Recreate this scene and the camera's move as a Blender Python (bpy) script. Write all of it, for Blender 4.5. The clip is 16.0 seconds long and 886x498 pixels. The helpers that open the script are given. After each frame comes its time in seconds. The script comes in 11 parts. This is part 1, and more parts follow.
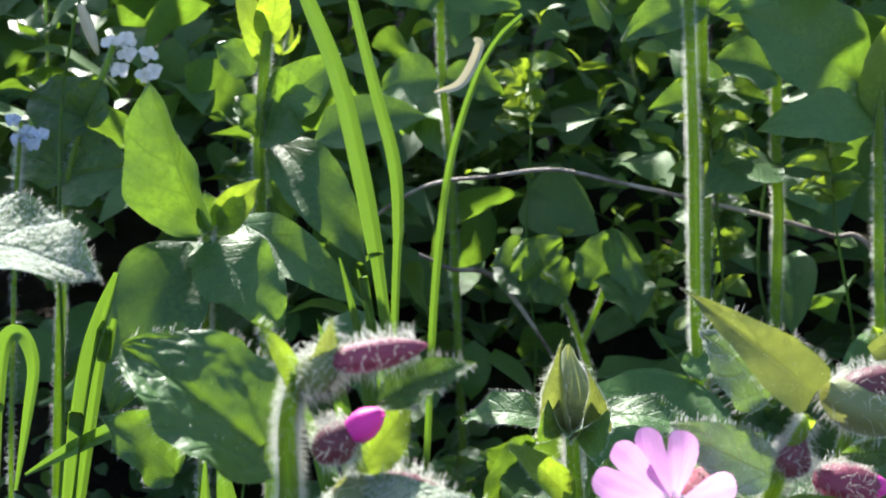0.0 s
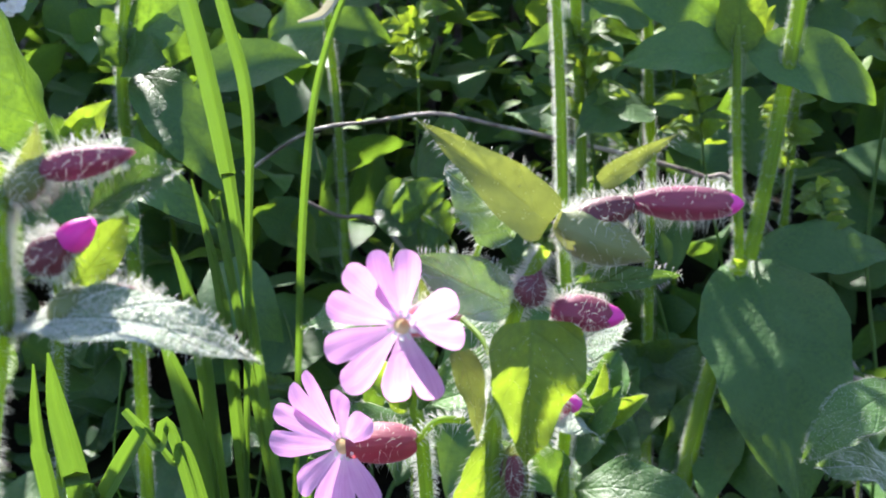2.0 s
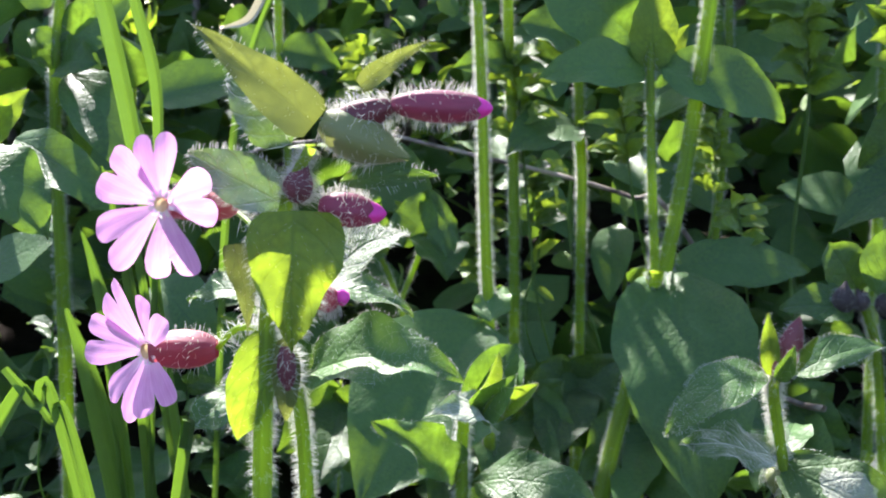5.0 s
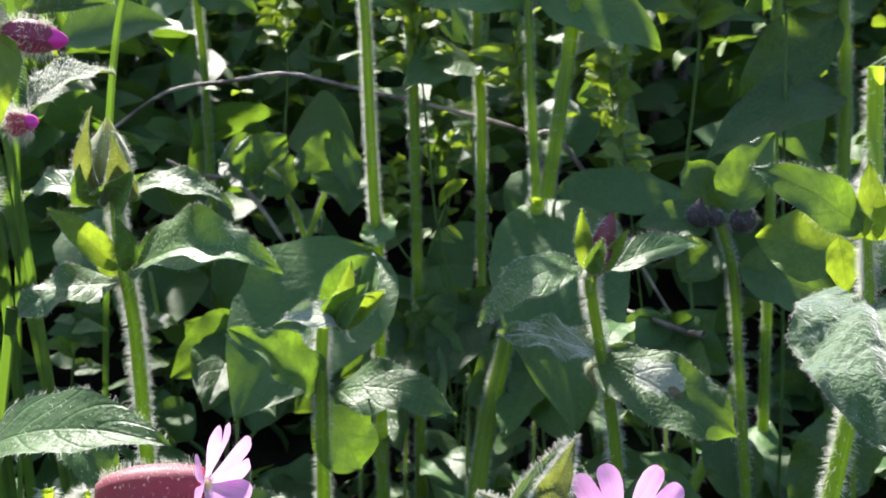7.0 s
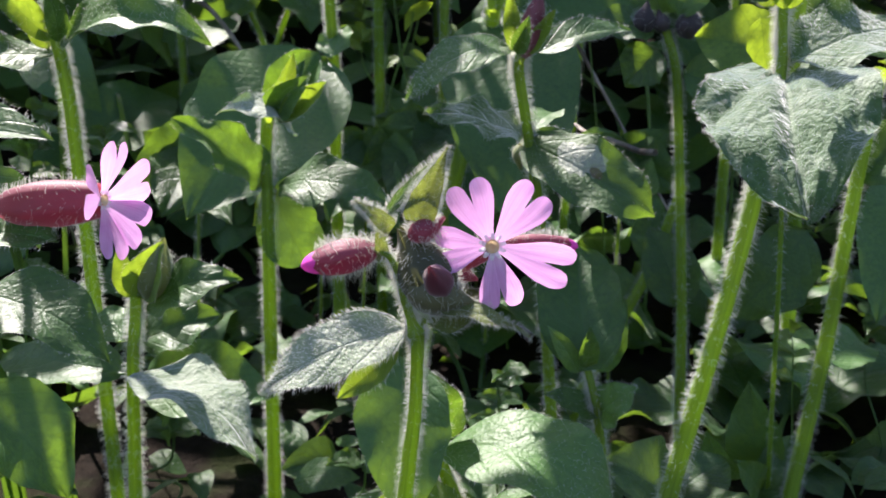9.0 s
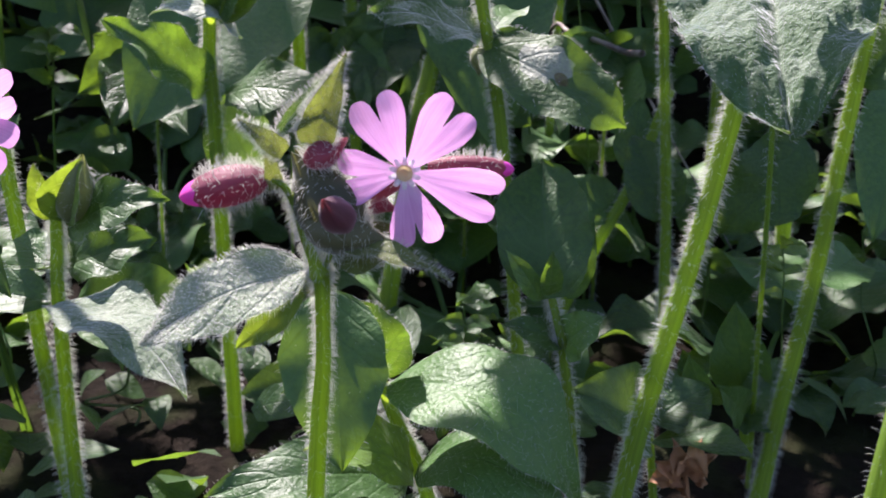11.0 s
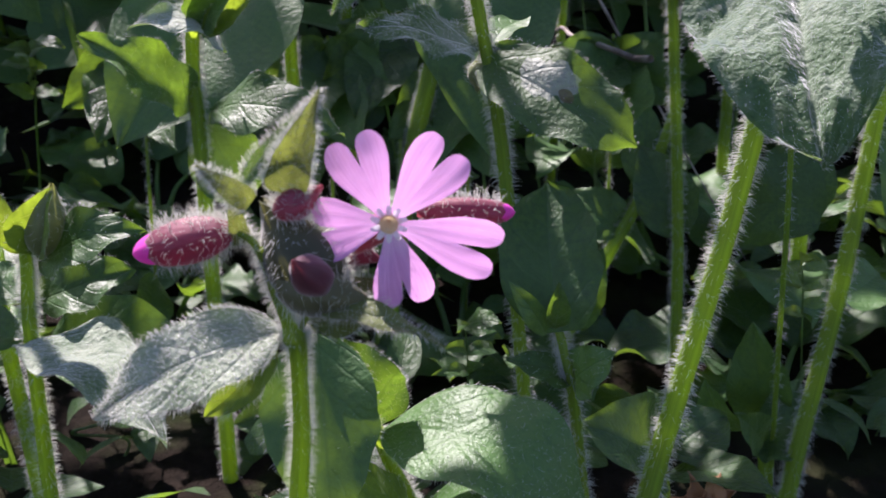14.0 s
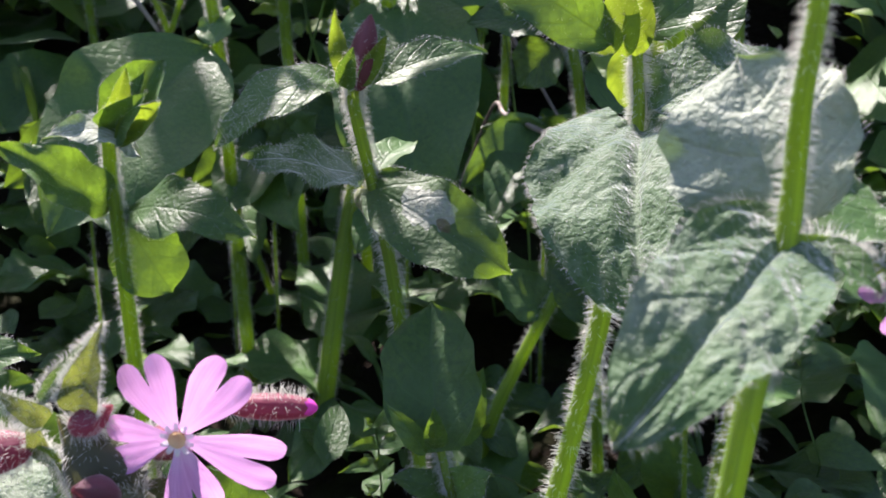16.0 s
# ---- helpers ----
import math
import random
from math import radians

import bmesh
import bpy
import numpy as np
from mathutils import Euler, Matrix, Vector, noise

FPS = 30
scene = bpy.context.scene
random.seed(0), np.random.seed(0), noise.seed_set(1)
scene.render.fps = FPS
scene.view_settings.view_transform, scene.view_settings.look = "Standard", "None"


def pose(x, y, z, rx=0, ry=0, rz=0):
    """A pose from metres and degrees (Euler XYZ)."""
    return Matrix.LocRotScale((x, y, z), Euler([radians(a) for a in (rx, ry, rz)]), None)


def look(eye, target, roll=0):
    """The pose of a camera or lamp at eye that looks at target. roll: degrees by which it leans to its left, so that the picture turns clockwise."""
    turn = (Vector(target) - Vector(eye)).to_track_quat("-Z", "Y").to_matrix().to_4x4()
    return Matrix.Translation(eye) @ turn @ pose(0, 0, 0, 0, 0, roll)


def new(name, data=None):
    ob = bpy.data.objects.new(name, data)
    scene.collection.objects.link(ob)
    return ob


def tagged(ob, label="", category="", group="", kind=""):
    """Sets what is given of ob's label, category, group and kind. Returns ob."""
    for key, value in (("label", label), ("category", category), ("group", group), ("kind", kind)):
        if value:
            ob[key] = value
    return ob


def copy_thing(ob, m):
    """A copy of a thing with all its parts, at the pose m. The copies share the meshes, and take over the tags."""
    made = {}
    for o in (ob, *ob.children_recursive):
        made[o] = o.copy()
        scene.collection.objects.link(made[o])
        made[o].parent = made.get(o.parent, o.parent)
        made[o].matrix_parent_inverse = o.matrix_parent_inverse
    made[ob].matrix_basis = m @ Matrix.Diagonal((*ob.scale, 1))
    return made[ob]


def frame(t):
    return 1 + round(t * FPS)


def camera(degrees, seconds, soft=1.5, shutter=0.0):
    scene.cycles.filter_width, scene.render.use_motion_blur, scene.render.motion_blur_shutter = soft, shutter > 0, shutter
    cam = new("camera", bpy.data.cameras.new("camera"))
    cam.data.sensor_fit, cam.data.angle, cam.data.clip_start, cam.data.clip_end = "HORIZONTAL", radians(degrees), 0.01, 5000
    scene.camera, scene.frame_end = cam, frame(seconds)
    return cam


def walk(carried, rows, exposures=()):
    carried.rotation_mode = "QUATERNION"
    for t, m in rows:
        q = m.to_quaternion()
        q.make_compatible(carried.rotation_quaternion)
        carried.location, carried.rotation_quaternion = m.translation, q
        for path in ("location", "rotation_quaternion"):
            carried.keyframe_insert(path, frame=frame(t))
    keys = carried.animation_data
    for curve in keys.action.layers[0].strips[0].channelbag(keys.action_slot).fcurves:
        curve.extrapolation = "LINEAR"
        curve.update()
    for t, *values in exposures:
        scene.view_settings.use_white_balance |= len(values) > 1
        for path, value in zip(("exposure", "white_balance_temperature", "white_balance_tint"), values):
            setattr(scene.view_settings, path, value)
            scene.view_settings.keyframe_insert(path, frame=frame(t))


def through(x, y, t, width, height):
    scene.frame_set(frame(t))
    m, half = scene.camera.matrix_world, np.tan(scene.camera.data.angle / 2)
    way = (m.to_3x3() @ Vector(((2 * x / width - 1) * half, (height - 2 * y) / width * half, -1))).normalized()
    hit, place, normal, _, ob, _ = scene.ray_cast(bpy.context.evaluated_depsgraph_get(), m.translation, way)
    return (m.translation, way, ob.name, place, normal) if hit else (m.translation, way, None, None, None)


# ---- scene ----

# ---- camera ----
PATH = [
    (0, pose(-0.09606, 0.03159, 0.30582, 76.983, 0, 4.477) @ pose(0, 0, 0, 0, 0, -2.042)),
    (0.5, pose(-0.08947, 0.02960, 0.30462, 76.728, 0, 3.291) @ pose(0, 0, 0, 0, 0, -1.925)),
    (1, pose(-0.08283, 0.02809, 0.30128, 76.431, 0, 2.237) @ pose(0, 0, 0, 0, 0, -1.961)),
    (1.5, pose(-0.07719, 0.02734, 0.29471, 76.137, 0, 1.193) @ pose(0, 0, 0, 0, 0, -1.583)),
    (2, pose(-0.07398, 0.02637, 0.28871, 75.739, 0, 0.488) @ pose(0, 0, 0, 0, 0, -1.350)),
    (2.5, pose(-0.07136, 0.02469, 0.28353, 75.600, 0, 0.101) @ pose(0, 0, 0, 0, 0, -1.256)),
    (3, pose(-0.06722, 0.02235, 0.27959, 75.693, 0, 0.286) @ pose(0, 0, 0, 0, 0, -1.201)),
    (3.2, pose(-0.06565, 0.02160, 0.27749, 75.680, 0, 0.324) @ pose(0, 0, 0, 0, 0, -1.158)),
    (5.3, pose(-0.03781, 0.00941, 0.26809, 79.335, 0, 0.387) @ pose(0, 0, 0, 0, 0, 0.043)),
    (5.5, pose(-0.03281, 0.00751, 0.26630, 79.378, 0, 0.472) @ pose(0, 0, 0, 0, 0, 0.079)),
    (6, pose(-0.02183, 0.00601, 0.26226, 79.152, 0, 0.221) @ pose(0, 0, 0, 0, 0, 0.094)),
    (6.5, pose(-0.00914, 0.00350, 0.25667, 78.869, 0, 0.246) @ pose(0, 0, 0, 0, 0, -0.025)),
    (7, pose(0.00000, 0.00000, 0.25000, 78.006, 0, 0.002) @ pose(0, 0, 0, 0, 0, -0.007)),
    (7.5, pose(0.00933, -0.00343, 0.24347, 75.967, 0, -0.258) @ pose(0, 0, 0, 0, 0, 0.146)),
    (8, pose(0.01660, -0.00687, 0.23755, 74.101, 0, -0.340) @ pose(0, 0, 0, 0, 0, 0.391)),
    (8.5, pose(0.01875, -0.01040, 0.23135, 72.241, 0, -0.271) @ pose(0, 0, 0, 0, 0, 0.819)),
    (9, pose(0.01935, -0.01199, 0.22793, 70.992, 0, -0.100) @ pose(0, 0, 0, 0, 0, 1.219)),
    (9.5, pose(0.02369, -0.00658, 0.23478, 68.759, 0, 0.190) @ pose(0, 0, 0, 0, 0, 1.407)),
    (10, pose(0.03058, -0.00004, 0.23047, 66.518, 0, -0.126) @ pose(0, 0, 0, 0, 0, 1.323)),
    (10.2, pose(0.03370, 0.00269, 0.22836, 65.852, 0, -0.055) @ pose(0, 0, 0, 0, 0, 1.332)),
    (12.5, pose(0.03271, 0.03037, 0.21619, 65.409, 0, 0.562) @ pose(0, 0, 0, 0, 0, -0.222)),
    (13, pose(0.03358, 0.03214, 0.21400, 65.225, 0, 0.463) @ pose(0, 0, 0, 0, 0, -0.114)),
    (13.5, pose(0.03344, 0.03373, 0.21769, 65.453, 0, 0.285) @ pose(0, 0, 0, 0, 0, -0.076)),
    (14, pose(0.03510, 0.03385, 0.22226, 65.456, 0, 0.575) @ pose(0, 0, 0, 0, 0, -0.085)),
    (14.5, pose(0.04017, 0.03453, 0.22932, 65.516, 0, 0.479) @ pose(0, 0, 0, 0, 0, -0.097)),
    (15, pose(0.04667, 0.03348, 0.23484, 65.576, 0, 0.925) @ pose(0, 0, 0, 0, 0, -0.400)),
    (15.5, pose(0.05409, 0.03400, 0.24238, 65.794, 0, 0.953) @ pose(0, 0, 0, 0, 0, -0.366)),
    (16, pose(0.06261, 0.03697, 0.24887, 66.114, 0, 0.735) @ pose(0, 0, 0, 0, 0, -0.227)),
]
cam = camera(45.93, 16.0, soft=1.6)
cam.data.dof.use_dof, cam.data.dof.focus_distance, cam.data.dof.aperture_fstop = True, 0.19, 60.0
walk(cam, PATH, [(0.0, 1.44, 6290, 11), (1.0, 1.46, 6320, 11), (2.5, 1.70, 6170, 17), (5.5, 1.58, 6220, 17), (6.5, 1.29, 6440, 14), (7.5, 1.34, 6390, 16), (8.2, 1.16, 6410, 18), (9.0, 1.07, 6390, 20), (12.5, 0.86, 6190, 31), (13.5, 0.78, 6190, 31), (14.5, 0.88, 6190, 31), (15.3, 1.08, 6290, 28), (16.0, 1.06, 6390, 26)])


# ---- world and sun ----
SUN_AZ, SUN_EL = radians(-28), radians(48)
world = bpy.data.worlds.new("world")
scene.world = world
world.use_nodes = True
wn = world.node_tree.nodes
sky = wn.new("ShaderNodeTexSky")
sky.sky_type, sky.sun_disc = "NISHITA", False
sky.sun_elevation, sky.sun_rotation = SUN_EL, SUN_AZ
world.node_tree.links.new(sky.outputs[0], wn["Background"].inputs[0])
wn["Background"].inputs[1].default_value = 0.15
SUN_DIR = Vector((math.sin(SUN_AZ) * math.cos(SUN_EL), math.cos(SUN_AZ) * math.cos(SUN_EL), math.sin(SUN_EL)))
sun = new("sun", bpy.data.lights.new("sun", "SUN"))
sun.data.energy, sun.data.angle, sun.data.color = 8.5, radians(0.55), (1.0, 0.95, 0.86)
sun.matrix_world = look(SUN_DIR * 6, (0, 0, 0))


# ---- materials ----
class Nodes:
    """A short way to wire a node material."""

    def __init__(self, name):
        self.mat = bpy.data.materials.new(name)
        self.mat.use_nodes = True
        self.tree = self.mat.node_tree
        self.tree.nodes.clear()
        self.out = self.add("ShaderNodeOutputMaterial")

    def add(self, kind):
        return self.tree.nodes.new(kind)

    def put(self, socket, value):
        if isinstance(value, bpy.types.NodeSocket):
            self.tree.links.new(value, socket)
        elif isinstance(value, tuple) and len(value) == 3:
            socket.default_value = (*value, 1) if len(socket.default_value) == 4 else value
        else:
            socket.default_value = value

    def math(self, op, a, b=0.0, c=0.0):
        n = self.add("ShaderNodeMath")
        n.operation = op
        for k, v in enumerate((a, b, c)):
            self.put(n.inputs[k], v)
        return n.outputs[0]

    def noise(self, vector, scale, detail=3.0, rough=0.55):
        n = self.add("ShaderNodeTexNoise")
        self.put(n.inputs["Vector"], vector)
        self.put(n.inputs["Scale"], scale)
        self.put(n.inputs["Detail"], detail)
        self.put(n.inputs["Roughness"], rough)
        return n.outputs["Fac"]

    def ramp(self, fac, a, b, low=0.0, high=1.0):
        n = self.add("ShaderNodeValToRGB")
        self.put(n.inputs[0], fac)
        n.color_ramp.elements[0].position, n.color_ramp.elements[1].position = low, high
        n.color_ramp.elements[0].color, n.color_ramp.elements[1].color = (*a, 1), (*b, 1)
        return n.outputs[0]

    def mix(self, fac, a, b, mode="MIX"):
        n = self.add("ShaderNodeMix")
        n.data_type, n.blend_type = "RGBA", mode
        self.put(n.inputs[0], fac)
        self.put(n.inputs[6], a)
        self.put(n.inputs[7], b)
        return n.outputs[2]

    def bump(self, height, strength, distance):
        n = self.add("ShaderNodeBump")
        self.put(n.inputs["Height"], height)
        self.put(n.inputs["Strength"], strength)
        self.put(n.inputs["Distance"], distance)
        return n.outputs[0]

    def surface(self, colour, rough, normal=None, through=None, share=0.0, sheen=0.0, specular=0.5, metal=0.0):
        p = self.add("ShaderNodeBsdfPrincipled")
        self.put(p.inputs["Base Color"], colour)
        self.put(p.inputs["Roughness"], rough)
        self.put(p.inputs["Specular IOR Level"], specular)
        self.put(p.inputs["Sheen Weight"], sheen)
        self.put(p.inputs["Sheen Roughness"], 0.35)
        self.put(p.inputs["Metallic"], metal)
        if normal is not None:
            self.put(p.inputs["Normal"], normal)
        shader = p.outputs[0]
        if through is not None:
            t = self.add("ShaderNodeBsdfTranslucent")
            self.put(t.inputs[0], through)
            m = self.add("ShaderNodeMixShader")
            self.put(m.inputs[0], share)
            self.tree.links.new(shader, m.inputs[1])
            self.tree.links.new(t.outputs[0], m.inputs[2])
            shader = m.outputs[0]
        self.tree.links.new(shader, self.out.inputs[0])
        return self.mat


def leaf_material(name, dark, light, glow, share, veins=5.0, rough=0.50, sheen=0.9, lift=0.0008, spots=0.0, low=0.15, high=0.75):
    n = Nodes(name)
    uv = n.add("ShaderNodeTexCoord")
    rand = n.add("ShaderNodeObjectInfo").outputs["Random"]
    split = n.add("ShaderNodeSeparateXYZ")
    n.put(split.inputs[0], uv.outputs["UV"])
    side = n.math("ABSOLUTE", n.math("MULTIPLY_ADD", split.outputs[0], 2.0, -1.0))
    fine = n.noise(uv.outputs["Object"], 900.0, 4.0)
    broad = n.noise(uv.outputs["Object"], 95.0, 3.0)
    # side veins run forwards from the midrib
    run = n.math("ADD", split.outputs[1], n.math("MULTIPLY", n.math("POWER", side, 1.3), -0.30))
    run = n.math("ADD", run, n.math("MULTIPLY", broad, 0.06))
    saw = n.math("ABSOLUTE", n.math("SUBTRACT", n.math("FRACT", n.math("MULTIPLY", run, veins)), 0.5))
    vein = n.math("SUBTRACT", 1.0, n.math("SMOOTH_MIN", n.math("MULTIPLY", saw, 9.0), 1.0, 0.3))
    vein = n.math("MAXIMUM", n.math("MULTIPLY", vein, 0.7), 0.0)
    rib = n.math("MAXIMUM", n.math("SUBTRACT", 1.0, n.math("MULTIPLY", side, 14.0)), 0.0)
    line = n.math("MAXIMUM", vein, rib)
    tone = n.math("ADD", n.math("MULTIPLY", broad, 0.8), n.math("MULTIPLY", n.math("SUBTRACT", rand, 0.5), 0.5))
    tone = n.math("ADD", tone, n.math("MULTIPLY", n.math("SUBTRACT", n.noise(uv.outputs["Object"], 420.0, 2.0), 0.5), 0.35))
    colour = n.ramp(tone, dark, light, low, high)
    colour = n.mix(n.math("MULTIPLY", line, 0.12), colour, tuple(min(1, 1.7 * c + 0.02) for c in light))
    thin = n.mix(n.math("MULTIPLY", line, 0.75), glow, tuple(0.30 * c for c in glow))
    thin = n.mix(n.ramp(broad, (0, 0, 0), (1, 1, 1), 0.35, 0.7), thin, tuple(0.42 * c for c in glow))
    thin = n.mix(n.ramp(n.noise(uv.outputs["Object"], 650.0, 3.0), (0, 0, 0), (1, 1, 1), 0.42, 0.75), thin, tuple(0.45 * c for c in glow))
    if spots:
        # a bleached patch with a brown hole eaten beside it
        for cu, cv, ru, rv, tint in ((0.38, 0.40, 0.24, 0.20, (0.36, 0.38, 0.31)), (0.46, 0.55, 0.07, 0.06, (0.10, 0.055, 0.03))):
            du = n.math("DIVIDE", n.math("SUBTRACT", split.outputs[0], cu), ru)
            dv = n.math("DIVIDE", n.math("SUBTRACT", split.outputs[1], cv), rv)
            d = n.math("ADD", n.math("MULTIPLY", du, du), n.math("MULTIPLY", dv, dv))
            d = n.math("ADD", d, n.math("MULTIPLY", n.math("SUBTRACT", n.noise(uv.outputs["Object"], 240.0, 2.0), 0.5), 2.2))
            colour = n.mix(n.math("MULTIPLY", n.ramp(d, (1, 1, 1), (0, 0, 0), 0.8, 1.0), spots), colour, tint)
    quilt = n.math("ADD", n.math("MULTIPLY", line, -0.24), n.math("ADD", n.math("MULTIPLY", fine, 0.5), n.math("MULTIPLY", n.noise(uv.outputs["Object"], 420.0, 2.0), 0.55)))
    shine = n.math("ADD", rough - 0.08, n.math("MULTIPLY", fine, 0.22))
    return n.surface(colour, shine, n.bump(quilt, 1.0, lift), thin, share, sheen, 0.36)


LEAF = leaf_material("campion_leaf", (0.026, 0.068, 0.018), (0.066, 0.145, 0.038), (0.28, 0.50, 0.030), 0.25, rough=0.42, sheen=0.10, lift=0.0006)
YOUNG = leaf_material("young_leaf", (0.058, 0.120, 0.020), (0.12, 0.21, 0.04), (0.42, 0.60, 0.03), 0.40, sheen=0.25, lift=0.0005)
BRACT = leaf_material("bract", (0.075, 0.105, 0.030), (0.17, 0.20, 0.065), (0.32, 0.38, 0.06), 0.32, veins=3.0, rough=0.5, sheen=0.45, lift=0.0004)
# pale mottling: white down, plus sheen and sunlit ridges put into the colour
DOWNY = leaf_material("downy_leaf", (0.038, 0.095, 0.030), (0.34, 0.385, 0.29), (0.28, 0.46, 0.05), 0.24, veins=3.6, rough=0.60, sheen=1.0, lift=0.0013, low=0.28, high=0.74)
TORN = leaf_material("torn_leaf", (0.030, 0.070, 0.022), (0.075, 0.145, 0.045), (0.30, 0.52, 0.030), 0.30, sheen=0.3, spots=0.8)
WEED = leaf_material("weed_leaf", (0.020, 0.054, 0.015), (0.052, 0.115, 0.030), (0.30, 0.52, 0.030), 0.28, veins=6.0, rough=0.36, sheen=0.10, lift=0.0010)


def fibre_material(name, dark, light, glow, share, along=40.0, rough=0.4, sheen=0.2, lift=0.0003):
    """Streaks that run along a part: grass, petals, stems, calyces."""
    n = Nodes(name)
    uv = n.add("ShaderNodeTexCoord")
    rand = n.add("ShaderNodeObjectInfo").outputs["Random"]
    m = n.add("ShaderNodeMapping")
    n.put(m.inputs["Vector"], uv.outputs["UV"])
    m.inputs["Scale"].default_value = (along, 2.0, 1.0)
    streak = n.noise(m.outputs[0], 1.0, 3.0)
    blot = n.noise(uv.outputs["Object"], 140.0, 3.0)
    tone = n.math("ADD", n.math("MULTIPLY", streak, 0.55), n.math("MULTIPLY", blot, 0.35))
    tone = n.math("ADD", tone, n.math("MULTIPLY", n.math("SUBTRACT", rand, 0.5), 0.25))
    colour = n.ramp(tone, dark, light, 0.25, 0.7)
    thin = n.mix(n.ramp(streak, (0, 0, 0), (0.9, 0.9, 0.9), 0.35, 0.65), glow, tuple(0.45 * c for c in glow))
    return n.surface(colour, n.math("ADD", rough, n.math("MULTIPLY", blot, 0.15)), n.bump(streak, 0.6, lift), thin, share, sheen)


STEM = fibre_material("campion_stem", (0.085, 0.16, 0.020), (0.18, 0.29, 0.038), (0.52, 0.72, 0.04), 0.50, 9.0, 0.45, 0.08)
GRASS = fibre_material("grass_blade", (0.018, 0.060, 0.010), (0.11, 0.21, 0.036), (0.24, 0.45, 0.030), 0.26, 34.0, 0.30, 0.0, 0.0006)

def petal_material():
    """Pink petals: pale towards the throat, with fine darker veins along them."""
    n = Nodes("campion_petal")
    uv = n.add("ShaderNodeTexCoord")
    split = n.add("ShaderNodeSeparateXYZ")
    n.put(split.inputs[0], uv.outputs["UV"])
    m = n.add("ShaderNodeMapping")
    n.put(m.inputs["Vector"], uv.outputs["UV"])
    m.inputs["Scale"].default_value = (26.0, 1.3, 1.0)
    streak = n.noise(m.outputs[0], 1.0, 3.0)
    blot = n.noise(uv.outputs["Object"], 260.0, 3.0)
    tone = n.math("ADD", n.math("MULTIPLY", streak, 0.7), n.math("MULTIPLY", blot, 0.3))
    colour = n.ramp(tone, (0.54, 0.17, 0.46), (0.86, 0.48, 0.80), 0.32, 0.66)
    pale = n.math("MAXIMUM", n.math("SUBTRACT", 1.0, n.math("MULTIPLY", split.outputs[1], 2.6)), 0.0)
    colour = n.mix(n.math("MULTIPLY", pale, 0.75), colour, (0.90, 0.74, 0.88))
    thin = n.mix(n.math("MULTIPLY", streak, 0.6), (0.92, 0.50, 0.86), (0.66, 0.22, 0.58))
    return n.surface(colour, n.math("ADD", 0.5, n.math("MULTIPLY", blot, 0.2)), n.bump(streak, 0.6, 0.00025), thin, 0.42, 0.25)


PETAL = petal_material()
PINK = fibre_material("rolled_petal", (0.55, 0.03, 0.33), (0.80, 0.10, 0.55), (0.85, 0.10, 0.60), 0.35, 8.0, 0.45, 0.1, 0.0002)
CALYX = fibre_material("red_calyx", (0.13, 0.016, 0.042), (0.40, 0.095, 0.125), (0.62, 0.12, 0.16), 0.30, 14.0, 0.5, 0.5)
PURPLE_CALYX = fibre_material("purple_calyx", (0.10, 0.016, 0.045), (0.28, 0.070, 0.120), (0.50, 0.10, 0.20), 0.28, 14.0, 0.5, 0.5)
DARK_CALYX = fibre_material("dark_calyx", (0.075, 0.022, 0.034), (0.20, 0.055, 0.075), (0.36, 0.07, 0.08), 0.25, 10.0, 0.5, 0.35)
GREEN_CALYX = fibre_material("green_calyx", (0.09, 0.12, 0.040), (0.21, 0.24, 0.10), (0.40, 0.44, 0.10), 0.25, 10.0, 0.5, 0.5)
OLIVE_CALYX = fibre_material("olive_calyx", (0.035, 0.038, 0.016), (0.11, 0.11, 0.045), (0.26, 0.26, 0.06), 0.20, 10.0, 0.5, 0.5)
WHITE_PETAL = fibre_material("white_petal", (0.80, 0.76, 0.78), (0.90, 0.88, 0.89), (0.9, 0.86, 0.88), 0.45, 8.0, 0.5, 0.1, 0.0002)
BLUE_PETAL = fibre_material("blue_petal", (0.45, 0.52, 0.72), (0.66, 0.72, 0.85), (0.6, 0.68, 0.85), 0.4, 8.0, 0.5, 0.1, 0.0002)
SEED = fibre_material("dry_seed_head", (0.018, 0.014, 0.016), (0.060, 0.045, 0.045), (0.05, 0.04, 0.04), 0.1, 10.0, 0.7, 0.3)
STAMEN = fibre_material("flower_throat", (0.55, 0.38, 0.20), (0.80, 0.66, 0.42), (0.8, 0.62, 0.35), 0.2, 6.0, 0.6, 0.0, 0.0002)
DRY = fibre_material("dry_plant", (0.20, 0.09, 0.04), (0.50, 0.28, 0.15), (0.50, 0.24, 0.10), 0.30, 12.0, 0.65, 0.0)
STRAW = fibre_material("straw", (0.34, 0.31, 0.22), (0.62, 0.58, 0.46), (0.55, 0.5, 0.3), 0.25, 16.0, 0.5, 0.0)
HAIR = fibre_material("plant_hair", (0.80, 0.82, 0.74), (0.90, 0.91, 0.84), (0.94, 0.95, 0.88), 0.65, 2.0, 0.4, 0.0, 0.0001)


def bark_material():
    n = Nodes("twig_bark")
    co = n.add("ShaderNodeTexCoord").outputs["Object"]
    a, b = n.noise(co, 240.0, 5.0, 0.65), n.noise(co, 45.0, 3.0)
    colour = n.mix(n.ramp(b, (0, 0, 0), (1, 1, 1), 0.45, 0.62), n.ramp(a, (0.045, 0.033, 0.026), (0.15, 0.11, 0.09), 0.3, 0.7), (0.30, 0.26, 0.23))
    return n.surface(colour, 0.62, n.bump(a, 0.9, 0.0008))


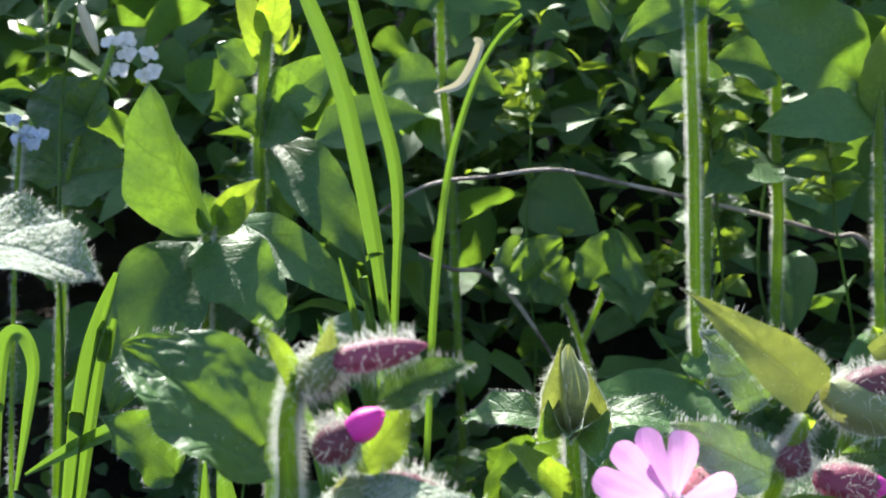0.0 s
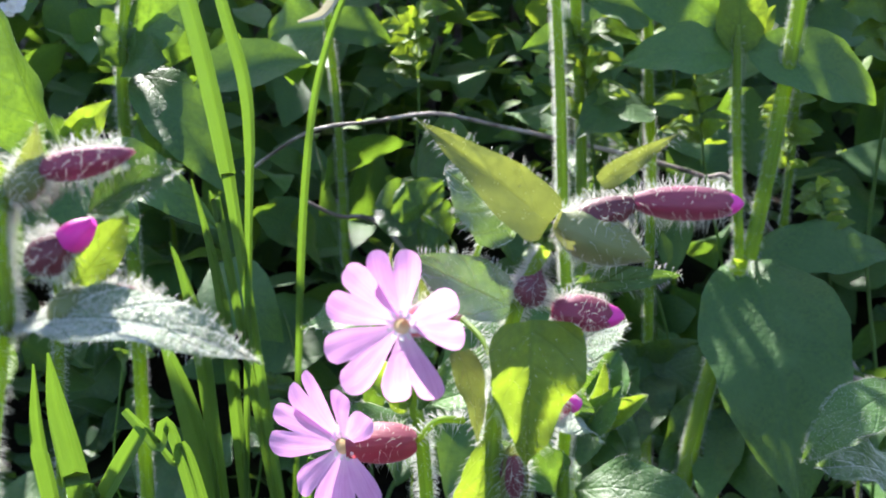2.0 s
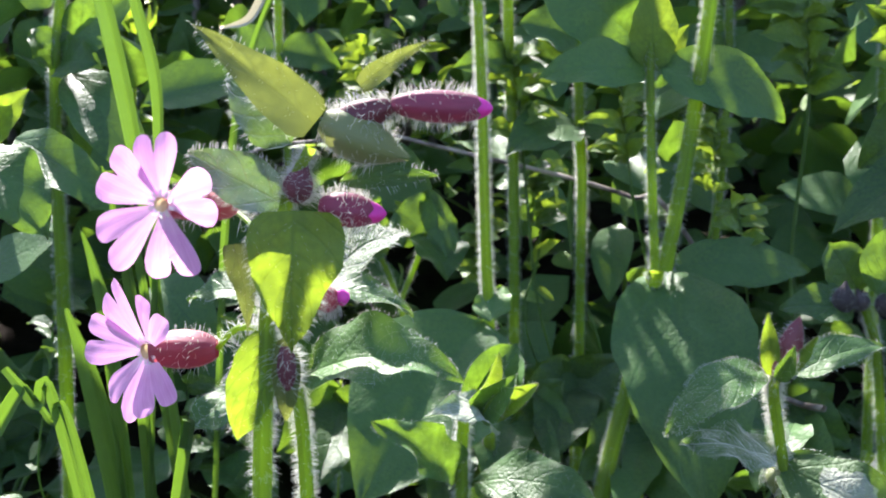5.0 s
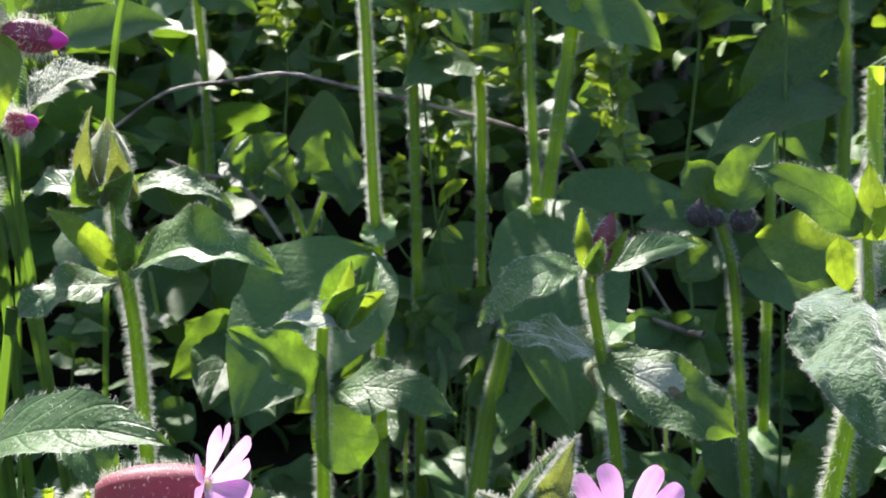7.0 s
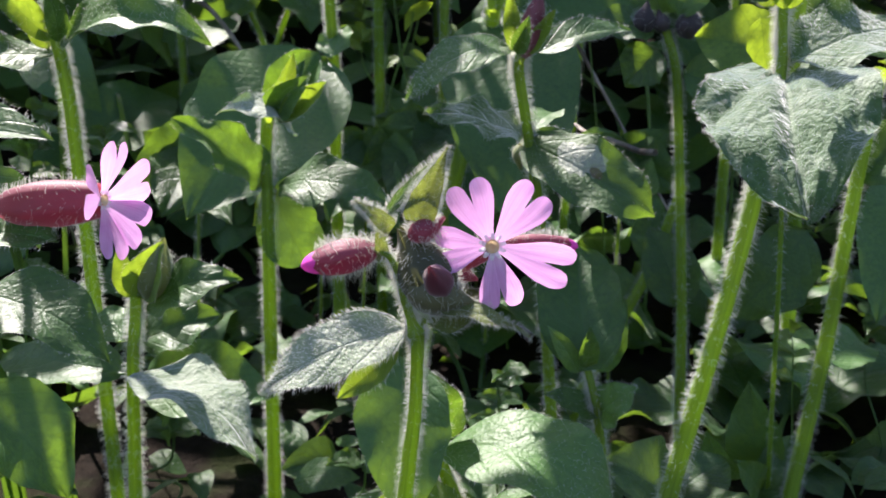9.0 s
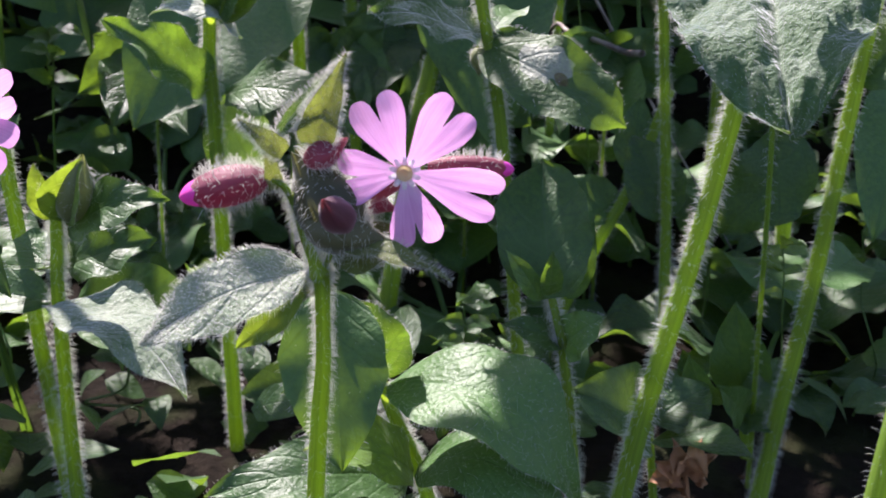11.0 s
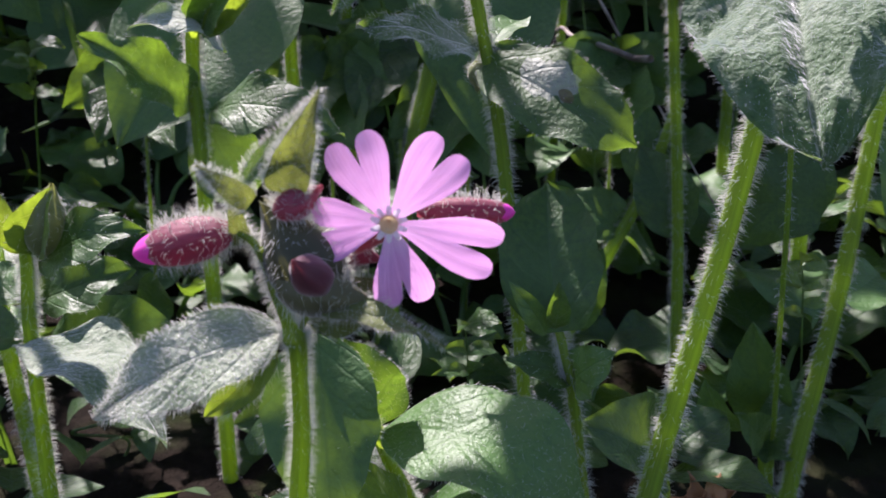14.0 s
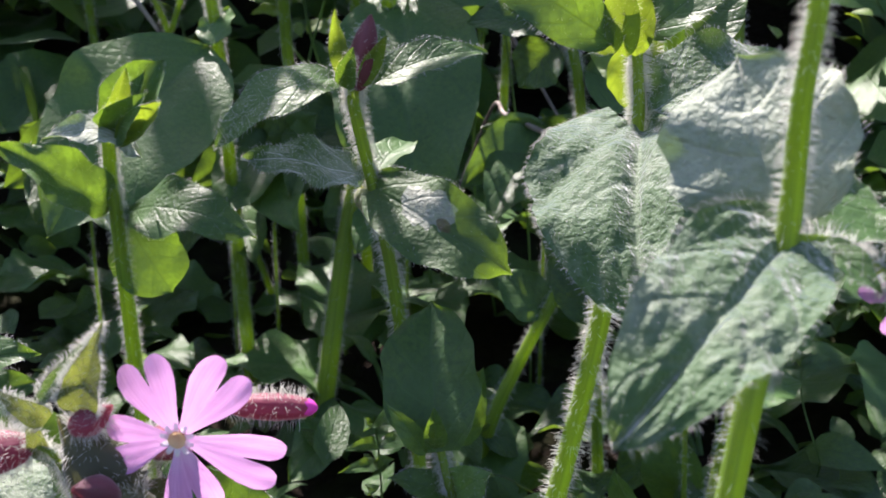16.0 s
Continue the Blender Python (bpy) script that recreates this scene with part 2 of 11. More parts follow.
def soil_material():
    n = Nodes("woodland_soil")
    co = n.add("ShaderNodeTexCoord").outputs["Object"]
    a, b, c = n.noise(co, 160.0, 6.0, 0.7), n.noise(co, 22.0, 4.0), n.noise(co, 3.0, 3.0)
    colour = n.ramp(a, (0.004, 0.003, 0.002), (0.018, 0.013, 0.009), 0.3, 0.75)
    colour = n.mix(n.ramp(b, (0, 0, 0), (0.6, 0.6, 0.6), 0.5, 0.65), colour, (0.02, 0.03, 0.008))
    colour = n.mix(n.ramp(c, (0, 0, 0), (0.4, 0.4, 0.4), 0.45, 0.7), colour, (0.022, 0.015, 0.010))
    return n.surface(colour, 0.95, specular=0.08, normal=n.bump(n.math("ADD", a, n.math("MULTIPLY", b, 2.0)), 1.0, 0.004))


BARK, SOIL = bark_material(), soil_material()


# ---- builders ----
def ground_z(x, y):
    s = min(1.0, max(0.0, (y - 0.42) / 0.55))
    r = min(1.0, max(0.0, (6.0 - math.hypot(x, y)) / 3.0))
    bump = noise.noise((x * 9, y * 9, 0)) * 0.008 + noise.noise((x * 40, y * 40, 3)) * 0.003
    return 0.12 * s * s * (3 - 2 * s) + bump * r


def mesh_from(name, verts, faces, uvs, mat):
    me = bpy.data.meshes.new(name)
    me.from_pydata(verts, [], faces)
    layer = me.uv_layers.new(name="UVMap")
    loops = np.empty(len(me.loops), dtype=np.int32)
    me.loops.foreach_get("vertex_index", loops)
    layer.data.foreach_set("uv", np.asarray(uvs, dtype=np.float32)[loops].ravel())
    me.polygons.foreach_set("use_smooth", [True] * len(me.polygons))
    me.materials.append(mat)
    me.update()
    return me


def welded(me):
    bm = bmesh.new()
    bm.from_mesh(me)
    bmesh.ops.remove_doubles(bm, verts=bm.verts, dist=1e-6)
    bm.to_mesh(me)
    bm.free()
    return me


def part(name, me, parent, label=""):
    ob = new(name, me)
    ob.parent = parent
    return tagged(ob, label)


class Shape:
    """Vertices, faces and uv coordinates of one mesh, gathered about an origin."""

    def __init__(self, origin=(0, 0, 0)):
        self.o, self.v, self.f, self.t = Vector(origin), [], [], []

    def grid(self, rows, uv=None, closed=False):
        k, n, m = len(self.v), len(rows), len(rows[0])
        for i, row in enumerate(rows):
            for j, p in enumerate(row):
                self.v.append(tuple(Vector(p) - self.o))
                self.t.append((j / (m if closed else m - 1), i / (n - 1)) if uv is None else uv[i][j])
        for i in range(n - 1):
            for j in range(m if closed else m - 1):
                a, b = k + i * m + j, k + i * m + (j + 1) % m
                self.f.append((a, b, b + m, a + m))

    def spike(self, p, way, length, width):
        way = Vector(way).normalized()
        a = way.orthogonal().normalized() * width
        b = way.cross(a)
        k = len(self.v)
        curl = math.sin(7e4 * (p.x + 2 * p.y + 3 * p.z))
        mid = p + way * (0.55 * length) + (a + b) * (2.2 * curl)
        end = p + way * length - (a - b) * (3.0 * curl) + Vector((0, 0, -0.14 * length))
        for c, r in ((p, 1.0), (mid, 0.9)):
            for q in (c + a * r, c + (0.87 * b - 0.5 * a) * r, c - (0.87 * b + 0.5 * a) * r):
                self.v.append(tuple(q - self.o))
                self.t.append((0.5, 0.5))
        self.v.append(tuple(end - self.o))
        self.t.append((0.5, 0.5))
        self.f += [(k, k + 1, k + 4, k + 3), (k + 1, k + 2, k + 5, k + 4), (k + 2, k, k + 3, k + 5), (k + 3, k + 4, k + 6), (k + 4, k + 5, k + 6), (k + 5, k + 3, k + 6)]

    def mesh(self, name, mat):
        return mesh_from(name, self.v, self.f, self.t, mat)


def plant(name, label, x, y, category="plant", group="", kind=""):
    ob = new(name)
    ob.empty_display_size = 0.01
    ob.location = (x, y, ground_z(x, y))
    return tagged(ob, label, category, group, kind)


def glide(points, steps):
    """A smooth line through a few points, with its radius as the fourth number of each."""
    p = [np.array(q, float) for q in points]
    p = [2 * p[0] - p[1], *p, 2 * p[-1] - p[-2]]
    out = []
    for i in range(1, len(p) - 2):
        for k in range(steps + (i == len(p) - 3)):
            s = k / steps
            out.append(0.5 * (2 * p[i] + (p[i + 1] - p[i - 1]) * s + (2 * p[i - 1] - 5 * p[i] + 4 * p[i + 1] - p[i + 2]) * s * s
                              + (3 * p[i] - p[i - 1] - 3 * p[i + 1] + p[i + 2]) * s ** 3))
    return out


def tube(shape, line, ring=9, ribs=0.0):
    rows, way0 = [], None
    for i, q in enumerate(line):
        a, b = Vector(line[max(0, i - 1)][:3]), Vector(line[min(len(line) - 1, i + 1)][:3])
        way = (b - a).normalized()
        if way0 is None:
            u = way.orthogonal().normalized()
        else:
            u = (u - way * u.dot(way)).normalized()
        w, way0 = way.cross(u), way
        r = max(q[3], 1e-5)
        rows.append([Vector(q[:3]) + (u * math.cos(t) + w * math.sin(t)) * r * (1 + ribs * math.cos(5 * t))
                     for t in (2 * math.pi * k / ring for k in range(ring))])
    shape.grid(rows, closed=True)
    return rows


def fuzz(shape, rows, count, length, rng, width=0.000042, droop=0.15, thin=0.93):
    """Fine hairs that stand off a tube."""
    n, m = len(rows), len(rows[0])
    for _ in range(count):
        i, j, s = rng.randrange(n - 1), rng.randrange(m), rng.random()
        a, b, c = rows[i][j], rows[i][(j + 1) % m], rows[i + 1][j]
        mid = sum((Vector(q) for q in rows[i]), Vector()) / m
        p = a + (b - a) * rng.random() + (c - a) * s
        if rng.random() < thin and (p - mid).normalized().y < -0.4:
            continue
        way = (a + b - 2 * mid).normalized() + Vector((rng.gauss(0, 0.3), rng.gauss(0, 0.3), rng.gauss(-droop, 0.3)))
        shape.spike(p, way, length * rng.uniform(0.35, 1.35), width)


def stem(owner, points, hair=9.0, mat=None, name="stem", seed=0, length=0.0021):
    """A round stem through points (x, y, z, radius); hair: hairs per millimetre."""
    rng = random.Random(seed * 7 + 1)
    o = owner.location
    s = Shape(o)
    if not hair and mat is None and len(points) > 4:
        # thin weed stems wander on their way down
        a, b = points[-3], points[-1]
        low = [tuple(a[k] + (b[k] - a[k]) * v + (0.5 - abs(v - 0.5)) * rng.gauss(0, (0.022, 0.014, 0)[k] if k < 2 else 0) for k in range(4)) for v in (0.3, 0.6)]
        points = [*points[:-2], *low, b]
    line = glide(points, 9)
    rows = tube(s, line, 12, 0.03)
    ob = part(name, s.mesh(name, mat or (STEM if hair else GRASS)), owner)
    if hair:
        total = sum((Vector(a[:3]) - Vector(b[:3])).length for a, b in zip(line, line[1:]))
        h = Shape(o)
        fuzz(h, rows, int(total * 1000 * hair * 2.7), length, rng, 0.000045 if length > 0.0016 else 0.00002)
        part("hairs", h.mesh("hairs", HAIR), ob, "fine white hairs")
    return ob


def outline(kind, v):
    if kind == "ovate":
        return 2.81 * v ** 0.60 * (1 - v) ** 0.95
    if kind == "lance":
        return 3.02 * v ** 0.65 * (1 - v)
    if kind == "heart":
        return 2.12 * (v + 0.015) ** 0.42 * (1 - v) ** 0.72
    if kind == "bract":
        return 1.62 * (v + 0.02) ** 0.28 * (1 - v) ** 1.15
    if kind == "round":
        return 1.06 * max(0.0, 1 - abs(2 * v - 0.92) ** 2.3) ** 0.55 if v < 0.96 else 0.42 * ((1 - v) / 0.04) ** 0.6
    if kind == "grass":
        return min(1.0, 0.75 + v) * min(1.0, (1 - v) * 2.2) ** 0.8
    return max(0.0, 4 * v * (1 - v)) ** 0.5


def leaf(owner, base, tip, width, face, kind="ovate", arc=0.08, cup=0.12, wave=0.02, mat=None, seed=0, name="leaf", label="", rim=0, fur=0, twist=0.0, bite=0.0):
    """A leaf from base to tip; face: the way its upper side looks; arc: how far it bows up; cup: how far its sides rise."""
    rng = random.Random(seed * 13 + 5)
    wave *= 1.6
    base, tip = Vector(base), Vector(tip)
    axis = tip - base
    size = axis.length
    a = axis / size
    n = Vector(face)
    n = (n - a * n.dot(a)).normalized()
    side = a.cross(n)
    nu, nv = (48, 36) if kind == "heart" else (22, 10) if size > 0.012 else (12, 6)
    o = owner.location
    rows, ph = [], rng.uniform(0, 6.28)
    s1, s2 = rng.uniform(0.9, 1.08), rng.uniform(0.9, 1.08)
    for i in range(nu + 1):
        v = i / nu
        w = outline(kind, v) * width / 2
        mid = base + axis * v + n * (arc * size * 4 * v * (1 - v) ** 0.9) + side * (0.03 * size * math.sin(ph) * 4 * v * (1 - v))
        turn = twist * v
        sd, nn = side * math.cos(turn) + n * math.sin(turn), n * math.cos(turn) - side * math.sin(turn)
        row = []
        for j in range(nv + 1):
            u = -1 + 2 * j / nv
            lump = noise.noise((u * 1.5 + seed * 3.1, v * 4.0, seed * 0.7))
            edge = 1 + (0.08 * noise.noise((v * 7 + seed, 2.0 * (u > 0), 4.1)) + 0.03 * noise.noise((v * 26 + seed, 5.0 * (u > 0), 1.1))) * abs(u)
            if bite:
                edge -= bite * max(0.0, noise.noise((v * 5 + seed * 1.7, 7.0 * (u > 0), 1.3))) * abs(u) ** 3
            p = mid + sd * (u * w * edge * (s1 if u > 0 else s2))
            p += nn * (cup * w * 2 * abs(u) ** 1.6 + wave * width * (math.sin(v * 15 + ph + (2.0 if u > 0 else 0.0)) * abs(u) ** 2.5 + 0.7 * lump * (1 - 0.5 * abs(u))))
            p += nn * (-0.018 * width * math.exp(-(u * 7) ** 2) - 0.0022 * width * math.cos((v - 0.3 * abs(u) ** 1.3) * 31) * min(1.0, 2 * abs(u)))
            if kind == "heart":
                fan = math.atan2(u * w, v * size + 0.10 * width)
                p += nn * width * (0.045 * abs(math.sin(5.6 * fan)) ** 0.6 * min(1.0, 4 * v) * (1 - v) ** 0.4 + 0.024 * noise.noise((u * 7, v * 8, seed)) + 0.008 * noise.noise((u * 20, v * 22, seed)))
                p -= nn * (0.012 * width * math.exp(-(u * 16) ** 2))
                p -= a * (0.16 * size * abs(u) ** 1.6 * (1 - v) ** 5)
            row.append(p)
        rows.append(row)
    s = Shape(o)
    s.grid(rows)
    ob = part(name, s.mesh(name, mat or LEAF), owner, label)
    if rim or fur:
        h = Shape(o)
        for _ in range(fur):
            i, j = rng.randrange(nu), rng.randrange(nv)
            a0, b0 = rows[i][j], rows[i + 1][j + 1]
            c0 = rows[i + 1][j].lerp(rows[i][j + 1], rng.random())
            h.spike(a0.lerp(b0, rng.random()).lerp(c0, rng.random()), n + a * 0.5 + Vector((rng.gauss(0, .35), rng.gauss(0, .35), rng.gauss(0, .35))), rng.uniform(0.00025, 0.0006), 0.000026)
        for _ in range(rim * 8 // 5):
            i, j = rng.randrange(nu), rng.choice((0, nv))
            p = rows[i][j].lerp(rows[i + 1][j], rng.random())
            h.spike(p, (rows[i][j] - rows[i][nv // 2]).normalized() + n * rng.gauss(0.2, 0.5) + a * 0.4, rng.uniform(0.0005, 0.0015), 0.000024)
        for _ in range(rim):
            i, j = rng.randrange(1, nu - 1), rng.randrange(nv)
            h.spike(rows[i][j].lerp(rows[i + 1][j + 1], rng.random()), n + Vector((rng.gauss(0, .4), rng.gauss(0, .4), rng.gauss(0, .4))), rng.uniform(0.0003, 0.0007), 0.000022)
        part("hairs", h.mesh("hairs", HAIR), ob, "fine white hairs")
    return ob


def blade(owner, points, seed=0, mat=None):
    """A blade of grass along points (x, y, z, half width), folded along its middle."""
    rng = random.Random(seed)
    line = glide(points, 10)
    o = owner.location
    rows, n = [], len(line)
    view = Vector((0.25 * math.sin(seed * 2.3), -1, 0.25)).normalized()
    for i, q in enumerate(line):
        way = (Vector(line[min(n - 1, i + 1)][:3]) - Vector(line[max(0, i - 1)][:3])).normalized()
        side = way.cross(view).normalized()
        up = side.cross(way)
        rows.append([Vector(q[:3]) + side * q[3] * u + up * (0.75 * q[3] * (abs(u) - 0.4) + 0.07 * q[3] * math.cos(u * 19)) for u in (-1, -0.83, -0.66, -0.5, -0.33, -0.16, 0, 0.16, 0.33, 0.5, 0.66, 0.83, 1)])
    s = Shape(o)
    s.grid(rows)
    return part("blade", s.mesh("blade", mat or GRASS), owner)


def bud(owner, base, tip, width, mat, pink=0.0, seed=0, hair=260, label=""):
    """A calyx with five teeth; pink: how much of its length the rolled petals show."""
    rng = random.Random(seed + 77)
    base, tip = Vector(base), Vector(tip)
    axis = tip - base
    o = owner.location
    body = base + axis * (1 - pink)
    r = width / 2
    line = []
    for i in range(15):
        v = i / 14
        line.append((*(base + (body - base) * v), r * (0.16 + 0.86 * math.sin(math.pi * min(1.0, 0.06 + (0.73 if 0 < pink < 0.3 else 0.87) * v ** 0.9)) ** 0.75)))
    s = Shape(o)
    rows = tube(s, line, 20, 0.05)
    last = rows[-1]
    mid = sum((Vector(q) for q in last), Vector()) / len(last)
    a = axis.normalized()
    for k in range(5):
        q, p, t = last[4 * k], last[(4 * k + 4) % 20], last[(4 * k + 2) % 20]
        point = t + a * width * (0.14 if 0 < pink < 0.3 else 0.35) + (mid - t) * (0.15 if pink else 0.8)
        s.grid([[q, t, p], [q.lerp(point, 0.6), t.lerp(point, 0.5), p.lerp(point, 0.6)], [point, point, point]])
    ob = part("bud", welded(s.mesh("bud", mat)), owner, label)
    if pink:
        s = Shape(o)
        line = [(*(body + (tip - body) * (1.05 * v - 0.05)), r * 0.66 * (1 - v ** 1.9) ** 0.7 + 1e-5) for v in (0, .2, .4, .6, .75, .88, .96, 1)] if pink < 0.3 else [(*(body + (tip - body) * (1.05 * v - 0.05)), r * ((0.30 + 0.85 * pink) * (1 + 0.25 * math.sin(3.1 * v)) * math.cos(1.40 * v) ** 0.7 + 0.02)) for v in (0, .2, .4, .6, .75, .88, .96, 1)]
        tube(s, line, 15, 0.10)
        part("rolled_petals", s.mesh("rolled_petals", PINK), ob, "rolled bright pink petals")
    if hair:
        h = Shape(o)
        fuzz(h, rows, int(hair * 2.4), 0.0018, rng, 0.000028, 0.0, 0.72)
        part("hairs", h.mesh("hairs", HAIR), ob, "fine white hairs")
    return ob


def flower(owner, centre, face, radius, turns, calyx_base, calyx_width, calyx_mat, seed=0, bend=-0.10, cleft=0.60, broad=0.50, fan=0.12, reach=(1, 1, 1, 1, 1), label="", hair=260):
    """An open campion flower: five petals, each split into two lobes, on a tubular calyx. turns: each petal's direction in degrees."""
    rng = random.Random(seed + 31)
    c, n = Vector(centre), Vector(face).normalized()
    o = owner.location
    x = Vector((1, 0, 0))
    x = (x - n * x.dot(n)).normalized()
    y = n.cross(x)
    s = Shape(o)
    s.grid([[c + n * (0.045 * radius * h) + (x * math.cos(t) + y * math.sin(t)) * radius * r for t in (2 * math.pi * k / 20 for k in range(20))] for r, h in ((0.10, 1.7), (0.075, 0.6), (0.03, -0.8), (0.001, -0.8))], closed=True)
    head = part("flower", s.mesh("throat", STAMEN), owner, label)
    for k, deg in enumerate(turns):
        t = radians(deg)
        d, e = x * math.cos(t) + y * math.sin(t), y * math.cos(t) - x * math.sin(t)
        roll = rng.uniform(-0.28, 0.28)
        far, ph, cut = reach[k] * radius, rng.uniform(0, 6), cleft + rng.uniform(-0.04, 0.04)
        rows, part_at, wide = [], 0.52 + rng.uniform(-0.04, 0.04), broad * rng.uniform(0.92, 1.1)
        droop = rng.uniform(0.6, 1.4)
        for i in range(15):
            v = i / 14
            row = []
            for j in range(25):
                u = math.sin((-1 + j / 12) * math.pi / 2) * 0.45 + (-1 + j / 12) * 0.55
                q = abs(u)
                lobe = 1 - (abs(part_at - q) / part_at) ** 3.2 if q < part_at else 1 - ((q - part_at) / (1 - part_at)) ** 2.4
                end = far * (cut + (1 - cut) * max(0.0, lobe) ** 0.55 * (1.0 if u > 0 else 0.95))
                rad = 0.10 * radius + (end - 0.10 * radius) * v
                reached = rad / far
                half = radius * (0.05 + wide * math.sin(min(1.0, 1.08 * reached) * math.pi / 2) ** 1.55)
                lift = bend * droop * radius * reached ** 2 + fan * radius * reached + 0.004 * radius * math.cos(14 * u + ph) * v + 0.03 * radius * math.sin(3 * u + ph) * v
                lift += roll * u * half + 0.16 * half * (1 - q) * (1 - reached) - 0.10 * radius * max(0.0, reached - 0.75) * (1 + math.sin(5 * u + ph))
                row.append(c + d * rad + e * (u * half) + n * lift)
            rows.append(row)
        s = Shape(o)
        s.grid(rows)
        part("petal", s.mesh("petal", PETAL), head)
    s = Shape(o)
    for k in range(10):
        t = 2 * math.pi * (k + 0.5) / 10
        d, e = x * math.cos(t) + y * math.sin(t), y * math.cos(t) - x * math.sin(t)
        s.grid([[c + d * radius * r + e * radius * w * u + n * radius * h for u in (-1, 0, 1)] for r, w, h in ((0.09, 0.026, 0.04), (0.12, 0.034, 0.075), (0.165, 0.030, 0.085), (0.20, 0.020, 0.07))])
    part("corona", s.mesh("corona", WHITE_PETAL), head, "pale scales round the throat")
    if calyx_base is not None:
        b = Vector(calyx_base)
        r = calyx_width / 2
        line = [(*(b + (c - n * radius * 0.03 - b) * v), r * (0.18 + 0.84 * math.sin(math.pi * min(1, 0.07 + 0.74 * v ** 0.8)) ** 0.7)) for v in (i / 12 for i in range(13))]
        s = Shape(o)
        rows = tube(s, line, 20, 0.05)
        cal = part("calyx", s.mesh("calyx", calyx_mat), head, "hairy ribbed calyx")
        if hair:
            h = Shape(o)
            fuzz(h, rows, hair, 0.0017, rng, 0.000024, 0.0, 0.6)
            part("hairs", h.mesh("hairs", HAIR), cal, "fine white hairs")
    return head


# ---- ground ----
def build_ground():
    xs = [-300, -60, -15, -5, -2.5] + [-1.5 + 3.0 * i / 60 for i in range(61)] + [2.5, 5, 15, 60, 300]
    ys = [-300, -60, -15, -5, -2, -1] + [-0.5 + 3.0 * i / 60 for i in range(61)] + [4, 8, 20, 60, 300]
    s = Shape()
    s.grid([[(x, y, ground_z(x, y)) for x in xs] for y in ys])
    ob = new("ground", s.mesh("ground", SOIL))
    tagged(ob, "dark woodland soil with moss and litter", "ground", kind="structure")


build_ground()


# ---- plants in the foreground and middle ----
p = plant("red_campion", "hairy red campion with closed and half-open pink buds", -0.125, 0.132, "plant", group="red campion plants")
stem(p, [(-0.119, 0.1308, 0.2703, 0.0008), (-0.1206, 0.1309, 0.2643, 0.0009), (-0.1212, 0.1311, 0.2548, 0.0011), (-0.1247, 0.1313, 0.2422, 0.0012), (-0.1504, 0.1334, 0.1229, 0.0013), (-0.1762, 0.1355, -0.004, 0.0014)], 14, length=0.0013, seed=1)
bud(p, (-0.1159, 0.1308, 0.2712), (-0.1067, 0.1309, 0.2728), 0.0032, PURPLE_CALYX, 0, seed=2, hair=260)
bud(p, (-0.1177, 0.131, 0.261), (-0.1106, 0.131, 0.2659), 0.0043, DARK_CALYX, 0.42, seed=3, hair=260)
bud(p, (-0.1116, 0.1311, 0.2581), (-0.1047, 0.1312, 0.2562), 0.0033, DARK_CALYX, 0, seed=4, hair=260)
bud(p, (-0.1186, 0.1308, 0.2685), (-0.1153, 0.1308, 0.272), 0.0040, GREEN_CALYX, 0, seed=5, hair=260)
bud(p, (-0.1155, 0.1311, 0.2579), (-0.1125, 0.1312, 0.2546), 0.0054, GREEN_CALYX, 0, seed=6, hair=260)
leaf(p, (-0.1172, 0.1308, 0.2703), (-0.1152, 0.1307, 0.2764), 0.0035, (0.42, -0.9, -0.1), "bract", 0.08, 0.12, 0.03, mat=BRACT, rim=36, seed=7)
leaf(p, (-0.1188, 0.1309, 0.2667), (-0.1228, 0.1307, 0.2757), 0.0025, (0.57, -0.76, 0.3), "lance", 0.08, 0.12, 0.03, mat=YOUNG, rim=36, seed=8)
leaf(p, (-0.1197, 0.1311, 0.2548), (-0.0927, 0.1214, 0.2535), 0.0086, (-0.16, -0.35, 0.92), "ovate", 0.1, 0.1, 0.03, mat=DOWNY, rim=90, fur=3000, seed=9)
leaf(p, (-0.1113, 0.1309, 0.2665), (-0.1008, 0.131, 0.271), 0.0042, (-0.29, -0.79, 0.54), "ovate", 0.06, 0.12, 0.03, rim=45, seed=10)
leaf(p, (-0.1135, 0.1311, 0.2591), (-0.1083, 0.135, 0.2656), 0.0048, (0.27, -0.9, 0.34), "ovate", 0.08, 0.12, 0.03, mat=YOUNG, rim=27, seed=11)
leaf(p, (-0.1245, 0.1349, 0.2605), (-0.1387, 0.1346, 0.2721), 0.0150, (0.1, -0.5, 0.86), "heart", 0.05, 0.1, 0.03, rim=54, seed=12)

p = plant("red_campion", "silvery hairy campion leaf and bud on a leaning stem", -0.174, 0.151, "plant", group="red campion plants")
stem(p, [(-0.1658, 0.149, 0.291, 0.001), (-0.1673, 0.1492, 0.2796, 0.0012), (-0.1711, 0.1495, 0.2616, 0.0013), (-0.1926, 0.1518, 0.1342, 0.0013), (-0.2142, 0.1541, -0.004, 0.0016)], 10, seed=13)
leaf(p, (-0.1671, 0.1492, 0.2804), (-0.1465, 0.1495, 0.2753), 0.0164, (0.15, -0.33, 0.93), "ovate", 0.12, 0.1, 0.03, mat=DOWNY, rim=90, fur=3000, seed=14)
leaf(p, (-0.1667, 0.1492, 0.281), (-0.1694, 0.1489, 0.2945), 0.0088, (0.75, -0.63, 0.22), "ovate", 0.08, 0.12, 0.03, rim=27, seed=15)
bud(p, (-0.164, 0.149, 0.2888), (-0.1586, 0.149, 0.2941), 0.0038, GREEN_CALYX, 0, seed=16, hair=260)

